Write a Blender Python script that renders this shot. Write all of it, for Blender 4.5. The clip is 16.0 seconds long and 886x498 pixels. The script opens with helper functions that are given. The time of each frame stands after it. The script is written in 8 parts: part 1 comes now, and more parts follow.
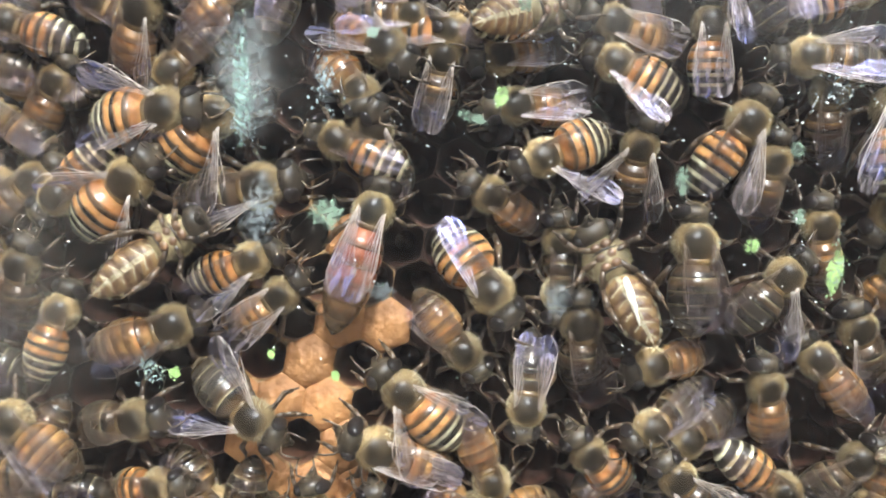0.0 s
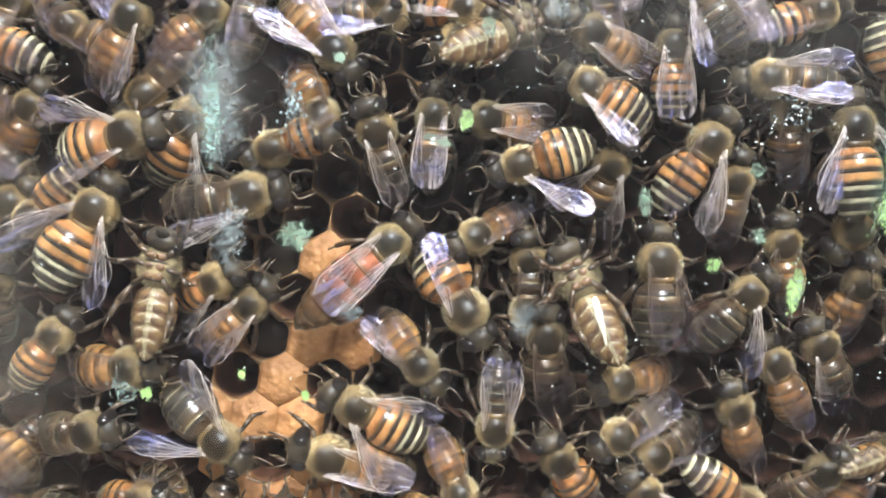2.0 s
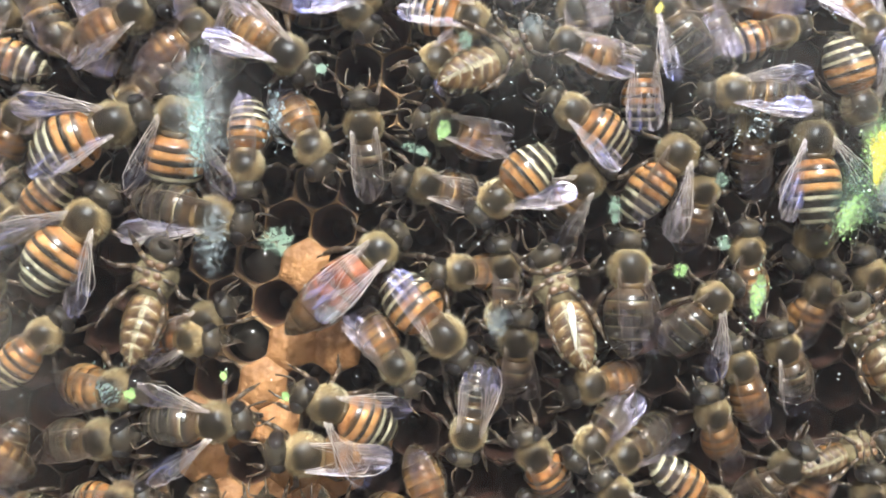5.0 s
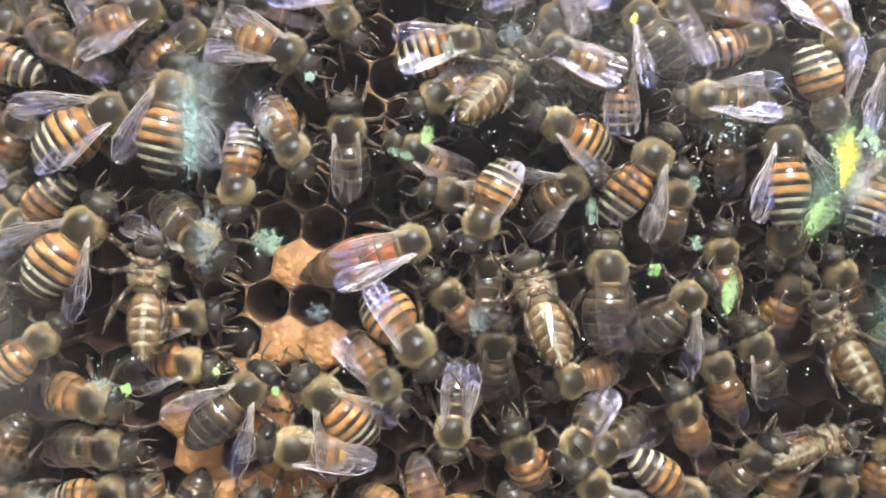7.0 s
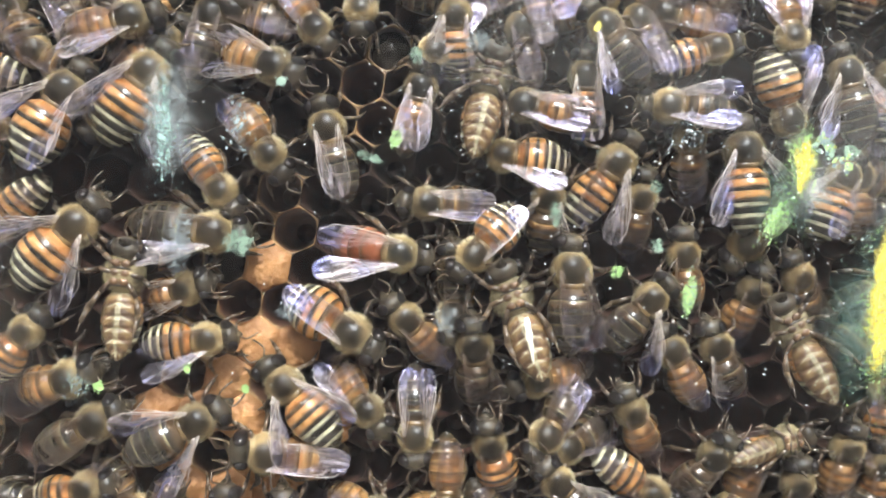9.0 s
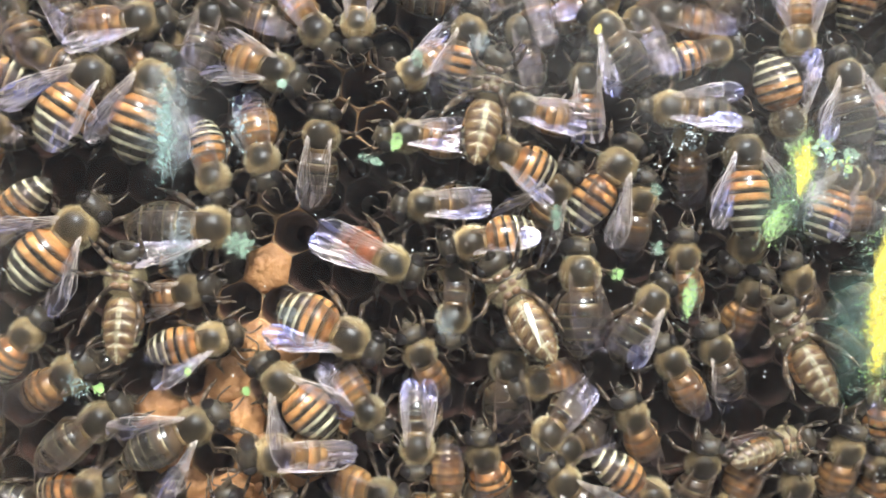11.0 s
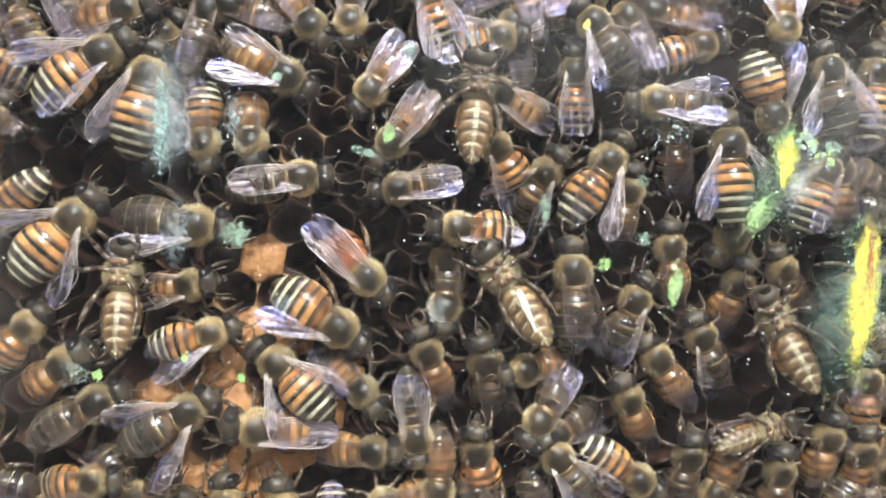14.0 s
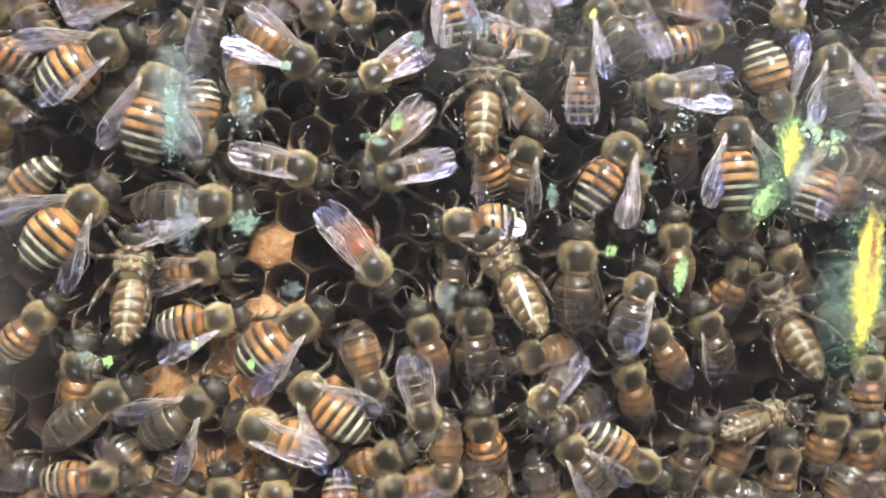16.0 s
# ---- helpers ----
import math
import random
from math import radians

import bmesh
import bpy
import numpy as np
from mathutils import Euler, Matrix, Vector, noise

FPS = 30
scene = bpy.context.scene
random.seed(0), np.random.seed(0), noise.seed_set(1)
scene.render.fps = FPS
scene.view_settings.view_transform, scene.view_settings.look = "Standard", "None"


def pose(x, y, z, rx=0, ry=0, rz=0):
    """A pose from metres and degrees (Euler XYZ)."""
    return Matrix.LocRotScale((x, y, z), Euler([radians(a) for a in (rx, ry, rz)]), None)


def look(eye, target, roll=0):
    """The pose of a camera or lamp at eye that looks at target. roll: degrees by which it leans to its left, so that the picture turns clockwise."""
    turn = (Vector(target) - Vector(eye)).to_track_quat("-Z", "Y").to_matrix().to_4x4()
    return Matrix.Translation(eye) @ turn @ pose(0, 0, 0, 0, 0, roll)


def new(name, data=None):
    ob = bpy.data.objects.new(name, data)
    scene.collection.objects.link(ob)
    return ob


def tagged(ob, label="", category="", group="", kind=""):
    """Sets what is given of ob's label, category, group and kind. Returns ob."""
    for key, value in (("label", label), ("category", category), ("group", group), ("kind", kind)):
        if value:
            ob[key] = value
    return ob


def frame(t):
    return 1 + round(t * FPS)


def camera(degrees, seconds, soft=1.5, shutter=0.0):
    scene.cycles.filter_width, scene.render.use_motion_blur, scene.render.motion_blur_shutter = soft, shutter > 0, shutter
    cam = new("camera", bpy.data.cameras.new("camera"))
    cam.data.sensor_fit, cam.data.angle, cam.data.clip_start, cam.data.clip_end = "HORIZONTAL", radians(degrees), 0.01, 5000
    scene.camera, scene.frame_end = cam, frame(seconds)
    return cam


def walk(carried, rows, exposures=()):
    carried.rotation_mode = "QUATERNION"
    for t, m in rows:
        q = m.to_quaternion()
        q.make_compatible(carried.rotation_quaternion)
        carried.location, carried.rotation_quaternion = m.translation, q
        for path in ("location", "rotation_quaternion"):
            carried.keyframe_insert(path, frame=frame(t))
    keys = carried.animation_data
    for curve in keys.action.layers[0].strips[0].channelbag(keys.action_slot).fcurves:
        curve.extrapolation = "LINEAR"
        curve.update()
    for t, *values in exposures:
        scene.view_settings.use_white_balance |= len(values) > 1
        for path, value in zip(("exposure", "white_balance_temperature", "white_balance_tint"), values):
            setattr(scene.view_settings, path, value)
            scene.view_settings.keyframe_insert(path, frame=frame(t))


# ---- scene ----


def held(x, y, z, yaw, pitch, roll):
    """A hand-held camera pose: metres, then turns in degrees."""
    return pose(x, y, z, 90 + pitch, 0, yaw) @ pose(0, 0, 0, 0, 0, roll)


# ---------------------------------------------------------------- camera
cam = camera(51.0, 16.0, soft=1.75)
walk(cam, [
    (0, held(-0.00000, -0.09900, -0.00000, 1.324, -1.649, -0.015)),
    (0.5, held(0.00154, -0.09883, 0.00135, 1.660, -0.988, -0.151)),
    (1, held(0.00168, -0.09977, 0.00098, 1.747, -1.323, -0.140)),
    (1.5, held(0.00215, -0.10091, 0.00131, 1.441, -1.277, -0.263)),
    (2, held(0.00276, -0.10040, 0.00117, 1.063, -1.110, -0.334)),
    (2.5, held(0.00282, -0.10077, -0.00000, 0.848, -0.290, -0.274)),
    (3, held(0.00325, -0.10175, 0.00005, 0.469, -0.208, -0.228)),
    (3.5, held(0.00317, -0.10291, -0.00020, 0.098, 0.395, -0.226)),
    (4, held(0.00270, -0.10270, -0.00018, -0.399, 0.218, -0.106)),
    (6.5, held(0.00379, -0.10606, -0.00079, -0.190, 0.290, -0.214)),
    (7, held(0.00486, -0.10724, -0.00065, -0.106, 0.386, -0.180)),
    (7.5, held(0.00653, -0.10900, -0.00029, -0.336, 0.543, -0.123)),
    (8, held(0.00789, -0.10941, -0.00125, -0.334, 0.825, -0.025)),
    (8.5, held(0.00743, -0.10944, -0.00141, -0.501, 0.861, 0.093)),
    (9, held(0.00712, -0.10945, -0.00138, -0.776, 0.896, 0.106)),
    (11.5, held(0.00667, -0.10969, -0.00082, -0.992, 0.757, 0.121)),
    (12, held(0.00697, -0.10999, -0.00067, -0.796, 0.695, 0.136)),
    (12.5, held(0.00699, -0.11063, -0.00083, -0.962, 0.932, 0.190)),
    (13, held(0.00719, -0.11120, -0.00086, -0.995, 0.857, 0.225)),
    (13.5, held(0.00721, -0.11177, -0.00109, -1.115, 0.546, 0.283)),
    (14, held(0.00718, -0.11178, -0.00159, -1.217, 0.529, 0.230)),
    (14.5, held(0.00686, -0.11202, -0.00231, -1.358, 0.419, 0.257)),
    (15, held(0.00676, -0.11228, -0.00228, -1.396, 0.532, 0.109)),
    (15.5, held(0.00646, -0.11247, -0.00234, -1.538, 0.625, 0.094)),
    (16, held(0.00591, -0.11258, -0.00278, -1.447, 0.415, 0.216)),
], exposures=[(0, 0.0), (16, 0.0)])

# ---------------------------------------------------------------- light
world = bpy.data.worlds.new("sky")
scene.world = world
world.use_nodes = True
wn = world.node_tree
sky = wn.nodes.new("ShaderNodeTexSky")
sky.sky_type = "NISHITA"
sky.sun_disc = False
sky.sun_elevation = radians(39)
sky.sun_rotation = radians(172)
sky.air_density, sky.dust_density = 1.0, 3.0
wn.links.new(sky.outputs["Color"], wn.nodes["Background"].inputs["Color"])
wn.nodes["Background"].inputs["Strength"].default_value = 0.15

sun = new("sun", bpy.data.lights.new("sun", "SUN"))
sun.data.energy = 4.8
sun.data.angle = radians(2.5)
sun.data.color = (0.88, 0.935, 1.0)
sun.matrix_world = look((0.14, -1.0, 0.85), (0, 0, 0))


# ---------------------------------------------------------------- materials
def material(name, color, rough=0.5, metal=0.0, spec=0.5):
    m = bpy.data.materials.new(name)
    m.use_nodes = True
    b = m.node_tree.nodes["Principled BSDF"]
    if "chitin" in name:
        b.inputs["Coat Weight"].default_value, b.inputs["Coat Roughness"].default_value = 0.45, 0.22
    b.inputs["Base Color"].default_value = (*color, 1)
    b.inputs["Roughness"].default_value = rough
    b.inputs["Metallic"].default_value = metal
    b.inputs["Specular IOR Level"].default_value = spec
    return m


def grain(m, dark, light, scale, bump=0.3, bump_scale=None, distance=0.0001, vary=0.0, stains=0.35, space="Object"):
    """Two scales of noise in the colour, fine relief, and some variation from thing to thing."""
    nt = m.node_tree
    b = nt.nodes["Principled BSDF"]
    co = nt.nodes.new("ShaderNodeTexCoord")
    fine = nt.nodes.new("ShaderNodeTexNoise")
    fine.inputs["Scale"].default_value = scale
    fine.inputs["Detail"].default_value = 5
    broad = nt.nodes.new("ShaderNodeTexNoise")
    broad.inputs["Scale"].default_value = scale * 0.17
    nt.links.new(co.outputs[space], fine.inputs["Vector"])
    nt.links.new(co.outputs[space], broad.inputs["Vector"])
    mix = nt.nodes.new("ShaderNodeMix")
    mix.inputs[0].default_value = stains
    nt.links.new(fine.outputs["Fac"], mix.inputs[2])
    nt.links.new(broad.outputs["Fac"], mix.inputs[3])
    ramp = nt.nodes.new("ShaderNodeValToRGB")
    ramp.color_ramp.elements[0].position, ramp.color_ramp.elements[1].position = 0.36, 0.64
    ramp.color_ramp.elements[0].color = (*dark, 1)
    ramp.color_ramp.elements[1].color = (*light, 1)
    nt.links.new(mix.outputs[0], ramp.inputs["Fac"])
    out = ramp.outputs["Color"]
    if vary:
        info = nt.nodes.new("ShaderNodeObjectInfo")
        rng = nt.nodes.new("ShaderNodeMapRange")
        rng.inputs["To Min"].default_value, rng.inputs["To Max"].default_value = 1 - vary, 1 + vary
        nt.links.new(info.outputs["Random"], rng.inputs["Value"])
        hsv = nt.nodes.new("ShaderNodeHueSaturation")
        nt.links.new(rng.outputs[0], hsv.inputs["Value"])
        nt.links.new(out, hsv.inputs["Color"])
        out = hsv.outputs["Color"]
    nt.links.new(out, b.inputs["Base Color"])
    if bump:
        rel = nt.nodes.new("ShaderNodeTexNoise")
        rel.inputs["Scale"].default_value = bump_scale or scale * 2
        rel.inputs["Detail"].default_value = 4
        nt.links.new(co.outputs[space], rel.inputs["Vector"])
        bp = nt.nodes.new("ShaderNodeBump")
        bp.inputs["Strength"].default_value = bump
        bp.inputs["Distance"].default_value = distance
        nt.links.new(rel.outputs["Fac"], bp.inputs["Height"])
        nt.links.new(bp.outputs["Normal"], b.inputs["Normal"])
    return m


M = {}
M["black"] = grain(material("black_chitin", (0.02, 0.015, 0.01), 0.34), (0.008, 0.006, 0.004), (0.035, 0.024, 0.014), 1200, 0.25, vary=0.2)
M["head"] = grain(material("head_skin", (0.03, 0.02, 0.014), 0.42, 0, 0.4), (0.008, 0.0065, 0.005), (0.058, 0.042, 0.026), 900, 0.5, vary=0.25)
M["cream"] = grain(material("cream_hair_band", (0.5, 0.42, 0.26), 0.7), (0.30, 0.27, 0.17), (0.64, 0.60, 0.42), 2400, 0.6, vary=0.15)
M["grey"] = grain(material("thin_grey_hair_band", (0.3, 0.26, 0.18), 0.6), (0.12, 0.095, 0.05), (0.38, 0.33, 0.21), 1800, 0.5, vary=0.25)
M["hair"] = grain(material("pale_hair", (0.4, 0.3, 0.16), 0.6), (0.10, 0.065, 0.026), (0.42, 0.30, 0.135), 230, 0.0, vary=0.35)
M["collar"] = grain(material("cream_collar_hair", (0.5, 0.42, 0.24), 0.6), (0.30, 0.235, 0.12), (0.72, 0.61, 0.39), 300, 0.0, vary=0.25)
M["scutellum"] = grain(material("scutellum_chitin", (0.2, 0.12, 0.05), 0.4), (0.07, 0.04, 0.014), (0.26, 0.16, 0.06), 500, 0.3, vary=0.35)
M["pale_skin"] = grain(material("pale_underside_skin", (0.16, 0.12, 0.05), 0.6), (0.04, 0.029, 0.013), (0.25, 0.19, 0.095), 420, 0.6, vary=0.2)
M["pale_fur"] = grain(material("pale_underside_fur", (0.45, 0.38, 0.2), 0.6), (0.15, 0.115, 0.05), (0.56, 0.47, 0.26), 420, 0.0, vary=0.3)
M["eye"] = grain(material("compound_eye", (0.01, 0.008, 0.008), 0.16, 0, 0.6), (0.006, 0.005, 0.005), (0.02, 0.014, 0.012), 800, 0.05)
M["leg"] = grain(material("leg_chitin", (0.05, 0.03, 0.015), 0.42), (0.02, 0.013, 0.008), (0.10, 0.06, 0.03), 1500, 0.3, vary=0.2)
M["sternite"] = grain(material("pale_underside", (0.4, 0.24, 0.1), 0.42), (0.052, 0.030, 0.012), (0.215, 0.128, 0.052), 380, 0.35, vary=0.2)
M["joint"] = grain(material("brown_joint", (0.14, 0.07, 0.03), 0.45), (0.02, 0.011, 0.006), (0.13, 0.065, 0.028), 420, 0.25, vary=0.2)
M["wax"] = grain(material("old_brown_wax", (0.25, 0.1, 0.04), 0.45), (0.05, 0.021, 0.012), (0.17, 0.07, 0.036), 500, 0.35, vary=0.2)
M["rim"] = grain(material("amber_wax_rim", (0.4, 0.24, 0.09), 0.45), (0.13, 0.07, 0.03), (0.38, 0.225, 0.10), 900, 0.4, vary=0.2)
M["cap"] = grain(material("brood_capping_wax", (0.5, 0.26, 0.09), 0.62), (0.22, 0.088, 0.028), (0.47, 0.225, 0.080), 420, 0.9, 800, 0.0008, vary=0.15)
M["nectar"] = grain(material("nectar_in_cell", (0.06, 0.05, 0.035), 0.12), (0.012, 0.010, 0.008), (0.04, 0.033, 0.024), 300, 0.15)
M["midrib"] = grain(material("dark_comb_midrib", (0.05, 0.025, 0.012), 0.7), (0.05, 0.022, 0.015), (0.12, 0.054, 0.036), 300, 0.3)
M["yellow"] = grain(material("yellow_pollen_paint", (0.75, 0.6, 0.03), 0.6), (0.42, 0.33, 0.04), (0.66, 0.58, 0.10), 500, 0.5, stains=0.5)
M["lime"] = grain(material("lime_green_smear", (0.4, 0.7, 0.1), 0.6), (0.12, 0.24, 0.07), (0.32, 0.44, 0.14), 700, 0.5)
M["mint"] = grain(material("pale_green_wax", (0.3, 0.5, 0.36), 0.55), (0.06, 0.10, 0.075), (0.26, 0.34, 0.245), 420, 0.7, vary=0.3)
M["dust"] = grain(material("grey_blue_dust", (0.25, 0.31, 0.33), 0.8), (0.07, 0.10, 0.105), (0.24, 0.29, 0.285), 900, 0.4)
M["white_wax"] = grain(material("white_wax", (0.85, 0.82, 0.74), 0.3), (0.42, 0.36, 0.24), (0.74, 0.68, 0.55), 900, 0.6)
M["speck"] = grain(material("pale_specks", (0.6, 0.62, 0.56), 0.6), (0.26, 0.30, 0.29), (0.75, 0.75, 0.70), 90, 0.0)
# Veins in two copies: dull, then pale with the specular gleam in the colour.
M["dull_vein"] = grain(material("brown_wing_vein", (0.2, 0.13, 0.08), 0.3), (0.05, 0.032, 0.02), (0.22, 0.16, 0.11), 420, 0.0)
M["vein"] = grain(material("wing_vein", (0.4, 0.3, 0.2), 0.25, 0, 0.9), (0.30, 0.23, 0.17), (0.76, 0.67, 0.60), 420, 0.0)


def thorax_material(name, fur, shield, gloss):
    """Short brown fur that wears through to a dark, glossy shield on the back, as the "bald" attribute tells."""
    m = material(name, (0.1, 0.07, 0.03), 0.7, 0, 0.32)
    nt = m.node_tree
    b = nt.nodes["Principled BSDF"]
    co = nt.nodes.new("ShaderNodeTexCoord")
    info = nt.nodes.new("ShaderNodeObjectInfo")
    bald = nt.nodes.new("ShaderNodeAttribute")
    bald.attribute_name = "bald"
    fine = nt.nodes.new("ShaderNodeTexNoise")
    fine.inputs["Scale"].default_value, fine.inputs["Detail"].default_value = 620, 6
    broad = nt.nodes.new("ShaderNodeTexNoise")
    broad.inputs["Scale"].default_value, broad.inputs["Detail"].default_value = 330, 5
    for n in (fine, broad):
        nt.links.new(co.outputs["Object"], n.inputs["Vector"])
    ramps = []
    for (dark, light), source in ((fur, fine), (shield, broad)):
        ramp = nt.nodes.new("ShaderNodeValToRGB")
        ramp.color_ramp.elements[0].position, ramp.color_ramp.elements[1].position = 0.34, 0.66
        ramp.color_ramp.elements[0].color, ramp.color_ramp.elements[1].color = (*dark, 1), (*light, 1)
        nt.links.new(source.outputs["Fac"], ramp.inputs["Fac"])
        ramps.append(ramp)
    frayed = nt.nodes.new("ShaderNodeMath")
    frayed.operation = "MULTIPLY_ADD"
    frayed.inputs[1].default_value = 2.4
    frayed.inputs[2].default_value = -1.2
    nt.links.new(fine.outputs["Fac"], frayed.inputs[0])
    worn = nt.nodes.new("ShaderNodeMath")
    worn.operation, worn.use_clamp = "ADD", True
    nt.links.new(bald.outputs["Fac"], worn.inputs[0])
    nt.links.new(frayed.outputs[0], worn.inputs[1])
    mix = nt.nodes.new("ShaderNodeMix")
    mix.data_type = "RGBA"
    nt.links.new(worn.outputs[0], mix.inputs[0])
    nt.links.new(ramps[0].outputs["Color"], mix.inputs[6])
    nt.links.new(ramps[1].outputs["Color"], mix.inputs[7])
    shade = nt.nodes.new("ShaderNodeMapRange")
    shade.inputs["To Min"].default_value, shade.inputs["To Max"].default_value = 0.55, 1.5
    nt.links.new(info.outputs["Random"], shade.inputs["Value"])
    hsv = nt.nodes.new("ShaderNodeHueSaturation")
    nt.links.new(shade.outputs[0], hsv.inputs["Value"])
    nt.links.new(mix.outputs[2], hsv.inputs["Color"])
    nt.links.new(hsv.outputs["Color"], b.inputs["Base Color"])
    rough = nt.nodes.new("ShaderNodeMapRange")
    rough.inputs["To Min"].default_value, rough.inputs["To Max"].default_value = 0.8, gloss
    nt.links.new(worn.outputs[0], rough.inputs["Value"])
    nt.links.new(rough.outputs[0], b.inputs["Roughness"])
    bp = nt.nodes.new("ShaderNodeBump")
    bp.inputs["Strength"].default_value, bp.inputs["Distance"].default_value = 0.5, 0.00025
    nt.links.new(fine.outputs["Fac"], bp.inputs["Height"])
    nt.links.new(bp.outputs["Normal"], b.inputs["Normal"])
    return m


def plate_material():
    """Polished back plates: the bands' own colours, broken up by two scales of noise, with fine relief."""
    m = material("banded_chitin", (0.2, 0.1, 0.04), 0.36)
    nt = m.node_tree
    b = nt.nodes["Principled BSDF"]
    band = nt.nodes.new("ShaderNodeAttribute")
    band.attribute_name = "band"
    co = nt.nodes.new("ShaderNodeTexCoord")
    info = nt.nodes.new("ShaderNodeObjectInfo")
    spread = nt.nodes.new("ShaderNodeVectorMath")
    spread.operation = "ADD"
    nt.links.new(co.outputs["Object"], spread.inputs[0])
    nt.links.new(info.outputs["Random"], spread.inputs[1])
    fine = nt.nodes.new("ShaderNodeTexNoise")
    fine.inputs["Scale"].default_value, fine.inputs["Detail"].default_value = 1300, 4
    broad = nt.nodes.new("ShaderNodeTexNoise")
    broad.inputs["Scale"].default_value, broad.inputs["Detail"].default_value = 330, 3
    for n in (fine, broad):
        nt.links.new(spread.outputs[0], n.inputs["Vector"])
    worn = nt.nodes.new("ShaderNodeMath")
    worn.operation = "ADD"
    nt.links.new(fine.outputs["Fac"], worn.inputs[0])
    nt.links.new(broad.outputs["Fac"], worn.inputs[1])
    value = nt.nodes.new("ShaderNodeMapRange")
    value.inputs["From Min"].default_value, value.inputs["From Max"].default_value = 0.6, 1.4
    value.inputs["To Min"].default_value, value.inputs["To Max"].default_value = 0.35, 1.65
    nt.links.new(worn.outputs[0], value.inputs["Value"])
    hsv = nt.nodes.new("ShaderNodeHueSaturation")
    nt.links.new(value.outputs[0], hsv.inputs["Value"])
    nt.links.new(band.outputs["Color"], hsv.inputs["Color"])
    nt.links.new(hsv.outputs["Color"], b.inputs["Base Color"])
    gloss = nt.nodes.new("ShaderNodeMapRange")
    gloss.inputs["To Min"].default_value, gloss.inputs["To Max"].default_value = 0.14, 0.42
    nt.links.new(broad.outputs["Fac"], gloss.inputs["Value"])
    nt.links.new(gloss.outputs[0], b.inputs["Roughness"])
    bp = nt.nodes.new("ShaderNodeBump")
    bp.inputs["Strength"].default_value, bp.inputs["Distance"].default_value = 0.3, 0.0001
    nt.links.new(fine.outputs["Fac"], bp.inputs["Height"])
    nt.links.new(bp.outputs["Normal"], b.inputs["Normal"])
    return m


def film_material(name, least, most):
    """A clear, rippled wing: see-through near the hinge, with a lilac and white gloss towards the bare outer part."""
    m = bpy.data.materials.new(name)
    m.use_nodes = True
    nt = m.node_tree
    nt.nodes.remove(nt.nodes["Principled BSDF"])
    co = nt.nodes.new("ShaderNodeTexCoord")
    info = nt.nodes.new("ShaderNodeObjectInfo")
    outer = nt.nodes.new("ShaderNodeAttribute")
    outer.attribute_name = "outer"
    spread = nt.nodes.new("ShaderNodeVectorMath")
    spread.operation = "ADD"
    nt.links.new(co.outputs["Object"], spread.inputs[0])
    nt.links.new(info.outputs["Random"], spread.inputs[1])
    stretch = nt.nodes.new("ShaderNodeMapping")
    stretch.inputs["Scale"].default_value = (330, 1500, 300)
    nt.links.new(spread.outputs[0], stretch.inputs["Vector"])
    n = nt.nodes.new("ShaderNodeTexNoise")
    n.inputs["Scale"].default_value = 1.0
    n.inputs["Detail"].default_value = 4
    nt.links.new(stretch.outputs[0], n.inputs["Vector"])
    tint = nt.nodes.new("ShaderNodeTexNoise")
    tint.inputs["Scale"].default_value = 230
    nt.links.new(spread.outputs[0], tint.inputs["Vector"])
    ramp = nt.nodes.new("ShaderNodeValToRGB")
    # The sheen's tint holds some of the sky's blue.
    ramp.color_ramp.elements[0].position, ramp.color_ramp.elements[1].position = 0.36, 0.62
    ramp.color_ramp.elements[0].color = (0.36, 0.37, 0.74, 1)
    ramp.color_ramp.elements[1].color = (0.82, 0.70, 0.70, 1)
    nt.links.new(tint.outputs["Fac"], ramp.inputs["Fac"])
    bp = nt.nodes.new("ShaderNodeBump")
    bp.inputs["Strength"].default_value = 0.9
    bp.inputs["Distance"].default_value = 0.0003
    nt.links.new(n.outputs["Fac"], bp.inputs["Height"])
    gloss = nt.nodes.new("ShaderNodeBsdfGlossy")
    gloss.inputs["Roughness"].default_value = 0.36
    nt.links.new(ramp.outputs["Color"], gloss.inputs["Color"])
    nt.links.new(bp.outputs["Normal"], gloss.inputs["Normal"])
    clear = nt.nodes.new("ShaderNodeBsdfTransparent")
    clear.inputs["Color"].default_value = (0.90, 0.85, 0.80, 1)
    streak = nt.nodes.new("ShaderNodeMapRange")
    streak.inputs["From Min"].default_value, streak.inputs["From Max"].default_value = 0.45, 0.66
    streak.inputs["To Min"].default_value, streak.inputs["To Max"].default_value = 0.05, 0.36
    nt.links.new(n.outputs["Fac"], streak.inputs["Value"])
    bare = nt.nodes.new("ShaderNodeMapRange")
    bare.inputs["From Min"].default_value, bare.inputs["From Max"].default_value = 0.2, 0.95
    bare.inputs["To Min"].default_value, bare.inputs["To Max"].default_value = 0.3, 1.7
    nt.links.new(outer.outputs["Fac"], bare.inputs["Value"])
    own = nt.nodes.new("ShaderNodeMapRange")
    own.inputs["To Min"].default_value, own.inputs["To Max"].default_value = least, most
    nt.links.new(info.outputs["Random"], own.inputs["Value"])
    both = nt.nodes.new("ShaderNodeMath")
    both.operation = "MULTIPLY"
    nt.links.new(streak.outputs[0], both.inputs[0])
    nt.links.new(bare.outputs[0], both.inputs[1])
    share = nt.nodes.new("ShaderNodeMath")
    share.operation, share.use_clamp = "MULTIPLY", True
    nt.links.new(both.outputs[0], share.inputs[0])
    nt.links.new(own.outputs[0], share.inputs[1])
    mix = nt.nodes.new("ShaderNodeMixShader")
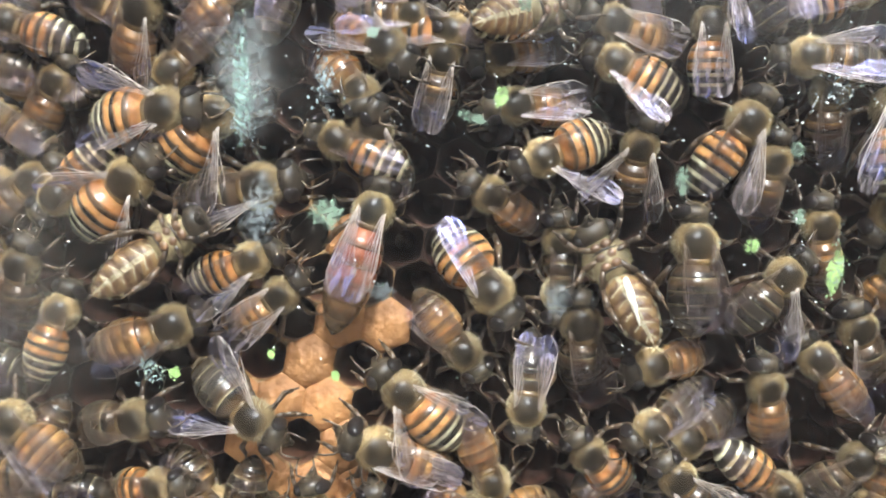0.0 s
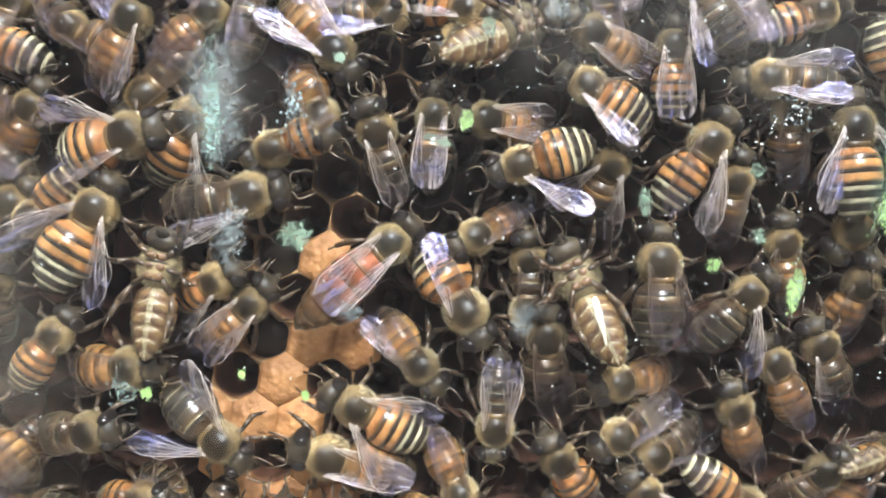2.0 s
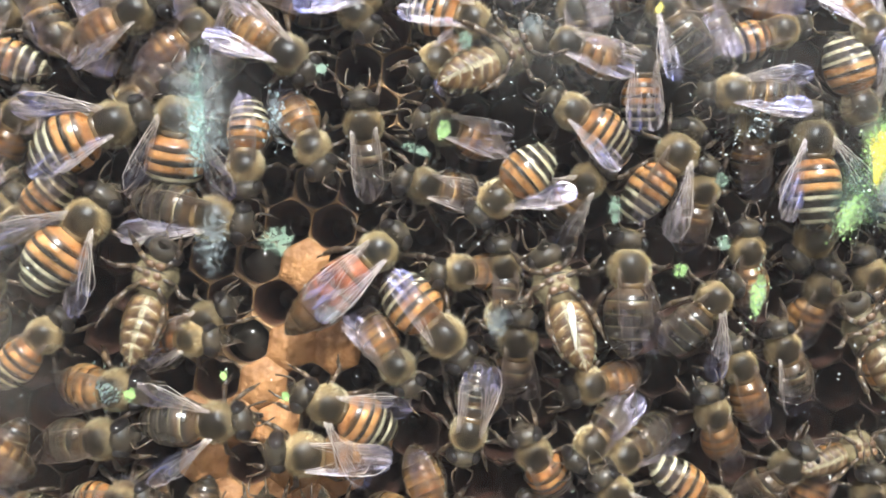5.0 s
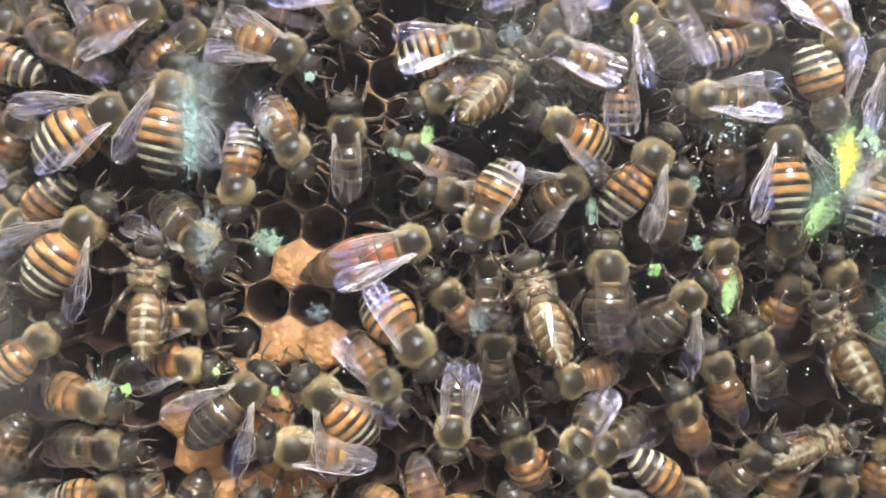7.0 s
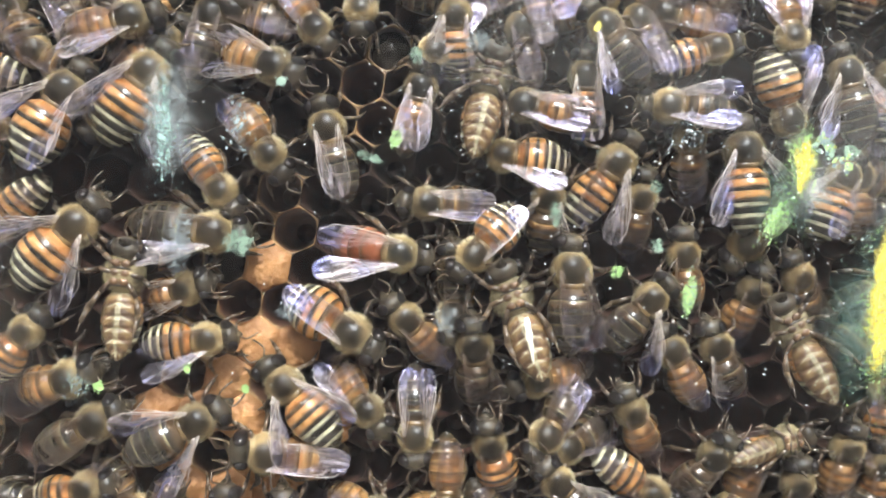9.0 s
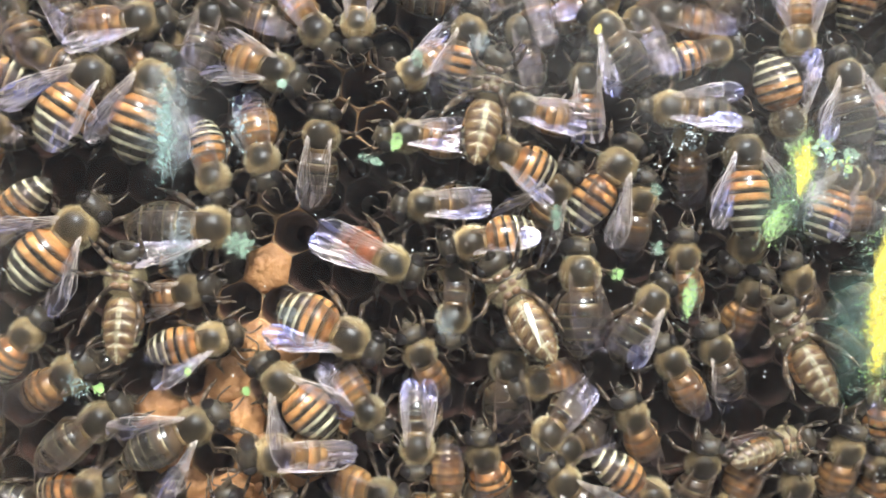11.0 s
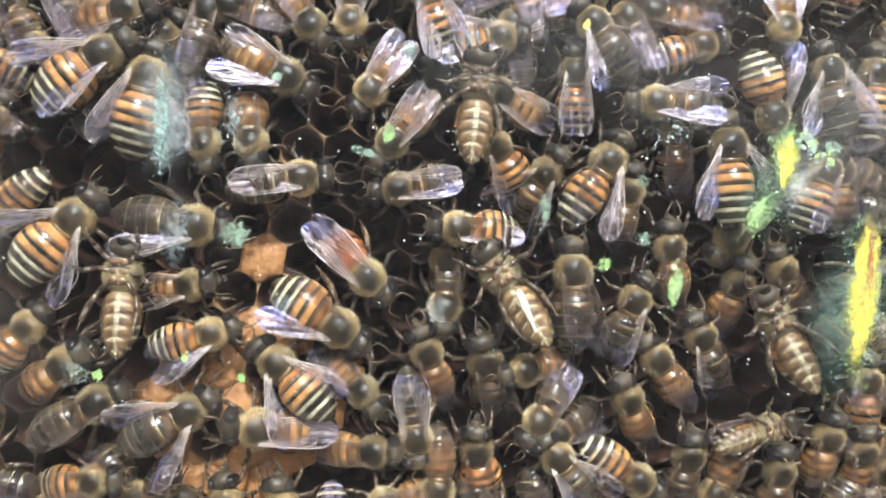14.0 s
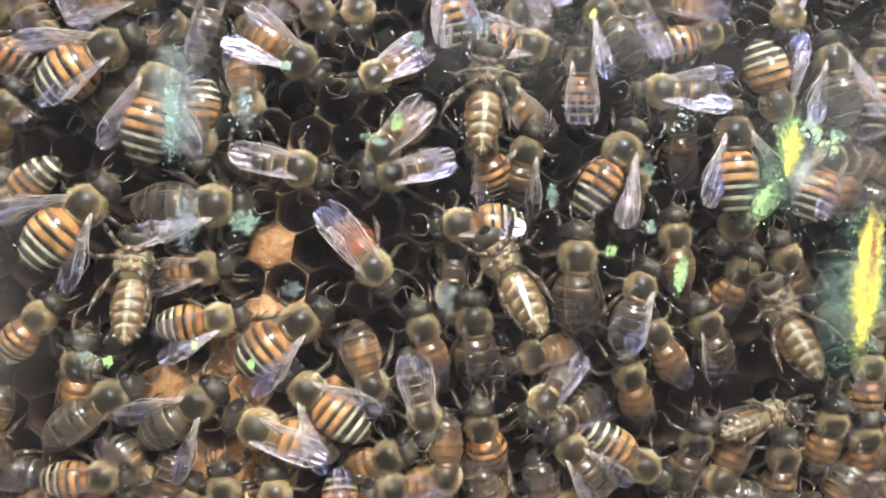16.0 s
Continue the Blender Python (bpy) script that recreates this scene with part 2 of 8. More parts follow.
    nt.links.new(share.outputs[0], mix.inputs[0])
    nt.links.new(clear.outputs[0], mix.inputs[1])
    nt.links.new(gloss.outputs[0], mix.inputs[2])
    nt.links.new(mix.outputs[0], nt.nodes["Material Output"].inputs["Surface"])
    return m


def smear_film(name, color, low, high, scale, ragged=0.0):
    """A dried film on the glass: an even veil, or (ragged) a crust that breaks up into grains towards its edge."""
    m = material(name, color, 0.75)
    nt = m.node_tree
    b = nt.nodes["Principled BSDF"]
    co = nt.nodes.new("ShaderNodeTexCoord")
    n = nt.nodes.new("ShaderNodeTexNoise")
    n.inputs["Scale"].default_value = scale * (1 + 4.5 * ragged)
    n.inputs["Detail"].default_value = 8
    n.inputs["Roughness"].default_value = 0.68
    nt.links.new(co.outputs["Object"], n.inputs["Vector"])
    hue = nt.nodes.new("ShaderNodeTexNoise")
    hue.inputs["Scale"].default_value, hue.inputs["Detail"].default_value = scale * 1.3, 5
    nt.links.new(co.outputs["Object"], hue.inputs["Vector"])
    ramp = nt.nodes.new("ShaderNodeValToRGB")
    ramp.color_ramp.elements[0].position, ramp.color_ramp.elements[1].position = 0.35, 0.65
    ramp.color_ramp.elements[0].color = (*(c * (1 - 0.45 * min(1.0, 0.4 + ragged)) for c in color), 1)
    ramp.color_ramp.elements[1].color = (*(min(0.8, c * (1 + 0.3 * ragged)) for c in color), 1)
    nt.links.new(hue.outputs["Fac"], ramp.inputs["Fac"])
    nt.links.new(ramp.outputs["Color"], b.inputs["Base Color"])
    edge = nt.nodes.new("ShaderNodeAttribute")
    edge.attribute_name = "thick"
    if ragged:
        crust = nt.nodes.new("ShaderNodeMath")
        crust.operation = "MULTIPLY_ADD"
        crust.inputs[1].default_value, crust.inputs[2].default_value = 3 + 5 * ragged, -2.05 - 2.5 * ragged
        nt.links.new(n.outputs["Fac"], crust.inputs[0])
        whole = nt.nodes.new("ShaderNodeMath")
        whole.operation = "MULTIPLY_ADD"
        whole.inputs[1].default_value = 1.35
        nt.links.new(edge.outputs["Fac"], whole.inputs[0])
        nt.links.new(crust.outputs[0], whole.inputs[2])
        rng = nt.nodes.new("ShaderNodeMapRange")
        rng.inputs["From Min"].default_value, rng.inputs["From Max"].default_value = -0.2, 0.8
        rng.inputs["To Min"].default_value, rng.inputs["To Max"].default_value = low * 0.4, high
        nt.links.new(whole.outputs[0], rng.inputs["Value"])
        thin = nt.nodes.new("ShaderNodeMapRange")
        thin.inputs["From Max"].default_value = 0.2
        nt.links.new(edge.outputs["Fac"], thin.inputs["Value"])
        share = thin.outputs[0]
    else:
        rng = nt.nodes.new("ShaderNodeMapRange")
        rng.inputs["From Min"].default_value, rng.inputs["From Max"].default_value = 0.42, 0.66
        rng.inputs["To Min"].default_value, rng.inputs["To Max"].default_value = low, high
        nt.links.new(n.outputs["Fac"], rng.inputs["Value"])
        share = edge.outputs["Fac"]
    mul = nt.nodes.new("ShaderNodeMath")
    mul.operation = "MULTIPLY"
    nt.links.new(rng.outputs[0], mul.inputs[0])
    nt.links.new(share, mul.inputs[1])
    nt.links.new(mul.outputs[0], b.inputs["Alpha"])
    return m


def glass_material():
    m = material("window_glass", (0.97, 0.985, 0.975), 0.0)
    b = m.node_tree.nodes["Principled BSDF"]
    b.inputs["Transmission Weight"].default_value = 1.0
    b.inputs["IOR"].default_value = 1.45
    return m


M["film"] = film_material("wing_membrane", 0.65, 1.25)
M["queen_film"] = film_material("queen_wing_membrane", 0.8, 1.0)
M["clear_film"] = film_material("clear_wing_membrane", 0.05, 0.45)
M["plate"] = plate_material()
M["thorax"] = thorax_material("worn_thorax_fur", ((0.036, 0.023, 0.009), (0.26, 0.17, 0.07)), ((0.004, 0.003, 0.002), (0.022, 0.015, 0.008)), 0.33)
M["queen_thorax"] = thorax_material("queen_thorax_fur", ((0.06, 0.04, 0.016), (0.34, 0.24, 0.10)), ((0.006, 0.006, 0.005), (0.016, 0.014, 0.012)), 0.3)
M["grey_film"] = smear_film("grey_dried_film", (0.19, 0.215, 0.215), 0.0, 0.5, 420, 1.0)
M["mint_film"] = smear_film("pale_green_wax_film", (0.165, 0.235, 0.165), 0.3, 0.78, 520, 0.8)
M["white_film"] = smear_film("white_dried_film", (0.66, 0.64, 0.58), 0.35, 0.9, 420)
M["haze_film"] = smear_film("pale_breath_film", (0.56, 0.56, 0.54), 0.03, 0.24, 520)
# Dust and haze films whose pale colour also lifts the brightness behind them.
M["dust_glare_film"] = smear_film("faint_dust_glare_film", (0.5, 0.47, 0.43), 0.02, 0.07, 60)
M["haze_glare_film"] = smear_film("milky_haze_glare_film", (0.50, 0.44, 0.37), 0.02, 0.105, 90)
M["green_film"] = smear_film("blue_green_film", (0.26, 0.38, 0.33), 0.0, 0.75, 620, 1.0)
M["teal_film"] = smear_film("dark_teal_film", (0.07, 0.15, 0.12), 0.0, 0.34, 800, 1.0)
M["lime_film"] = smear_film("lime_pollen_film", (0.24, 0.37, 0.13), 0.25, 0.85, 620, 0.5)
M["yellow_film"] = smear_film("yellow_pollen_film", (0.55, 0.56, 0.10), 0.1, 0.8, 520, 0.5)
M["rust_film"] = smear_film("rust_pollen_film", (0.30, 0.095, 0.02), 0.2, 0.9, 700, 0.3)
M["pollen_film"] = smear_film("thick_yellow_pollen_film", (0.56, 0.45, 0.06), 0.5, 0.97, 700, 0.25)
# Wax in the gaps between bees, with the deep shade put into its colour.
M["shaded_wax"] = grain(material("shade_dark_wax", (0.03, 0.015, 0.008), 0.85, 0, 0.15), (0.030, 0.013, 0.009), (0.09, 0.039, 0.025), 500, 0.35, vary=0.2)
M["shaded_rim"] = grain(material("shade_dark_rim", (0.12, 0.065, 0.03), 0.85, 0, 0.15), (0.015, 0.008, 0.005), (0.045, 0.022, 0.014), 900, 0.4, vary=0.2)
M["glass"] = glass_material()

MM = 0.001


# ---------------------------------------------------------------- mesh helpers
def mesh_of(name, verts, faces, mats, index=None, smooth=True):
    """A mesh from vertices in millimetres."""
    me = bpy.data.meshes.new(name)
    me.from_pydata([(x * MM, y * MM, z * MM) for x, y, z in verts], [], faces)
    for m in mats:
        me.materials.append(m)
    if index is not None:
        me.polygons.foreach_set("material_index", index)
    if smooth:
        me.polygons.foreach_set("use_smooth", [True] * len(faces))
    me.update()
    return me


def part(name, me, parent, m=None, label="", kind=""):
    ob = new(name, me)
    ob.parent = parent
    if m is not None:
        ob.matrix_basis = m
    return tagged(ob, label=label, kind=kind)


class Build:
    """Collects vertices and faces with their material numbers."""

    def __init__(self):
        self.v, self.f, self.i = [], [], []

    def add(self, verts, faces, mat=0):
        n = len(self.v)
        self.v.extend(tuple(p) for p in verts)
        self.f.extend(tuple(a + n for a in q) for q in faces)
        self.i.extend([mat] * len(faces))

    def ball(self, centre, radii, nu=20, nv=12, mat=0, pick=None, warp=None):
        """An ellipsoid round the x axis; pick(p) may choose the material of a face, warp(p) move a point."""
        verts, faces = [], []
        for j in range(nv + 1):
            a = math.pi * j / nv
            for k in range(nu):
                b = 2 * math.pi * k / nu
                p = Vector((math.cos(a), math.sin(a) * math.cos(b), math.sin(a) * math.sin(b)))
                if warp:
                    p = warp(p)
                verts.append((centre[0] + radii[0] * p.x, centre[1] + radii[1] * p.y, centre[2] + radii[2] * p.z))
        for j in range(nv):
            for k in range(nu):
                faces.append((j * nu + k, (j + 1) * nu + k, (j + 1) * nu + (k + 1) % nu, j * nu + (k + 1) % nu))
        n = len(self.i)
        self.add(verts, faces, mat)
        if pick:
            for q, face in enumerate(faces):
                mid = sum((Vector(verts[a]) for a in face), Vector()) / 4
                self.i[n + q] = pick(mid)

    def tube(self, path, radii, sides=6, mat=0):
        path = [Vector(p) for p in path]
        verts, faces = [], []
        for n, p in enumerate(path):
            way = (path[min(n + 1, len(path) - 1)] - path[max(n - 1, 0)]).normalized()
            side = way.cross(Vector((0.31, 0.2, 0.93))).normalized()
            up = side.cross(way)
            for k in range(sides):
                a = 2 * math.pi * k / sides
                verts.append(p + radii[n] * (math.cos(a) * side + math.sin(a) * up))
        for n in range(len(path) - 1):
            for k in range(sides):
                faces.append((n * sides + k, n * sides + (k + 1) % sides, (n + 1) * sides + (k + 1) % sides, (n + 1) * sides + k))
        faces.append(tuple(range(sides))[::-1])
        faces.append(tuple((len(path) - 1) * sides + k for k in range(sides)))
        self.add(verts, faces, mat)

    def hair(self, root, way, length, width, rng, mat=0):
        """One hair: a thin, three-sided spike."""
        root, way = Vector(root), Vector(way).normalized()
        side = way.cross(Vector((rng.uniform(-1, 1), rng.uniform(-1, 1), rng.uniform(-1, 1)))).normalized() * width
        up = side.cross(way).normalized() * width
        self.add([root + side, root - side * 0.5 + up * 0.87, root - side * 0.5 - up * 0.87, root + way * length],
                 [(0, 1, 3), (1, 2, 3), (2, 0, 3)], mat)

    def mesh(self, name, mats, smooth=True):
        return mesh_of(name, self.v, self.f, mats, self.i, smooth)


# ---------------------------------------------------------------- the bee's meshes, in millimetres, head towards +x, back towards +z
def thorax_mesh(seed, bald=0.85, hairs=2300, fur="hair", fell=""):
    """The furry middle of the bee: a worn, glossy shield on its back, a pale collar and side tufts, and a tan crescent behind."""
    rng = random.Random(seed)
    b = Build()
    worn = []

    def warp(p):
        return p * (1 + 0.03 * noise.noise(p * 3.0 + Vector((seed, 0, 0))))

    def shield(p):
        far = math.hypot((p.x - 0.1) / 1.05, p.y) / (bald * 2.1 + 0.001)
        far += 0.14 * noise.noise(Vector((p.x * 1.6, p.y * 1.6, seed * 3.1)))
        return max(0.0, min(1.0, 2.9 - far * 2.7)) if p.z > 0 and bald else 0.0

    b.ball((0, 0, 0), (2.15, 2.1, 1.85), 30, 18, 0, None, warp)
    if fur == "hair":
        b.ball((-1.5, 0, 1.0), (0.55, 1.25, 0.5), 16, 8, 1)
    else:
        # the grooves between the plates of the underside
        for x in (0.75, -1.1):
            b.tube([(x - 0.12 * abs(y), y, -1.88 * math.sqrt(max(0.05, 1 - (x / 2.15) ** 2 - (y / 2.1) ** 2))) for y in (-1.5, -0.9, -0.3, 0.3, 0.9, 1.5)], [0.05, 0.09, 0.12, 0.12, 0.09, 0.05], 6, 1)
        # the hips of the legs along the middle line
        for x in (1.15, 0.15, -0.75):
            for y in (0.5, -0.5):
                b.ball((x, y, -1.66), (0.40, 0.52, 0.26), 12, 8, 4)
    worn = [shield(Vector(p)) for p in b.v]
    for _ in range(hairs):
        p = Vector((rng.gauss(0, 1), rng.gauss(0, 1), rng.gauss(0.15, 1))).normalized()
        on = Vector((p.x * 2.13, p.y * 2.08, p.z * 1.83))
        if rng.random() < 1.15 * shield(on):
            continue
        way = p + 0.45 * Vector((rng.uniform(-1, 1), rng.uniform(-1, 1), rng.uniform(-1, 1))) + Vector((-0.7, 0, 0))
        rim = abs(p.z) < 0.7
        pale = (p.x > 0.72 or (abs(p.y) > 0.62 and p.x < 0.25)) and rng.random() < 0.7
        b.hair(on, way, rng.uniform(0.16, 0.5) * (1.25 if rim else 0.7), 0.018 if rim else 0.013, rng, 3 if pale else 2)
    skin = fur != "hair"
    me = b.mesh("thorax", [M[fell if fell else "pale_skin" if skin else "thorax"], M["black" if skin else "scutellum"], M[fur], M[fur if skin else "collar"]] + ([M["joint"]] if skin else []))
    worn += [0.0] * (len(b.v) - len(worn))
    me.attributes.new("bald", "FLOAT", "POINT").data.foreach_set("value", worn)
    return me


def head_mesh():
    rng = random.Random(5)
    b = Build()
    b.ball((0.35, 0, -0.35), (1.15, 1.75, 1.5), 16, 10, 0)
    b.ball((1.15, 0, -1.15), (0.5, 0.7, 0.75), 14, 8, 0)
    b.tube([(1.3, 0.25, -1.7), (1.75, 0.1, -2.3)], [0.28, 0.12], 6, 0)
    b.tube([(1.3, -0.25, -1.7), (1.75, -0.1, -2.3)], [0.28, 0.12], 6, 0)
    for x, y in ((0.1, 0), (-0.1, 0.25), (-0.1, -0.25)):
        b.ball((x, y, 1.02), (0.13, 0.13, 0.11), 8, 6, 1)
    for _ in range(260):
        p = Vector((rng.gauss(0.3, 1), rng.gauss(0, 0.7), rng.gauss(0.2, 1))).normalized()
        on = Vector((0.35 + p.x * 1.08, p.y * 1.3, -0.35 + p.z * 1.42))
        b.hair(on, p + 0.5 * Vector((rng.uniform(-1, 1), rng.uniform(-1, 1), rng.uniform(-1, 1))), rng.uniform(0.25, 0.5), 0.022, rng, 2)
    return b.mesh("head", [M["head"], M["eye"], M["hair"]])


def eye_mesh():
    b = Build()
    b.ball((0, 0, 0), (0.8, 0.62, 1.3), 12, 7, 0)
    return b.mesh("eye", [M["eye"]])


def antenna_mesh(side):
    b = Build()
    s = side
    b.tube([(0, 0, 0), (0.35, 0.35 * s, 0.3), (0.6, 0.85 * s, 0.45)], [0.1, 0.1, 0.11], 6)
    b.tube([(0.6, 0.85 * s, 0.45), (1.0, 0.95 * s, 0.35), (1.7, 0.85 * s, 0.05), (2.4, 0.6 * s, -0.45)], [0.09, 0.11, 0.12, 0.1], 6)
    return b.mesh("antenna", [M["leg"]])


def girth(s, fat=1.0):
    """The abdomen's radius along its length, 0 at the waist and 1 at the tip."""
    table = ((0, 0.55), (0.04, 1.2), (0.12, 1.75), (0.25, 2.08), (0.42, 2.15), (0.58, 2.02), (0.72, 1.72), (0.84, 1.28), (0.93, 0.78), (1.0, 0.16))
    for (a, ra), (c, rc) in zip(table, table[1:]):
        if s <= c:
            k = (s - a) / (c - a)
            k = k * k * (3 - 2 * k) if ra > rc else k
            return (ra + (rc - ra) * k) * fat
    return 0.16 * fat


def spine(s, length):
    """The middle line of the abdomen, which droops towards the tip."""
    return Vector((-1.55 - length * s, 0, 0.25 - 1.15 * s * s))


def abdomen_mesh(length, fat, top):
    """The closed body: brown plates with pale, bowed edges below, and a dark core under the back plates."""
    b = Build()
    nu, nv = (44, 84) if top == "belly" else (16, 18)
    verts, faces, ids = [], [], []
    for j in range(nv + 1):
        s = j / nv
        c = spine(s, length)
        ring = 1 - 0.045 * max(0.0, math.sin(s * 6 * 2 * math.pi))
        for k in range(nu):
            a = 2 * math.pi * k / nu
            r = girth(s, fat) * 0.965 * ring
            verts.append((c.x, r * math.cos(a), c.z + 0.86 * r * math.sin(a)))
    for j in range(nv):
        for k in range(nu):
            faces.append((j * nu + k, (j + 1) * nu + k, (j + 1) * nu + (k + 1) % nu, j * nu + (k + 1) % nu))
            a = 2 * math.pi * (k + 0.5) / nu
            under = math.sin(a) < -0.25
            across = abs(math.cos(a))
            row = (j / nv * 6 - 0.8 * across ** 1.2 + 0.1 * noise.noise(Vector((j * 0.16, math.cos(a) * 4, 0))) + 1) % 1
            if not under:
                ids.append(0)
            elif across < 0.06 + 0.04 * math.sin(row * math.pi):
                ids.append(3 if top == "belly" else 1)
            elif row < 0.14:
                ids.append(3 if across < 0.7 else 1)
            elif row > 0.5 and across > 0.12:
                ids.append(2)
            else:
                ids.append(1)
    faces.append(tuple(range(nu))[::-1])
    faces.append(tuple(nv * nu + k for k in range(nu)))
    ids += [0, 0]
    b.v, b.f, b.i = verts, faces, ids
    rng = random.Random(8)
    for _ in range(200 if top == "belly" else 60):
        s, a = rng.uniform(0.05, 0.95), rng.uniform(math.pi, 2 * math.pi)
        c, r = spine(s, length), girth(s, fat) * 0.96
        on = Vector((c.x, r * math.cos(a), c.z + 0.86 * r * math.sin(a)))
        b.hair(on, (-1.0, 0.5 * math.cos(a) + rng.uniform(-.3, .3), 0.5 * math.sin(a)), rng.uniform(0.2, 0.5), 0.016, rng, 4)
    return b.mesh("abdomen", [M["black"], M["sternite"], M["joint"], M["grey"], M["hair"]])


BAND = {  # base colours of the bands
    "orange": (0.36, 0.165, 0.054), "black": (0.024, 0.018, 0.012), "cream": (0.53, 0.48, 0.315), "grey": (0.28, 0.235, 0.135), "rust": (0.31, 0.125, 0.038),
    "brown": (0.06, 0.034, 0.016), "red": (0.235, 0.120, 0.042), "redbrown": (0.100, 0.050, 0.020), "amber": (0.24, 0.070, 0.029), "gold": (0.35, 0.21, 0.08),
}
PLATES = {  # base, middle and rear edge of each back plate
    "striped": ("orange rust brown", "orange orange black", "gold orange black", "cream black black", "cream black black", "cream black black"),
    "dark": ("brown brown black", "grey brown black", "grey black black", "grey black black", "grey black black", "brown black black"),
    "amber": ("red red redbrown", "rust red redbrown", "gold red redbrown", "gold redbrown brown", "grey brown black", "brown brown black"),
    "queen": ("amber amber redbrown", "amber amber redbrown", "amber amber redbrown", "amber redbrown redbrown", "redbrown redbrown brown", "redbrown brown brown"),
}
PLATES["fuzzy"] = ("gold brown brown", "gold redbrown black", "grey brown black", "grey black black", "grey brown black", "brown black black")
PLATES["belly"] = PLATES["striped"]


def tergite_mesh(n, kinds, length, fat, seed):
    """One back plate, a shell over the upper two thirds, its rear edge standing over the next plate."""
    rng = random.Random(seed)
    s0, s1 = (0, 0.17, 0.335, 0.5, 0.655, 0.815)[n], (0.19, 0.36, 0.525, 0.68, 0.84, 0.985)[n]
    names = kinds.split()
    b = Build()
    nu, nv = 14, 12
    spread = radians(118)
    outer, inner = [], []
    for j in range(nv + 1):
        s = s0 + (s1 - s0) * j / nv
        c = spine(s, length)
        lift = 1.0 + 0.035 * (j / nv)
        r = girth(s, fat) * lift
        for k in range(nu + 1):
            a = math.pi / 2 + spread * (2 * k / nu - 1)
            outer.append((c.x, r * math.cos(a), c.z + 0.88 * r * math.sin(a)))
            inner.append((c.x, (r - 0.07) * math.cos(a), c.z + 0.88 * (r - 0.07) * math.sin(a)))
    faces, w = [], nu + 1
    wide = {"cream": 0.40, "grey": 0.2}.get(names[0], 0.25)
    first, second, third = (Vector(BAND[q]) for q in names)
    tints = []

    def step(x, soft):
        x = min(1.0, max(0.0, x / soft + 0.5))
        return x * x * (3 - 2 * x)

    for j in range(nv + 1):
        for k in range(nu + 1):
            side = 2 * k / nu - 1
            u = j / nv + 0.10 * noise.noise(Vector((side * 5, seed * 1.7, j * 0.2))) + 0.05 * noise.noise(Vector((side * 17, seed * 2.3, j * 0.5)))
            # the dark edge runs deeper in the middle of the back
            edge = 0.9 if names[1] == "black" else (0.78 if length > 10 else 0.72 - 0.11 * math.cos(math.pi * side * 0.9))
            tints.append(first.lerp(second, step(u - wide, 0.2)).lerp(third, step(u - edge, 0.28)))
    for j in range(nv):
        for k in range(nu):
            faces.append((j * w + k, j * w + k + 1, (j + 1) * w + k + 1, (j + 1) * w + k))
    m = len(outer)
    for k in range(nu):
        faces.append((nv * w + k, nv * w + k + 1, m + nv * w + k + 1, m + nv * w + k))
    tints += [third] * len(inner)
    b.v, b.f, b.i = outer + inner, faces, [0] * len(faces)
    if names[0] == "cream":
        for _ in range(90):
            s = s0 + (s1 - s0) * rng.uniform(0.02, 0.26)
            a = math.pi / 2 + spread * rng.uniform(-1, 1)
            c, r = spine(s, length), girth(s, fat) * 1.0
            on = Vector((c.x, r * math.cos(a), c.z + 0.88 * r * math.sin(a)))
            b.hair(on, (-1.0, 0.35 * math.cos(a) + rng.uniform(-.2, .2), 0.35 * math.sin(a)), rng.uniform(0.15, 0.32), 0.026, rng, 1)
    if n == 0:
        for _ in range(160):
            s = s0 + (s1 - s0) * rng.uniform(0.0, 0.8) ** 1.4
            a = math.pi / 2 + spread * rng.uniform(-1, 1)
            c, r = spine(s, length), girth(s, fat) * 1.0
            on = Vector((c.x, r * math.cos(a), c.z + 0.88 * r * math.sin(a)))
            b.hair(on, (-0.8 + rng.uniform(-.4, .4), 0.8 * math.cos(a) + rng.uniform(-.3, .3), 0.8 * math.sin(a)), rng.uniform(0.25, 0.6), 0.02, rng, 2)
    for _ in range(64):
        s = s0 + (s1 - s0) * rng.uniform(0.1, 0.95)
        a = math.pi / 2 + spread * rng.uniform(-1, 1)
        c, r = spine(s, length), girth(s, fat) * 1.01
        on = Vector((c.x, r * math.cos(a), c.z + 0.88 * r * math.sin(a)))
        b.hair(on, (-1.0, 0.5 * math.cos(a), 0.5 * math.sin(a)), rng.uniform(0.15, 0.4), 0.015, rng, 2)
    me = b.mesh("tergite", [M["plate"], M["cream"], M["hair"]])
    tints += [third] * (len(b.v) - len(tints))
    me.attributes.new("band", "FLOAT_COLOR", "POINT").data.foreach_set("color", [c for t in tints for c in (*t, 1.0)])
    return me


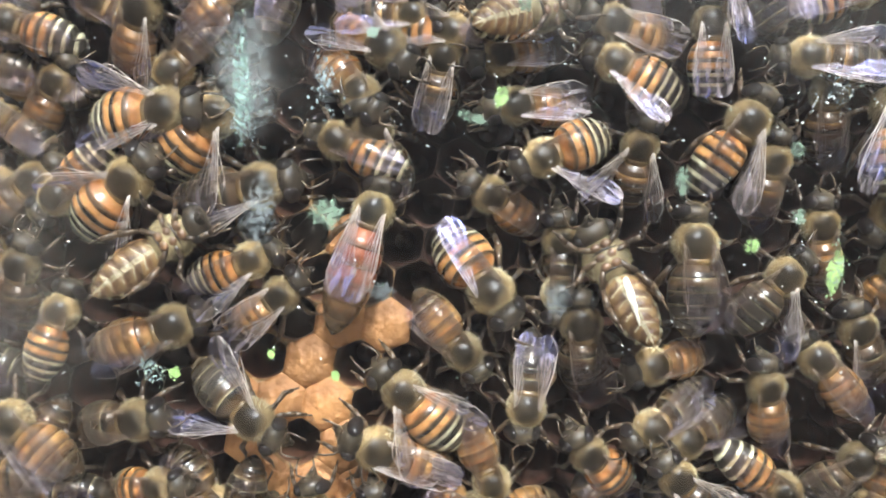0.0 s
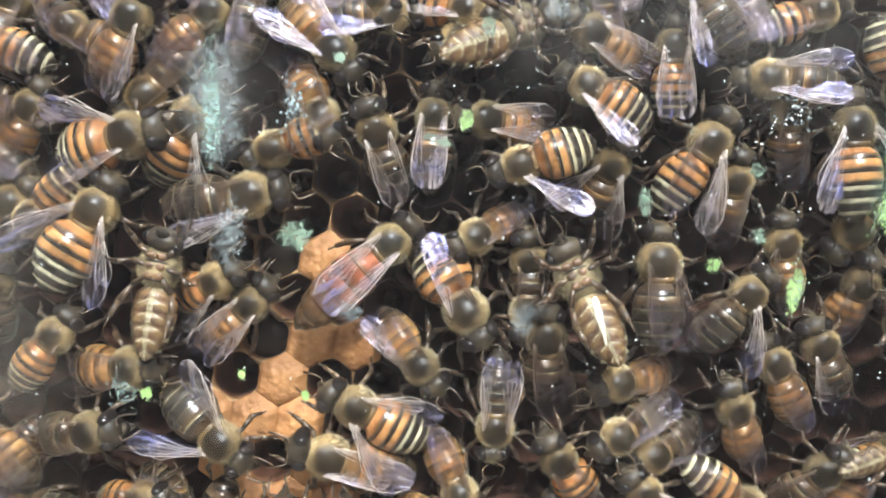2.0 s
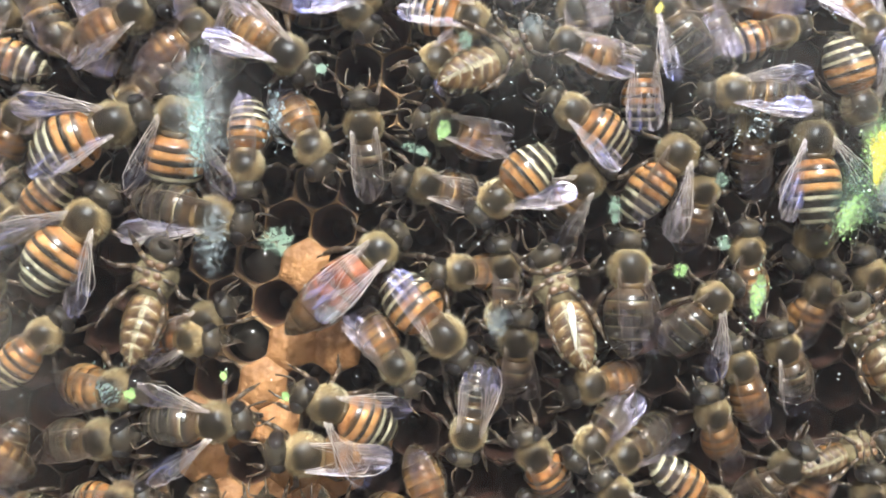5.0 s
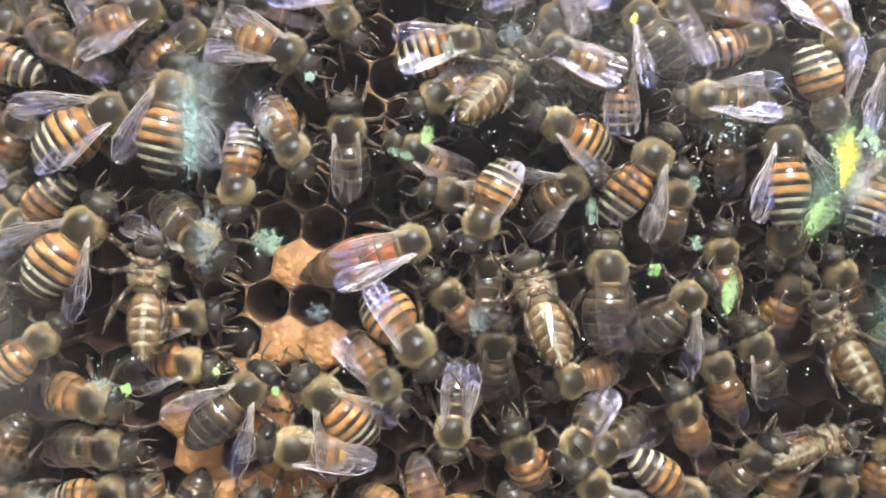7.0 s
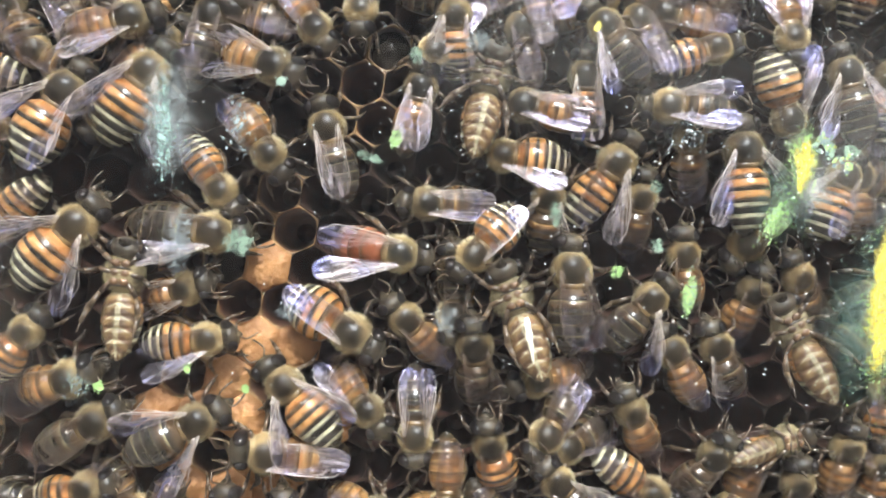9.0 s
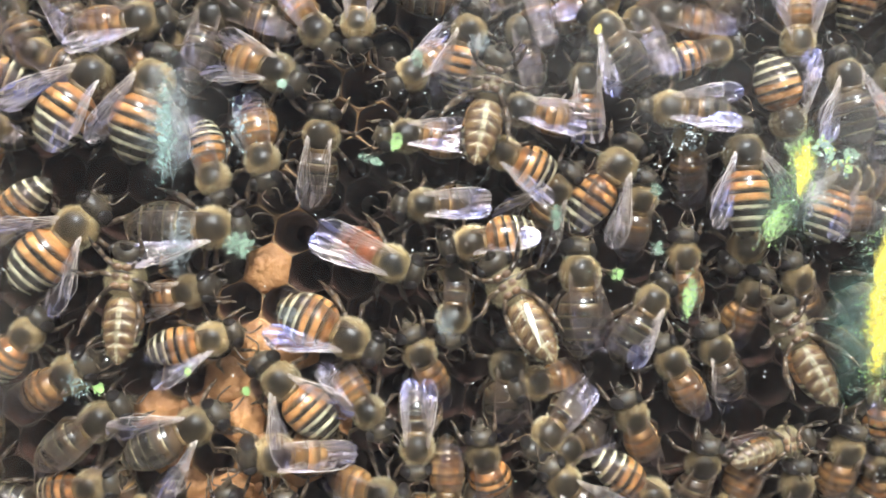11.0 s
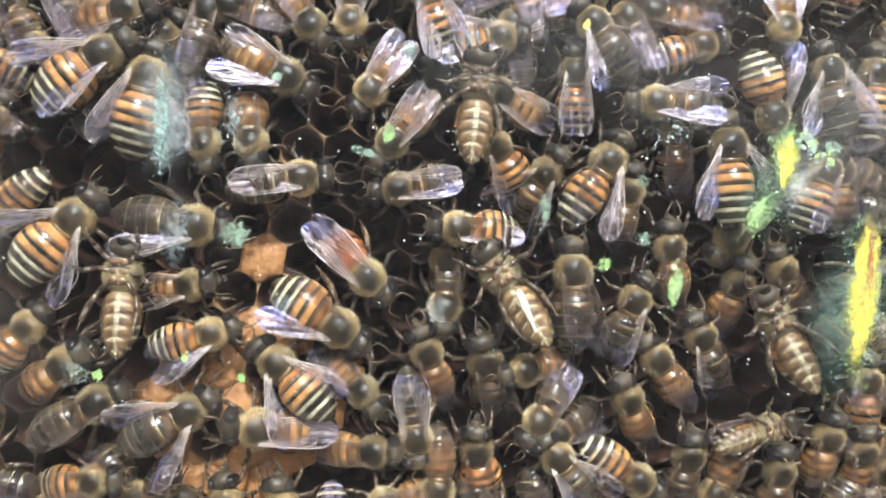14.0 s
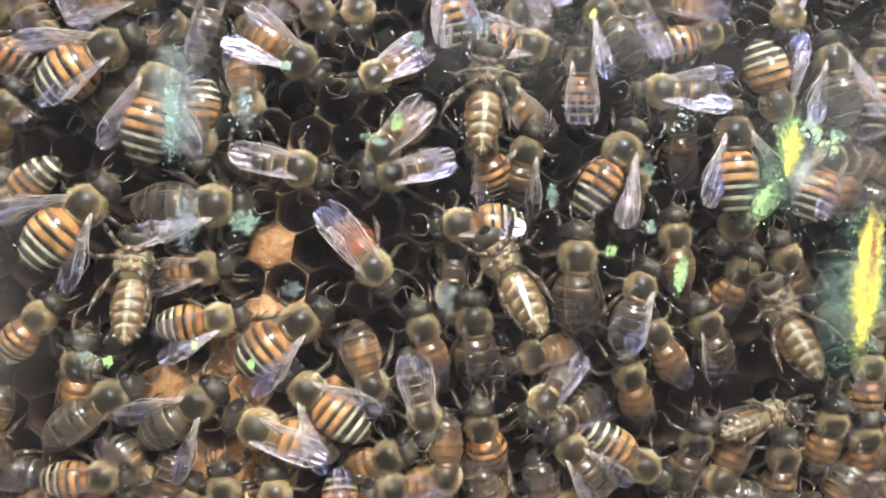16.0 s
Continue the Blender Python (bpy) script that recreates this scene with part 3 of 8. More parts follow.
def wing_mesh(side, length, width, hind, film="film", veins="vein"):
    """A wing that reaches back from its hinge along -x: a wrinkled film with raised veins."""
    b = Build()
    nu, nv = (14, 7) if hind else (20, 10)
    steps = [math.sin(0.5 * math.pi * q / nu) ** 0.9 for q in range(nu + 1)]

    def at(u, v, up=0.0):
        grow = 0.12 + 0.88 * min(1.0, u / 0.78) ** 0.95
        end = max(0.0, 1 - (max(0.0, u - 0.7) / 0.301) ** 2.6) ** 0.45
        chord = width * grow * end
        lead = 0.13 * width * math.sin(math.pi * u * 0.8) - (1 - end) * 0.45 * width
        y = lead - chord * v
        fold = 0.035 * math.sin(v * 21 + u * 4) * (0.3 + u)
        return (-length * u, side * y, fold + 0.22 * math.sin(math.pi * u) + up)

    verts = [at(u, v / nv) for u in steps for v in range(nv + 1)]
    faces = [(u * (nv + 1) + v, u * (nv + 1) + v + 1, (u + 1) * (nv + 1) + v + 1, (u + 1) * (nv + 1) + v) for u in range(nu) for v in range(nv)]
    b.add(verts, faces, 0)
    bare = [u for u in steps for v in range(nv + 1)]

    def vein(line, r):
        pts = []
        for (ua, va), (ub, vb) in zip(line, line[1:]):
            for q in range(3):
                pts.append(at(ua + (ub - ua) * q / 3, va + (vb - va) * q / 3, 0.01))
        pts.append(at(*line[-1], 0.01))
        b.tube(pts, [r * 0.55 * (1 - 0.5 * n / len(pts)) for n in range(len(pts))], 4, 1)

    vein([(0, 0.02), (0.4, 0.015), (0.8, 0.02), (0.97, 0.2)], 0.085)
    if not hind:
        vein([(0, 0.3), (0.3, 0.2), (0.55, 0.16), (0.75, 0.08)], 0.06)
        vein([(0.02, 0.5), (0.3, 0.45), (0.5, 0.5), (0.74, 0.45)], 0.05)
        vein([(0.02, 0.75), (0.35, 0.82), (0.6, 0.9)], 0.05)
        vein([(0.3, 0.2), (0.33, 0.45), (0.35, 0.82)], 0.045)
        vein([(0.55, 0.16), (0.6, 0.48), (0.68, 0.85)], 0.04)
        vein([(0.68, 0.12), (0.74, 0.45)], 0.04)
        vein([(0.3, 0.33), (0.45, 0.3), (0.62, 0.3), (0.76, 0.28)], 0.035)
        vein([(0.34, 0.64), (0.6, 0.68), (0.72, 0.72)], 0.035)
        vein([(0.45, 0.3), (0.5, 0.5)], 0.03)
    else:
        vein([(0, 0.4), (0.4, 0.35), (0.8, 0.25)], 0.05)
        vein([(0, 0.6), (0.4, 0.7), (0.7, 0.85)], 0.045)
        vein([(0.4, 0.35), (0.42, 0.7)], 0.04)
    me = b.mesh("wing", [M[film], M[veins]])
    bare += [0.0] * (len(b.v) - len(bare))
    me.attributes.new("outer", "FLOAT", "POINT").data.foreach_set("value", bare)
    return me


def leg_mesh(n, side):
    """Front, middle or hind leg: hip, thigh, shin and a jointed foot, with a few bristles."""
    rng = random.Random(n * 2 + side)
    s = side
    path = {
        0: [(0, 0, 0), (0.9, 1.0 * s, 0.2), (1.9, 1.5 * s, -0.5), (2.6, 1.7 * s, -1.5), (3.2, 1.9 * s, -1.75)],
        1: [(0, 0, 0), (0.1, 1.5 * s, 0.4), (-0.4, 2.7 * s, -0.5), (-0.2, 3.3 * s, -1.5), (0.0, 3.9 * s, -1.75)],
        2: [(0, 0, 0), (-1.2, 1.2 * s, 0.5), (-2.9, 2.1 * s, -0.2), (-4.2, 2.4 * s, -1.3), (-5.2, 2.6 * s, -1.75)],
    }[n]
    b = Build()
    wide = (1.0, 1.0, 1.35)[n]
    b.tube(path[:2], [0.26, 0.3], 7)
    b.tube(path[1:3], [0.22, 0.3 * wide], 7)
    b.tube(path[2:4], [0.26 * wide, 0.2 * wide], 7)
    b.tube(path[3:], [0.13, 0.08], 6)
    for a, c in zip(path[1:], path[2:]):
        for _ in range(8):
            k = rng.random()
            p = Vector(a).lerp(Vector(c), k)
            b.hair(p, Vector((rng.uniform(-1, 1), rng.uniform(-1, 1), rng.uniform(-1, 1))) + 0.6 * (Vector(c) - Vector(a)).normalized(), rng.uniform(0.3, 0.5), 0.016, rng, 1)
    return b.mesh("leg", [M["leg"], M["hair"]])


THORAX = {"worker": thorax_mesh(1, 0.78), "fuzzy": thorax_mesh(2, 0.66), "worn": thorax_mesh(3, 0.88), "sparse": thorax_mesh(4, 0.74, 800), "queen": thorax_mesh(7, 0.72, 1500, fell="queen_thorax"), "pale": thorax_mesh(6, 0.0, 1500, "pale_fur")}
HEAD, EYE = head_mesh(), eye_mesh()
ANTENNA = {s: antenna_mesh(s) for s in (1, -1)}
WINGS = {(s, h): wing_mesh(s, 5.6 if h else 8.2, 1.9 if h else 2.7, h) for s in (1, -1) for h in (False, True)}
QUEEN_WINGS = {(s, h): wing_mesh(s, 6.2 if h else 9.2, 2.0 if h else 3.0, h, "queen_film") for s in (1, -1) for h in (False, True)}
CLEAR_WINGS = {(s, h): wing_mesh(s, 5.6 if h else 8.2, 1.9 if h else 2.7, h, "clear_film", "dull_vein") for s in (1, -1) for h in (False, True)}
LEGS = {(n, s): leg_mesh(n, s) for n in range(3) for s in (1, -1)}
SHAPE = {"queen": (11.6, 1.16), "belly": (7.4, 0.98), "amber": (7.3, 1.24), "dark": (7.4, 1.23)}
ABDOMEN, TERGITES = {}, {}
for kind, plates in PLATES.items():
    length, fat = SHAPE.get(kind, (7.2, 1.27))
    ABDOMEN[kind] = abdomen_mesh(length, fat, kind)
    TERGITES[kind] = [tergite_mesh(n, plates[n], length, fat, 40 + n) for n in range(6)]

LABELS = {
    "striped": "honey bee worker with orange and black banded abdomen",
    "dark": "dark honey bee worker with thin pale bands",
    "amber": "reddish amber honey bee worker with clear wings",
    "fuzzy": "brown furry honey bee worker crowded on comb",
    "belly": "honey bee clinging to glass showing pale underside",
    "queen": "long reddish queen bee with short wings on comb",
}


def on_comb(x, z, h, heading, tilt=0, roll=0):
    """A pose over the comb's face, in millimetres and degrees: heading 0 is to +x, 90 up; tilt lowers the head."""
    return pose(x * MM, -h * MM, z * MM, 90, 0, 0) @ pose(0, 0, 0, roll, tilt, heading)


bee_count = [0]


def honey_bee(kind, place, wing_left, wing_right, size, girth_factor=1.0, fur="", sheen=False):
    """A bee with its parts; the wings are opened from the tail line by the given degrees."""
    bee_count[0] += 1
    rng = random.Random(100 + bee_count[0])
    bee = tagged(new("queen_bee" if kind == "queen" else "honey_bee"), LABELS[kind], "bee", "bees on the comb")
    bee.empty_display_size = 0.002
    bee.matrix_basis = place
    fuzz = {"belly": "pale", "fuzzy": "fuzzy", "queen": "queen", "dark": rng.choice(("worker", "worn"))}.get(kind, rng.choice(("worker", "worker", "fuzzy")))
    fuzz = fur or fuzz
    z = Matrix.Scale(size, 4)
    body = lambda *p: z @ pose(p[0] * MM, p[1] * MM, p[2] * MM, *p[3:])
    thorax = part("thorax", THORAX[fuzz], bee, z @ Matrix.Diagonal((1.0, 0.98, 0.95, 1)))
    head = part("head", HEAD, bee, body(2.45, 0, 0.05, rng.uniform(-9, 9), rng.uniform(-4, 14), rng.uniform(-14, 14)))
    for s in (1, -1):
        part("eye", EYE, head, pose(0.25 * MM, s * 1.4 * MM, -0.05 * MM, s * 14, 12, s * -12), "glossy black compound eye")
        part("antenna", ANTENNA[s], head, pose(1.25 * MM, s * 0.25 * MM, -0.25 * MM, rng.uniform(-15, 15), rng.uniform(-20, 15), rng.uniform(-25, 25)))
    abdomen = part("abdomen", ABDOMEN[kind], bee, z @ pose(0, 0, 0, 0, rng.uniform(-5, 4), rng.uniform(-5, 5)) @ Matrix.Diagonal((1, girth_factor, girth_factor, 1)))
    for me in TERGITES[kind]:
        part("tergite", me, abdomen)
    for s, angle in ((1, max(-3, wing_left)), (-1, max(-3, wing_right))):
        # Chosen bees get the copy with added sheen, the others the dull one.
        wings = QUEEN_WINGS if kind == "queen" else WINGS if sheen and (angle > 7 or max(wing_left, wing_right) < 8) else CLEAR_WINGS
        lift = 6 + rng.uniform(-2, 4)
        turn = s * -angle + rng.uniform(-3, 3)
        part("hindwing", wings[(s, True)], bee, body(-0.55, s * 1.35, 1.35, s * 6, lift - 2, turn * 1.25 - s * 3))
        part("forewing", wings[(s, False)], bee, body(0.15, s * 1.4, 1.6, s * 10, lift, turn))
    for n, x in enumerate((1.1, 0.1, -0.8)):
        for s in (1, -1):
            part("leg", LEGS[(n, s)], bee, body(x, s * 0.8, -1.35, 0, rng.uniform(-10, 10), rng.uniform(-16, 16)))
    return bee


# ---------------------------------------------------------------- plain unseen surroundings, added behind the camera and the comb
def plain(name, x0, x1, y0, y1, z0, z1, mat, label, category):
    v = [(x, y, z) for x in (x0, x1) for y in (y0, y1) for z in (z0, z1)]
    f = [(0, 1, 3, 2), (4, 6, 7, 5), (0, 4, 5, 1), (2, 3, 7, 6), (0, 2, 6, 4), (1, 5, 7, 3)]
    return tagged(new(name, mesh_of(name, [tuple(c * 1000 for c in p) for p in v], f, [mat], None, False)), label, category, kind="structure")


M["ground"] = grain(material("grey_ground", (0.15, 0.14, 0.12), 0.9), (0.24, 0.23, 0.21), (0.36, 0.34, 0.31), 6, 0.3, distance=0.01)
M["wall"] = grain(material("pale_plaster", (0.62, 0.62, 0.6), 0.9), (0.56, 0.52, 0.48), (0.68, 0.63, 0.58), 4, 0.3, distance=0.01)
plain("ground", -400, 400, -400, 400, -1.4, -1.2, M["ground"], "plain grey ground under the hive window", "ground")
# Added, unseen wall; its warm tone feeds the bounce and the glass reflection.
plain("wall_south", -14, 14, -4.2, -4.0, -1.2, 1.75, M["wall"], "plain unseen wall added facing the hive", "wall")
plain("wall_north", -14, 14, 0.0132, 0.2, -1.2, 1.75, M["wall"], "plain pale plastered wall behind the comb", "wall")


# ---------------------------------------------------------------- the comb
comb = tagged(new("honeycomb"), "old brown wax brood comb with open and capped cells", "honeycomb")
comb.empty_display_size = 0.01


def slab(name, x0, x1, y0, y1, z0, z1, mat):
    v = [(x, y, z) for x in (x0, x1) for y in (y0, y1) for z in (z0, z1)]
    f = [(0, 1, 3, 2), (4, 6, 7, 5), (0, 4, 5, 1), (2, 3, 7, 6), (0, 2, 6, 4), (1, 5, 7, 3)]
    return mesh_of(name, v, f, [mat], None, False)


part("midrib", slab("midrib", -110, 120, 10.6, 13, -90, 85, M["midrib"]), comb)

ORIGIN, STEP_A, STEP_C = Vector((-11.827, -1.716)), Vector((3.197, 4.186)), Vector((1.807, -4.586))
CORNERS = [(STEP_A + (STEP_A + STEP_C)) / 3, ((STEP_A + STEP_C) + STEP_C) / 3, (STEP_C - STEP_A) / 3]
CORNERS += [-c for c in CORNERS]


def cell_build(b, ox=0.0, oz=0.0, seed=0):
    """An open cell: a thick, rounded rim that meets its neighbours, a round mouth, a deep tube and a hollow floor."""
    rng = random.Random(seed)
    # depth, share of the way from the hexagon to the round mouth, radius of the round part, material
    rows = ((0.50, 0.0, 0, 1), (-0.12, 0.0, 0, 1), (-0.25, 0.2, 2.6, 1), (-0.27, 0.35, 2.55, 1), (-0.14, 0.6, 2.5, 1), (0.35, 0.75, 2.42, 1), (1.2, 0.8, 2.42, 0), (8.6, 1.0, 2.25, 0), (9.6, 1.0, 1.2, 0))
    sub, verts = 3, []
    for y, share, radius, _ in rows:
        for k in range(6):
            for q in range(sub):
                c = CORNERS[k].lerp(CORNERS[(k + 1) % 6], q / sub)
                if share:
                    c = c.lerp(c.normalized() * radius, share)
                wob = 0.06 if -0.2 < y < 0.6 and share else 0.0
                verts.append((ox + c.x + rng.uniform(-wob, wob), y + rng.uniform(-wob, wob), oz + c.y + rng.uniform(-wob, wob)))
    n = 6 * sub
    base = len(b.v)
    for j in range(len(rows) - 1):
        b.f.extend((base + j * n + k, base + (j + 1) * n + k, base + (j + 1) * n + (k + 1) % n, base + j * n + (k + 1) % n) for k in range(n))
        b.i.extend([rows[j + 1][3]] * n)
    b.f.append(tuple(base + (len(rows) - 1) * n + k for k in range(n)))
    b.i.append(0)
    b.v.extend(verts)


def cap_mesh(seed):
    """A domed, slightly crumpled wax capping that fills a cell's mouth."""
    rng = random.Random(seed)
    b = Build()
    rings, n = 6, 24
    verts = [(0, -1.05, 0)]
    for j in range(1, rings + 1):
        u = j / rings
        for k in range(n):
            c = CORNERS[k // 4].lerp(CORNERS[(k // 4 + 1) % 6], (k % 4) / 4)
            rim = c * (1.03 * u)
            y = -0.72 * (1 - u ** 2.4) - 0.33 + 0.12 * noise.noise(Vector((rim.x * 0.9 + seed * 7, rim.y * 0.9, 2))) + rng.uniform(-0.02, 0.02)
            verts.append((rim.x, y, rim.y))
    for k in range(n):
        c = CORNERS[k // 4].lerp(CORNERS[(k // 4 + 1) % 6], (k % 4) / 4)
        verts.append((c.x * 1.02, 0.6, c.y * 1.02))
    faces = [(0, 1 + k, 1 + (k + 1) % n) for k in range(n)]
    for j in range(rings):
        faces += [(1 + j * n + k, 1 + (j + 1) * n + k, 1 + (j + 1) * n + (k + 1) % n, 1 + j * n + (k + 1) % n) for k in range(n)]
    b.add(verts, faces, 0)
    return b.mesh("capping", [M["cap"]])


CELLS = []
for seed in range(5):
    b = Build()
    cell_build(b, seed=seed)
    CELLS.append(b.mesh("cell", [M["wax"], M["rim"]]))
# The same cells again, coloured dark for the shade under the bees.
SHADED_CELLS = []
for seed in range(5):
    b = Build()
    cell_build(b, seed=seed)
    SHADED_CELLS.append(b.mesh("cell", [M["shaded_wax"], M["shaded_rim"]]))
CAPS = [cap_mesh(s) for s in range(5)]


def nectar_mesh():
    b = Build()
    n = 18
    verts = [(0, 0.9, 0)] + [(2.45 * math.cos(2 * math.pi * k / n), 1.7, 2.45 * math.sin(2 * math.pi * k / n)) for k in range(n)]
    verts += [(2.45 * math.cos(2 * math.pi * k / n), 10.5, 2.45 * math.sin(2 * math.pi * k / n)) for k in range(n)]
    b.add(verts, [(0, 1 + k, 1 + (k + 1) % n) for k in range(n)] + [(1 + k, 1 + n + k, 1 + n + (k + 1) % n, 1 + (k + 1) % n) for k in range(n)])
    return b.mesh("nectar", [M["nectar"]])


NECTAR = nectar_mesh()
OPEN_CELLS = {(-1, 0), (0, 1), (-1, 2), (0, 3), (-1, 3), (-3, 2), (-3, 0), (-1, -1), (-2, 0), (1, 0)}
CAPPED_TOO = {(0, 0)}
NECTAR_CELLS = {(-1, -1), (-2, 0), (5, -1), (-3, -3), (-5, -2), (3, -4)}


def capped(i, j, p):
    if (i, j) in OPEN_CELLS:
        return False
    return (i, j) in CAPPED_TOO or ((p.x + 15) / 12.5) ** 2 + ((p.y + 20) / 12.5) ** 2 < 1


# ---------------------------------------------------------------- the glass and what sticks to it
GLASS = 11.0
pane = tagged(new("window_1", slab("glass_pane", -110, 120, -GLASS - 3, -GLASS, -90, 85, M["glass"])), "clear dirty glass pane of a hive window", "window", kind="structure")
pane.visible_shadow = False


def flake_build(b, x, z, w, h, turn, rng, mat=0, thick=0.12, n=16, rough=0.3):
    """An irregular flat crumb pressed against the inside of the glass."""
    seed = rng.uniform(0, 100)
    ca, sa = math.cos(radians(turn)), math.sin(radians(turn))
    ring = []
    for k in range(n):
        a = 2 * math.pi * k / n
        d = Vector((math.cos(a), math.sin(a), 0))
        r = 1 + rough * (1.1 * noise.noise(d * 1.7 + Vector((seed, 0, seed))) + 0.9 * noise.noise(d * 5.1 + Vector((0, seed, 3))) + 0.5 * noise.noise(d * 12 + Vector((seed, 5, 0))))
        u, v = w / 2 * r * math.cos(a), h / 2 * r * math.sin(a)
        ring.append((x + u * ca - v * sa, z + u * sa + v * ca))
    y0 = -GLASS + rng.uniform(0.004, 0.024)
    verts = [(p, y0, q) for p, q in ring] + [(x + (p - x) * 0.86, y0 + thick * rng.uniform(0.7, 1.2), z + (q - z) * 0.86) for p, q in ring]
    verts.append((x, y0, z))
    faces = [(k, (k + 1) % n, 2 * n) for k in range(n)] + [(k, n + k, n + (k + 1) % n, (k + 1) % n) for k in range(n)] + [tuple(n + k for k in range(n))[::-1]]
    b.add(verts, faces, mat)


def crumb(name, x, z, w, h, turn, mat, label, seed=0, rough=0.3):
    """A crumb of dried pollen or wax, with bits broken off round it."""
    b = Build()
    rng = random.Random(seed + int(x * 10) * 7 + int(z * 10))
    flake_build(b, x, z, w, h, turn, rng, n=44, rough=rough * 0.55)
    ca, sa = math.cos(radians(turn)), math.sin(radians(turn))
    for _ in range(14):
        a, r = rng.uniform(0, 6.28), rng.uniform(0.45, 0.75)
        u, v = w * r * math.cos(a), h * r * math.sin(a)
        d = min(w, h) * rng.uniform(0.05, 0.22)
        flake_build(b, x + u * ca - v * sa, z + u * sa + v * ca, d, d * rng.uniform(0.7, 1.5), rng.uniform(0, 180), rng, 0, 0.05, 7, 0.5)
    return tagged(new(name, b.mesh(name, [M[mat]], False)), label, "smear")


def film_patch(name, x, z, w, h, turn, mat, label, lift=0.03, fade=1.6, taper=0.0):
    """A thin dried film that thins out to its edge, lying on the inside of the glass."""
    ca, sa = math.cos(radians(turn)), math.sin(radians(turn))
    rings, n = 7, 40
    verts, thick = [(x, 0, z)], [1.0]
    for j in range(1, rings + 1):
        for k in range(n):
            a = 2 * math.pi * k / n
            r = j / rings * (1 + 0.3 * noise.noise(Vector((math.cos(a) * 1.5 + x, math.sin(a) * 1.5 + z, 1))) + 0.3 * noise.noise(Vector((math.cos(a) * 4.5 + x, math.sin(a) * 4.5 + z, 7))))
            u, v = w / 2 * r * math.cos(a), h / 2 * r * math.sin(a)
            u *= 1 + taper * v / h * 2
            verts.append((x + u * ca - v * sa, 0, z + u * sa + v * ca))
            thick.append(max(0.0, 1 - (j / rings) ** fade))
    verts = [(p, -GLASS + lift, q) for p, _, q in verts]
    faces = [(0, 1 + k, 1 + (k + 1) % n) for k in range(n)]
    for j in range(rings - 1):
        faces += [(1 + j * n + k, 1 + (j + 1) * n + k, 1 + (j + 1) * n + (k + 1) % n, 1 + j * n + (k + 1) % n) for k in range(n)]
    me = mesh_of(name, verts, faces, [M[mat]])
    me.attributes.new("thick", "FLOAT", "POINT").data.foreach_set("value", thick)
    return tagged(new(name, me), label, "smear")


def dusting(x, z, w, h, turn, count, mats, label, seed, size=0.22, streak=1.0, core=0.0):
    """A patch of fine dried dust, made of many tiny flakes, thinning out to its edge."""
    b = Build()
    rng = random.Random(seed)
    ca, sa = math.cos(radians(turn)), math.sin(radians(turn))
    for _ in range(count):
        u, v = rng.gauss(0, 0.42) * w / 2 * 1.1, rng.gauss(0, 0.5) * h / 2 * 1.1
        if noise.noise(Vector((u * 0.55 + seed, v * 0.4 / streak, 0))) < -0.12:
            continue
        if abs(u) < core * w / 2 * (1 - (2 * v / h) ** 2):
            continue
        s = size * rng.uniform(0.4, 1.5)
        flake_build(b, x + u * ca - v * sa, z + u * sa + v * ca, s, s * rng.uniform(0.8, 1.6) * streak, turn + rng.uniform(-20, 20), rng, rng.randrange(len(mats)), 0.03, 6, 0.5)
    return tagged(new("dust_smear", b.mesh("dust_smear", [M[m] for m in mats], False)), label, "smear", kind="stuff")


film_patch("yellow_smear", 55.01, -5.03, 3.1, 16.2, -6, "pollen_film", "thick streak of yellow pollen paint on glass", 0.03, 5.0, 0.25)
film_patch("yellow_smear", 54.45, -8.75, 1.63, 9.43, -8, "pollen_film", "thick lower streak of yellow pollen on glass", 0.027, 2.4, 0.3)
film_patch("rust_streak", 55.75, -1.6, 0.9, 9.0, -4, "rust_film", "thin rust orange streak across the yellow smear", 0.025, 3.0)
film_patch("yellow_smear", 46.56, 8.74, 2.06, 6.07, -8, "pollen_film", "yellow pollen smear on dirty glass", 0.03, 4.5, 0.6)
film_patch("lime_smear", 46.44, 9.46, 3.28, 7.28, -8, "lime_film", "green edged pollen film on glass", 0.042, 3.0, 0.6)
film_patch("lime_smear", 43.63, 3.60, 1.64, 4.30, -30, "lime_film", "lime green pollen smear on glass", 0.03, 6.0)
film_patch("lime_smear", 34.42, -4.54, 1.63, 4.53, -12, "lime_film", "pale lime streak dried on glass", 0.03, 6.0)
film_patch("lime_smear", 26.77, -2.27, 1.39, 1.75, -30, "lime_film", "small lime green crumb on glass", 0.03, 6.0)
film_patch("mint_flake", -12.99, 0.77, 3.52, 2.98, 10, "mint_film", "pale green wax flake stuck on glass", 0.03, 6.0)
film_patch("mint_flake", 0.77, 9.79, 2.88, 1.14, -20, "mint_film", "curved pale green flake stuck on glass", 0.03, 6.0)
film_patch("lime_smear", 3.46, 11.72, 1.50, 2.34, 0, "lime_film", "leaf shaped green yellow crumb on glass", 0.03, 6.0)
film_patch("mint_flake", 5.66, 20.52, 1.50, 2.04, 0, "mint_film", "oval mint green crumb on glass", 0.03, 6.0)
crumb("yellow_crumb", 24.75, 23.63, 0.67, 1.09, -20, "yellow", "tiny yellow pollen crumb on glass", rough=0.3)
film_patch("dust_flake", -7.89, -6.57, 2.33, 2.03, 0, "grey_film", "grey teal crumb dried on glass", 0.03, 6.0)
crumb("lime_smear", -18.27, -12.47, 0.71, 0.83, 0, "lime", "tiny lime drop on the glass", rough=0.3)
crumb("lime_smear", -27.44, -14.25, 1.07, 0.95, 0, "lime", "tiny bright green crumb on glass", rough=0.5)
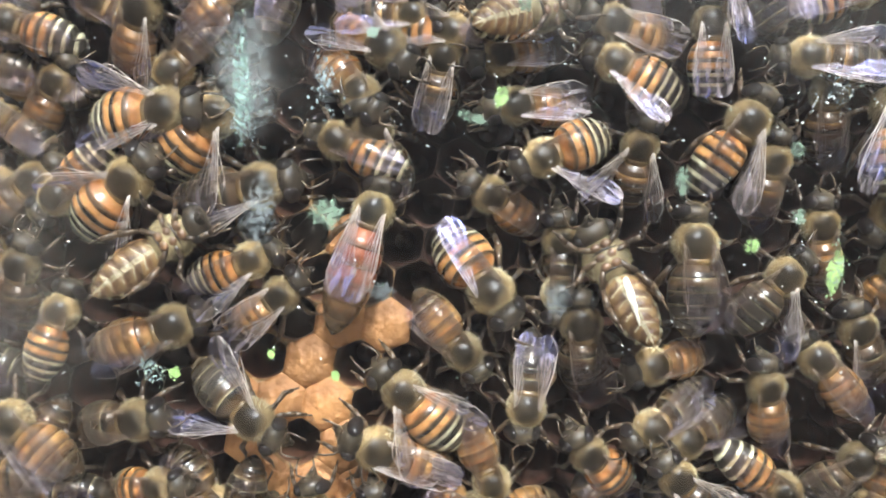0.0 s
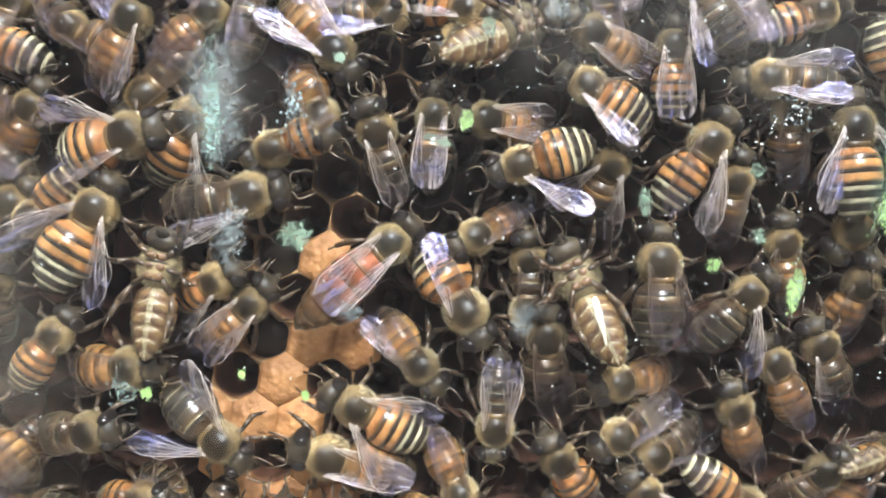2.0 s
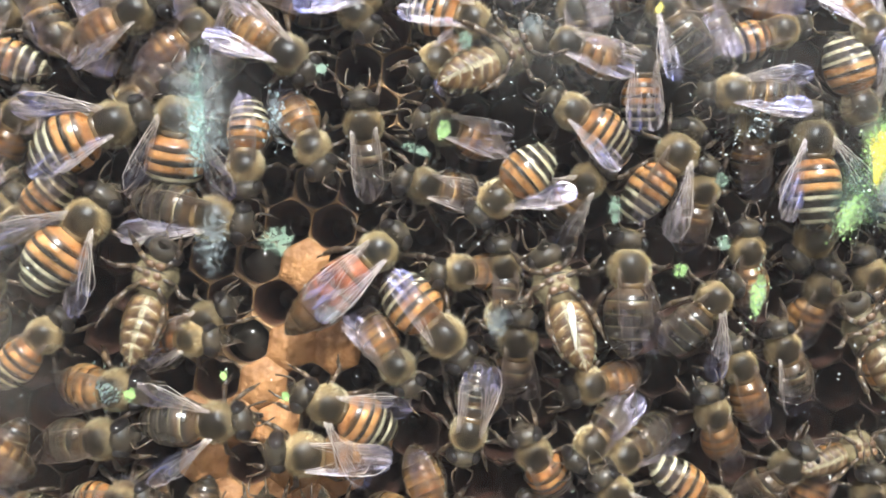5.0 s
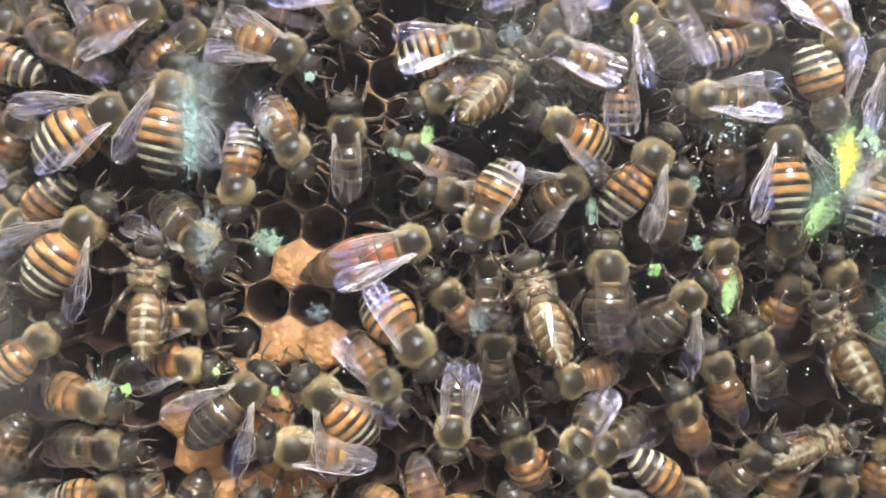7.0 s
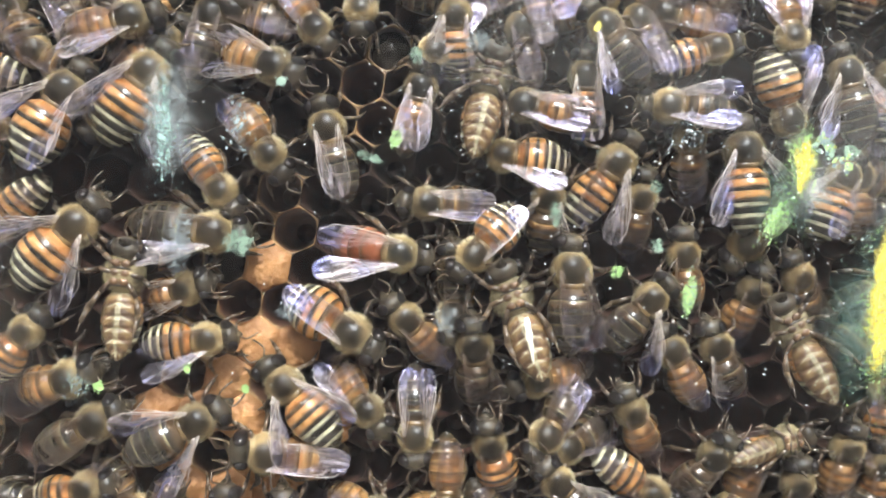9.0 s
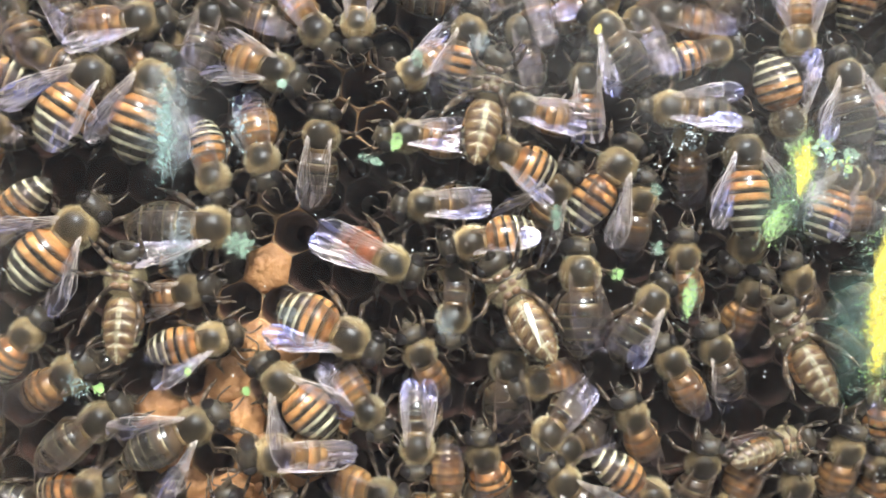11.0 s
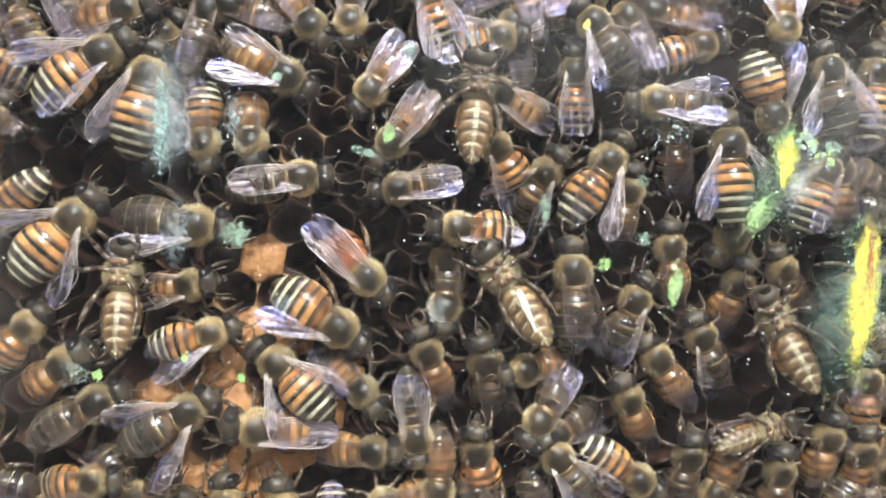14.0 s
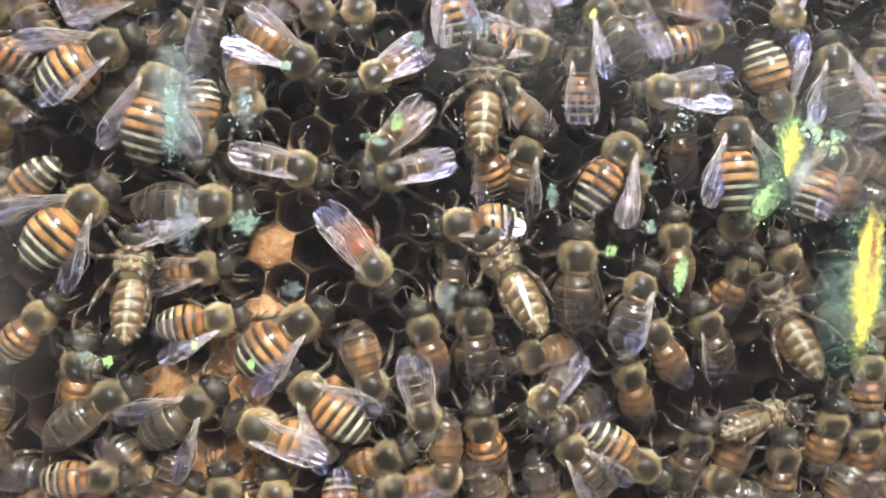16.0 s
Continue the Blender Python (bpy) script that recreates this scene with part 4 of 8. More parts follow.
crumb("lime_smear", -12.20, -14.49, 0.77, 0.95, 0, "lime", "tiny pale green drop on glass", rough=0.3)
crumb("mint_flake", -8.60, 17.74, 0.96, 0.96, 0, "mint", "tiny mint crumb on glass", rough=0.4)
film_patch("mint_flake", 51.66, 10.45, 2.07, 1.64, -30, "mint_film", "pale crumb near the yellow smear", 0.068, 6.0)
film_patch("lime_smear", 48.93, 11.46, 2.67, 1.34, -30, "yellow_film", "pale yellow crumb beside the smear", 0.064, 5.0)
film_patch("dust_flake", 8.72, -7.29, 2.45, 3.04, 0, "grey_film", "grey green dried crumb on glass", 0.03, 6.0)
film_patch("mint_flake", 20.35, 3.80, 1.53, 2.64, 0, "mint_film", "mint green flake on the glass", 0.03, 6.0)
film_patch("mint_flake", 30.86, 6.64, 1.52, 1.68, 20, "mint_film", "small mint crumb on glass", 0.03, 6.0)
film_patch("mint_flake", 31.08, 0.45, 1.52, 1.68, 0, "mint_film", "mint crumb stuck on the glass", 0.03, 6.0)
film_patch("dust_flake", 12.09, 22.18, 2.89, 2.35, 0, "grey_film", "grey scrap of wax on glass", 0.03, 6.0)
dusting(54.38, -5.65, 7.55, 20.12, 0, 800, ('dust', 'mint', 'lime'), "blue green dust round a yellow smear", 11, 0.1, 1.2)
dusting(54.8, -5.6, 4.4, 15.5, -5, 900, ('lime', 'lime', 'mint'), "lime pollen grains edging a yellow smear", 21, 0.13, 1.2, 0.55)
dusting(46.5, 9.0, 3.4, 6.4, -8, 420, ('lime', 'mint', 'lime'), "green pollen grains round a smear", 22, 0.13, 1.1, 0.5)
dusting(43.7, 3.7, 2.6, 5.0, -26, 420, ('lime', 'lime', 'mint'), "lime pollen grains dried on glass", 23, 0.14, 1.1)
dusting(34.42, -4.54, 1.7, 4.6, -12, 140, ('lime', 'mint'), "lime grains of a dried streak", 24, 0.16, 1.2)
dusting(49.5, 10.6, 6.0, 2.4, -35, 160, ('mint', 'dust', 'lime'), "pale green crumbs scattered on glass", 25, 0.3, 1.0)
dusting(44.36, 5.71, 6.67, 9.09, -20, 700, ('lime', 'dust', 'mint', 'lime'), "green pollen dust on glass", 12, 0.075, 1.0)
dusting(-20.97, 10.31, 5.96, 8.94, 0, 260, ('dust',), "grey blue dust patch on glass", 14, 0.08, 1.5)
dusting(-20.45, 14.12, 4.30, 12.36, 4, 420, ('dust', 'mint'), "grey blue dried dust on glass", 15, 0.09, 1.6)
dusting(-12.94, 13.02, 3.21, 6.43, 0, 100, ('dust',), "thin grey dust on glass", 17, 0.18, 1.3)
dusting(48.62, 8.74, 9.71, 12.14, 0, 200, ('dust', 'speck'), "fine pale dust on glass", 18, 0.12, 1.0)
film_patch("film_smear", -20.64, 14.51, 7.45, 13.71, 0, "haze_film", "pale hazy film dried on the glass", 0.05)
film_patch("film_smear", -20.98, 12.11, 2.03, 11.32, 0, "green_film", "blue green vertical smear on glass", 0.04)
film_patch("film_smear", -20.46, 13.58, 5.11, 12.90, 4, "grey_film", "grey blue dried film on glass", 0.054, 3.0)
film_patch("film_smear", -20.62, 13.05, 1.40, 11.29, 0, "green_film", "pale green streak on the glass", 0.045, 1.2)
film_patch("film_smear", -13.21, 13.02, 2.2, 5.0, 0, "grey_film", "thin grey film on the glass", 0.05)
film_patch("film_smear", -19.48, 0.46, 3.57, 6.55, 0, "grey_film", "grey film streak on glass", 0.05)
film_patch("film_smear", -18.91, 1.81, 3.23, 7.01, 0, "grey_film", "grey streak dried on glass", 0.06)
film_patch("film_smear", 44.66, 5.41, 7.27, 9.09, -20, "teal_film", "green film around pollen smear", 0.06)
film_patch("lime_smear", 43.87, 3.60, 2.79, 5.45, -28, "lime_film", "lime pollen film on the glass", 0.04)
film_patch("yellow_smear", 46.56, 8.86, 2.79, 6.80, -8, "yellow_film", "yellow pollen film on the glass", 0.035, 2.5, 0.6)
film_patch("film_smear", 54.69, -5.34, 8.18, 20.75, -4, "teal_film", "blue green film round yellow smear", 0.05)
film_patch("film_smear", 51.88, -8.76, 7.53, 16.33, 0, "teal_film", "dark green film spread on the glass", 0.07)
film_patch("yellow_smear", 54.88, -6.27, 3.52, 16.98, -6, "yellow_film", "yellow pollen film streak on glass", 0.035)
film_patch("film_smear", 47.5, 6.3, 4.4, 3.8, -40, "white_film", "white smudge beside a yellow smear", 0.048, 1.3)
film_patch("film_smear", 48.01, 8.14, 5.46, 7.28, 0, "haze_film", "white hazy film by the smear", 0.055)
# Broad films: some haze and dust, enlarged to brighten the left and the top.
film_patch("film_smear", -43.0, -8.0, 24.0, 44.0, 0, "haze_glare_film", "pale haze on the glass, widened to brighten the left side", 0.07, 1.3)
film_patch("film_smear", 36.54, 20.18, 33.95, 20.00, 0, "dust_glare_film", "faint dusty film that brightens the upper right glass", 0.075)
film_patch("film_smear", 51.68, 14.80, 20.07, 25.54, 0, "dust_glare_film", "faint dusty film that brightens the right of the glass", 0.08)
film_patch("film_smear", 17.20, 23.11, 25.34, 15.68, 0, "dust_glare_film", "faint dusty bloom that brightens the top of the glass", 0.085)
film_patch("film_smear", -18.73, 14.52, 11.93, 13.12, 0, "dust_glare_film", "faint milky film on the glass", 0.09)
film_patch("film_smear", 15.40, 20.08, 21.70, 18.08, 0, "dust_glare_film", "faint milky bloom that brightens the top middle of the glass", 0.095)
film_patch("film_smear", 55.0, 14.0, 26.0, 26.0, 0, "dust_glare_film", "dusty milky veil brightening the right edge of the glass", 0.1, 1.4)
dusting(34.40, 12.02, 6.0, 5.0, 0, 150, ('dust', 'speck'), "grey powdery dust on glass", 26, 0.13, 1.0)
dusting(-29.5, -13.4, 3.2, 3.6, 0, 240, ('dust', 'mint', 'dust'), "grey green dust patch on glass", 27, 0.14, 1.0)
b = Build()
rng = random.Random(77)
for _ in range(15000):
    x, z = rng.uniform(-62, 72), rng.uniform(-38, 36)
    if noise.noise(Vector((x * 0.06, z * 0.06, 4))) + 0.7 * noise.noise(Vector((x * 0.25, z * 0.25, 9))) + 0.013 * x + 0.015 * z < rng.uniform(-0.4, 0.8):
        continue
    s = 0.035 + 0.14 * rng.random() ** 6
    flake_build(b, x, z, s, s * rng.uniform(0.6, 2.0), rng.uniform(0, 180), rng, 0 if rng.random() < 0.85 else 1, 0.03, 7, 0.9)
tagged(new("specks", b.mesh("specks", [M["speck"], M["mint"]], False)), "tiny pale specks of dirt scattered over glass", "specks", kind="stuff")


# ---------------------------------------------------------------- the bees
bee_38 = honey_bee("striped", on_comb(27.7, 9.8, 6.2, 57, -7.4), -6, 28, 1.04, 0.82, sheen=True)
bee_43 = honey_bee("striped", on_comb(41.8, 11.1, 6.2, 93, -0.0), 28, 39, 1.08, 0.86, sheen=True)
bee_40 = honey_bee("fuzzy", on_comb(33.5, 16.1, 6.2, 176, -0.0), 12, 12, 0.94, 0.92, sheen=True)
bee_39 = honey_bee("dark", on_comb(26.4, 25.0, 6.2, 127, -0.0), 34, -9, 0.92, 0.92, sheen=True)
bee_46 = honey_bee("striped", on_comb(39.5, 23.2, 3.6, 19, -0.0), -4, -4, 0.90, 0.86)
bee_41 = honey_bee("striped", on_comb(47.0, 14.7, 5.7, -71, -0.0), 34, -9, 0.93, 1.0, sheen=True)
bee_42 = honey_bee("dark", on_comb(53.2, 19.7, 6.2, 102, -0.0), 34, 24, 0.95, 0.92, sheen=True)
bee_47 = honey_bee("amber", on_comb(48.7, 23.1, 4.6, -61, -26.1), 19, 19, 0.90, 0.86, sheen=True)
bee_44 = honey_bee("striped", on_comb(52.9, 8.3, 6.2, 65, -0.0), 39, 6, 0.90, 1.0, sheen=True)
bee_45 = honey_bee("striped", on_comb(58.9, 19.6, 5.4, 88, -0.0), -4, 29, 0.94, 0.86, sheen=True)
bee_70 = honey_bee("amber", on_comb(55.4, 8.5, 4.1, 92, -11.0), -9, -9, 0.90, 0.86)
bee_68 = honey_bee("fuzzy", on_comb(30.9, 6.2, 3.9, 80, -23.3), -6, -6, 0.90, 0.86)
bee_48 = honey_bee("dark", on_comb(22.8, -2.2, 5.7, 91, -0.0), -9, 9, 1.07, 0.92)
bee_49 = honey_bee("dark", on_comb(31.5, -5.3, 6.2, 45, -12.8), 4, 42, 0.90, 0.92, sheen=True)
bee_50 = honey_bee("belly", on_comb(13.8, -3.7, 7.4, 117, 14.0, 180), -9, -9, 1.08, 1.0)
bee_51 = honey_bee("dark", on_comb(11.6, -10.1, 5.2, 97, -21.3), -9, 9, 0.99, 0.86)
bee_52 = honey_bee("striped", on_comb(12.4, -23.1, 5.7, 129, -27.8), -9, 6, 0.90, 1.0)
bee_26 = honey_bee("dark", on_comb(6.2, -18.7, 4.9, -99, -10.5), 6, 7, 0.92, 0.86, sheen=True)
bee_53 = honey_bee("dark", on_comb(18.7, -20.6, 5.4, -152, -22.9), -9, 9, 0.90, 0.86)
bee_79 = honey_bee("amber", on_comb(18.8, -14.5, 4.6, -168, -29.5), -9, 9, 0.90, 0.86)
bee_54 = honey_bee("dark", on_comb(22.5, -22.1, 3.9, -155, -29.5), 9, 6, 0.90, 0.86)
bee_55 = honey_bee("amber", on_comb(30.0, -16.3, 5.4, 98, -20.3), -9, -9, 0.90, 0.86)
bee_56 = honey_bee("amber", on_comb(35.1, -13.7, 5.2, 131, -0.0), -9, -9, 0.90, 0.86)
bee_57 = honey_bee("dark", on_comb(38.8, -10.5, 5.7, 116, -24.9), 9, -4, 0.90, 0.92, sheen=True)
bee_58 = honey_bee("belly", on_comb(46.6, -8.3, 7.4, 119, 0.0, 180), -9, -9, 1.04, 1.0)
bee_59 = honey_bee("amber", on_comb(43.8, -4.4, 3.6, 73, -27.6), -9, -9, 0.90, 0.86)
bee_71 = honey_bee("fuzzy", on_comb(48.8, -2.8, 3.6, 118, -28.6), 6, -9, 0.90, 0.86)
bee_60 = honey_bee("belly", on_comb(46.9, -21.0, 5.0, 12, 8, 180), -3, -3, 0.84, 0.86)
bee_61 = honey_bee("dark", on_comb(39.2, -23.7, 5.2, 43, -21.4), 9, -4, 0.90, 0.86)
bee_62 = honey_bee("amber", on_comb(53.6, -21.9, 5.2, 77, -28.8), -9, -9, 0.90, 0.86)
bee_63 = honey_bee("striped", on_comb(58.1, -15.6, 4.9, 87, -13.3), -9, -9, 0.90, 0.86)
bee_80 = honey_bee("amber", on_comb(57.9, -23.7, 4.4, 90, -29.5), -9, -9, 0.90, 0.86)
bee_64 = honey_bee("fuzzy", on_comb(48.0, -25.8, 5.2, 86, -25.1), -9, -9, 0.90, 0.86)
bee_65 = honey_bee("striped", on_comb(32.0, -27.1, 4.4, -32, -0.0), -9, -9, 0.93, 0.86)
bee_66 = honey_bee("dark", on_comb(21.2, -25.5, 5.7, 131, -23.2), 12, 22, 0.90, 0.92, sheen=True)
bee_67 = honey_bee("amber", on_comb(2.8, -26.4, 4.4, -70, -0.0), -9, -9, 0.90, 0.86)
bee_81 = honey_bee("amber", on_comb(1.4, -29.1, 4.9, -9, -29.5), 1, -9, 0.90, 0.86)
bee_69 = honey_bee("amber", on_comb(35.8, -0.3, 3.6, 95, -21.7), -9, -9, 0.90, 0.86)
bee_31 = honey_bee("belly", on_comb(7.6, 20.6, 7.4, 21, 29.5, 180), -9, -9, 1.04, 1.0)
bee_32 = honey_bee("amber", on_comb(14.6, 19.7, 5.2, 161, -23.7), -2, 6, 0.93, 0.86, sheen=True)
bee_33 = honey_bee("striped", on_comb(14.8, 15.7, 5.7, 151, -0.0), 22, -6, 0.90, 1.0, sheen=True)
bee_99 = honey_bee("striped", on_comb(7.0, 37.0, 6.5, 140, -4), 12, 8, 0.95, 0.9, sheen=True)
bee_82 = honey_bee("striped", on_comb(24.6, 19.8, 3.9, 90, -7.5), 6, 6, 0.90, 0.86, sheen=True)
bee_36 = honey_bee("striped", on_comb(7.7, 6.3, 6.5, -159, -14.3), 52, -4, 0.92, 1.0, sheen=True)
bee_85 = honey_bee("fuzzy", on_comb(17.5, 7.6, 4.6, 78, -26.4), 30, 22, 0.90, 0.86, sheen=True)
bee_35 = honey_bee("fuzzy", on_comb(-2.1, 16.4, 5.2, 76, -20.0), 5, 5, 0.91, 0.86, sheen=True)
bee_86 = honey_bee("amber", on_comb(5.0, 11.5, 5.4, -174, -21.9), 4, 4, 0.90, 0.86, sheen=True)
bee_34 = honey_bee("striped", on_comb(-1.2, 18.8, 5.7, -10, -22.7), 16, 10, 0.92, 1.0, sheen=True)
bee_87 = honey_bee("amber", on_comb(3.3, 16.4, 5.2, -166, -29.5), 5, 5, 0.90, 0.86, sheen=True)
bee_04 = honey_bee("amber", on_comb(-7.7, 17.2, 5.9, -40, -29.5), 8, 22, 1.00, 0.92, sheen=True)
bee_05 = honey_bee("amber", on_comb(-10.3, 12.7, 5.7, -49, -29.5), -2, 9, 0.93, 0.92)
bee_06 = honey_bee("striped", on_comb(-12.7, 8.2, 4.9, 157, -0.0), -4, -4, 0.93, 0.86)
bee_07 = honey_bee("dark", on_comb(-9.2, 9.3, 5.2, 114, -29.5), 4, -9, 0.98, 0.86, sheen=True)
bee_02 = honey_bee("striped", on_comb(-29.6, 11.0, 6.2, 4, -20.3), 32, 12, 1.12, 1.0, sheen=True)
bee_03 = honey_bee("striped", on_comb(-24.8, 10.7, 5.9, 41, -13.4), 18, 44, 1.12, 1.0, sheen=True)
bee_09 = honey_bee("striped", on_comb(-33.3, 4.2, 6.2, 44, -25.2), 40, 32, 1.12, 1.0, sheen=True)
bee_10 = honey_bee("striped", on_comb(-41.2, 2.6, 4.6, -141, -0.0), -9, -9, 0.92, 0.86)
bee_89 = honey_bee("striped", on_comb(-45.7, 20.0, 5.2, 159, -0.0), 1, 1, 0.92, 0.86)
bee_01 = honey_bee("amber", on_comb(-32.3, 21.3, 5.4, 67, -29.5), -4, 16, 1.01, 0.86, sheen=True)
bee_11 = honey_bee("dark", on_comb(-20.3, 3.6, 5.7, 12, -11.7), -4, 19, 1.11, 0.92, sheen=True)
bee_12 = honey_bee("belly", on_comb(-28.7, -1.5, 7.4, 33, 4.8, 180), -9, -9, 1.04, 1.0)
bee_13 = honey_bee("amber", on_comb(-18.5, -7.3, 4.9, 40, -15.4), 5, 5, 0.90, 0.86, sheen=True)
bee_14 = honey_bee("striped", on_comb(-21.3, -3.8, 5.4, 23, -8.7), -2, 24, 0.90, 0.86, sheen=True)
bee_15 = honey_bee("striped", on_comb(-40.7, -9.0, 5.4, 71, -0.0), -9, -2, 0.90, 0.86)
bee_16 = honey_bee("amber", on_comb(-29.6, -10.5, 4.9, 22, -0.0), 6, 6, 1.05, 0.86)
bee_17 = honey_bee("dark", on_comb(-33.1, -20.0, 5.2, 10, -27.6), -4, 6, 1.02, 0.86)
bee_18 = honey_bee("dark", on_comb(-21.1, -19.7, 6.2, -37, -16.8), 26, 36, 1.01, 0.92, sheen=True)
bee_19 = honey_bee("striped", on_comb(-31.0, -26.9, 4.6, 8, -29.5), -9, -4, 0.90, 0.86)
bee_20 = honey_bee("striped", on_comb(-6.1, -16.8, 6.2, 138, -11.1), 40, 18, 1.02, 0.92, sheen=True)
bee_21 = honey_bee("amber", on_comb(-0.1, -13.0, 5.2, -50, -0.0), 1, 9, 0.90, 0.86)
bee_22 = honey_bee("amber", on_comb(-8.7, -22.7, 5.7, 155, -22.4), -4, 1, 1.09, 0.92, sheen=True)
bee_23 = honey_bee("striped", on_comb(2.7, -6.9, 5.9, -54, -21.8), 5, 26, 1.07, 1.0, sheen=True)
bee_24 = honey_bee("queen", on_comb(-9.1, 1.1, 5.7, 71, 0), 3, 5, 1.00, 1.0, sheen=True)
bee_25 = honey_bee("amber", on_comb(2.5, 2.8, 4.6, 147, -29.5), -9, -2, 0.90, 0.86)
bee_27 = honey_bee("fuzzy", on_comb(-15.3, -29.0, 5.2, 93, -15.5), -9, -9, 0.90, 0.86)
bee_28 = honey_bee("fuzzy", on_comb(-8.7, -29.4, 5.2, 101, -18.7), -9, -9, 0.90, 0.86)
bee_30 = honey_bee("striped", on_comb(-3.0, -34.6, 4.9, -90, -21.8), -9, -9, 0.90, 0.86)
bee_83 = honey_bee("amber", on_comb(2.8, -29.5, 5.2, -171, -20.6), 1, 1, 0.90, 0.86)
bee_90 = honey_bee("amber", on_comb(-45.7, -20.0, 5.7, 137, -0.0), 4, 4, 1.02, 0.92)
bee_92 = honey_bee("amber", on_comb(-41.4, 14.2, 3.9, 59, -17.9), -6, -6, 0.90, 0.86)
bee_93 = honey_bee("dark", on_comb(-44.6, -4.4, 5.7, 75, -16.5), -4, -4, 0.90, 0.92)
bee_96 = honey_bee("fuzzy", on_comb(36.4, 13.0, 3.9, 95, -21.6), 1, 1, 0.90, 0.86)
bee_72 = honey_bee("amber", on_comb(9.8, -1.9, 3.6, 96, -25.5), -9, -9, 0.90, 0.86)
bee_98 = honey_bee("dark", on_comb(9.7, -7.3, 3.9, -95, -19.7), -6, -6, 0.90, 0.86)
bee_73 = honey_bee("dark", on_comb(37.4, 30.2, 4.9, 141, -26.8), -6, -6, 0.90, 0.86)
bee_75 = honey_bee("striped", on_comb(56.8, 32.6, 4.9, 76, -15.7), -6, -6, 0.90, 0.86)
bee_76 = honey_bee("amber", on_comb(-5.7, 24.7, 5.4, -54, -18.2), 0, 0, 0.90, 0.86)
bee_77 = honey_bee("fuzzy", on_comb(-5.2, 20.6, 5.2, -0, -11.7), 12, 8, 0.90, 0.86, sheen=True)
honey_bee("fuzzy", on_comb(64.0, -15.1, 3.1, 212, -6), -9, -9, 0.92, 0.86, "sparse")
honey_bee("dark", on_comb(63.9, -33.4, 3.1, 65, 0), -7, -7, 0.95, 0.86, "sparse")
honey_bee("fuzzy", on_comb(63.9, -17.5, 3.1, 128, 4), -5, -5, 0.98, 0.86, "sparse")
honey_bee("dark", on_comb(63.9, 2.7, 3.1, 345, -6), -3, -3, 1.01, 0.86, "sparse")
honey_bee("amber", on_comb(63.8, 11.4, 3.1, 227, 0), -1, -9, 0.92, 0.86, "sparse")
honey_bee("fuzzy", on_comb(63.8, 29.4, 3.1, 214, 4), -9, -7, 0.95, 0.86, "sparse")
honey_bee("dark", on_comb(63.8, -31.1, 3.1, 201, -6), -7, -5, 0.98, 0.86, "sparse")
honey_bee("fuzzy", on_comb(63.7, 1.8, 3.1, 161, 0), -5, -3, 1.01, 0.86, "sparse")
honey_bee("dark", on_comb(63.7, -9.6, 3.1, 294, 4), -3, -9, 0.92, 0.86, "sparse")
honey_bee("amber", on_comb(63.5, 5.6, 3.1, 255, -6), -1, -7, 0.95, 0.86, "sparse")
honey_bee("fuzzy", on_comb(63.0, 20.4, 3.1, 184, 0), -9, -5, 0.98, 0.86, "sparse")
honey_bee("dark", on_comb(30.0, 30.7, 3.1, 300, 4), -7, -3, 1.01, 0.86, "sparse")
honey_bee("fuzzy", on_comb(18.9, 32.0, 3.1, 275, -6), -5, -9, 0.92, 0.86, "sparse")
honey_bee("dark", on_comb(-17.6, 31.9, 3.1, 298, 0), -3, -7, 0.95, 0.86, "sparse")
honey_bee("amber", on_comb(-21.3, -31.8, 3.1, 67, 4), -1, -5, 0.98, 0.86, "sparse")
honey_bee("fuzzy", on_comb(-27.9, -33.0, 3.1, 82, -6), -9, -3, 1.01, 0.86, "sparse")
honey_bee("dark", on_comb(-28.5, 30.5, 3.1, 297, 0), -7, -9, 0.92, 0.86, "sparse")
honey_bee("fuzzy", on_comb(-33.7, 31.4, 3.1, 348, 4), -5, -7, 0.95, 0.86, "sparse")
honey_bee("dark", on_comb(-34.4, -32.8, 3.1, 82, -6), -3, -5, 0.98, 0.86, "sparse")
honey_bee("amber", on_comb(-38.6, -33.9, 3.1, 50, 0), -1, -3, 1.01, 0.86, "sparse")
honey_bee("fuzzy", on_comb(-41.2, 27.2, 3.1, 306, 4), -9, -9, 0.92, 0.86, "sparse")
honey_bee("dark", on_comb(-42.2, -32.8, 3.1, 336, -6), -7, -7, 0.95, 0.86, "sparse")
honey_bee("fuzzy", on_comb(-44.4, 31.8, 3.1, 343, 0), -5, -5, 0.98, 0.86, "sparse")
honey_bee("dark", on_comb(-48.2, 3.7, 3.1, 0, 4), -3, -3, 1.01, 0.86, "sparse")
honey_bee("amber", on_comb(-49.2, -3.3, 3.1, 333, -6), -1, -9, 0.92, 0.86, "sparse")
honey_bee("fuzzy", on_comb(-49.4, 11.9, 3.1, 33, 0), -9, -7, 0.95, 0.86, "sparse")
honey_bee("dark", on_comb(-49.5, -27.2, 3.1, 351, 4), -7, -5, 0.98, 0.86, "sparse")
honey_bee("fuzzy", on_comb(-49.7, 30.3, 3.1, 356, -6), -5, -3, 1.01, 0.86, "sparse")
honey_bee("dark", on_comb(-49.8, -33.7, 3.1, 342, 0), -3, -9, 0.92, 0.86, "sparse")
honey_bee("amber", on_comb(-50.9, -6.8, 3.1, 31, 4), -1, -7, 0.95, 0.86, "sparse")
honey_bee("fuzzy", on_comb(-51.2, 14.6, 3.1, 329, -6), -9, -5, 0.98, 0.86, "sparse")
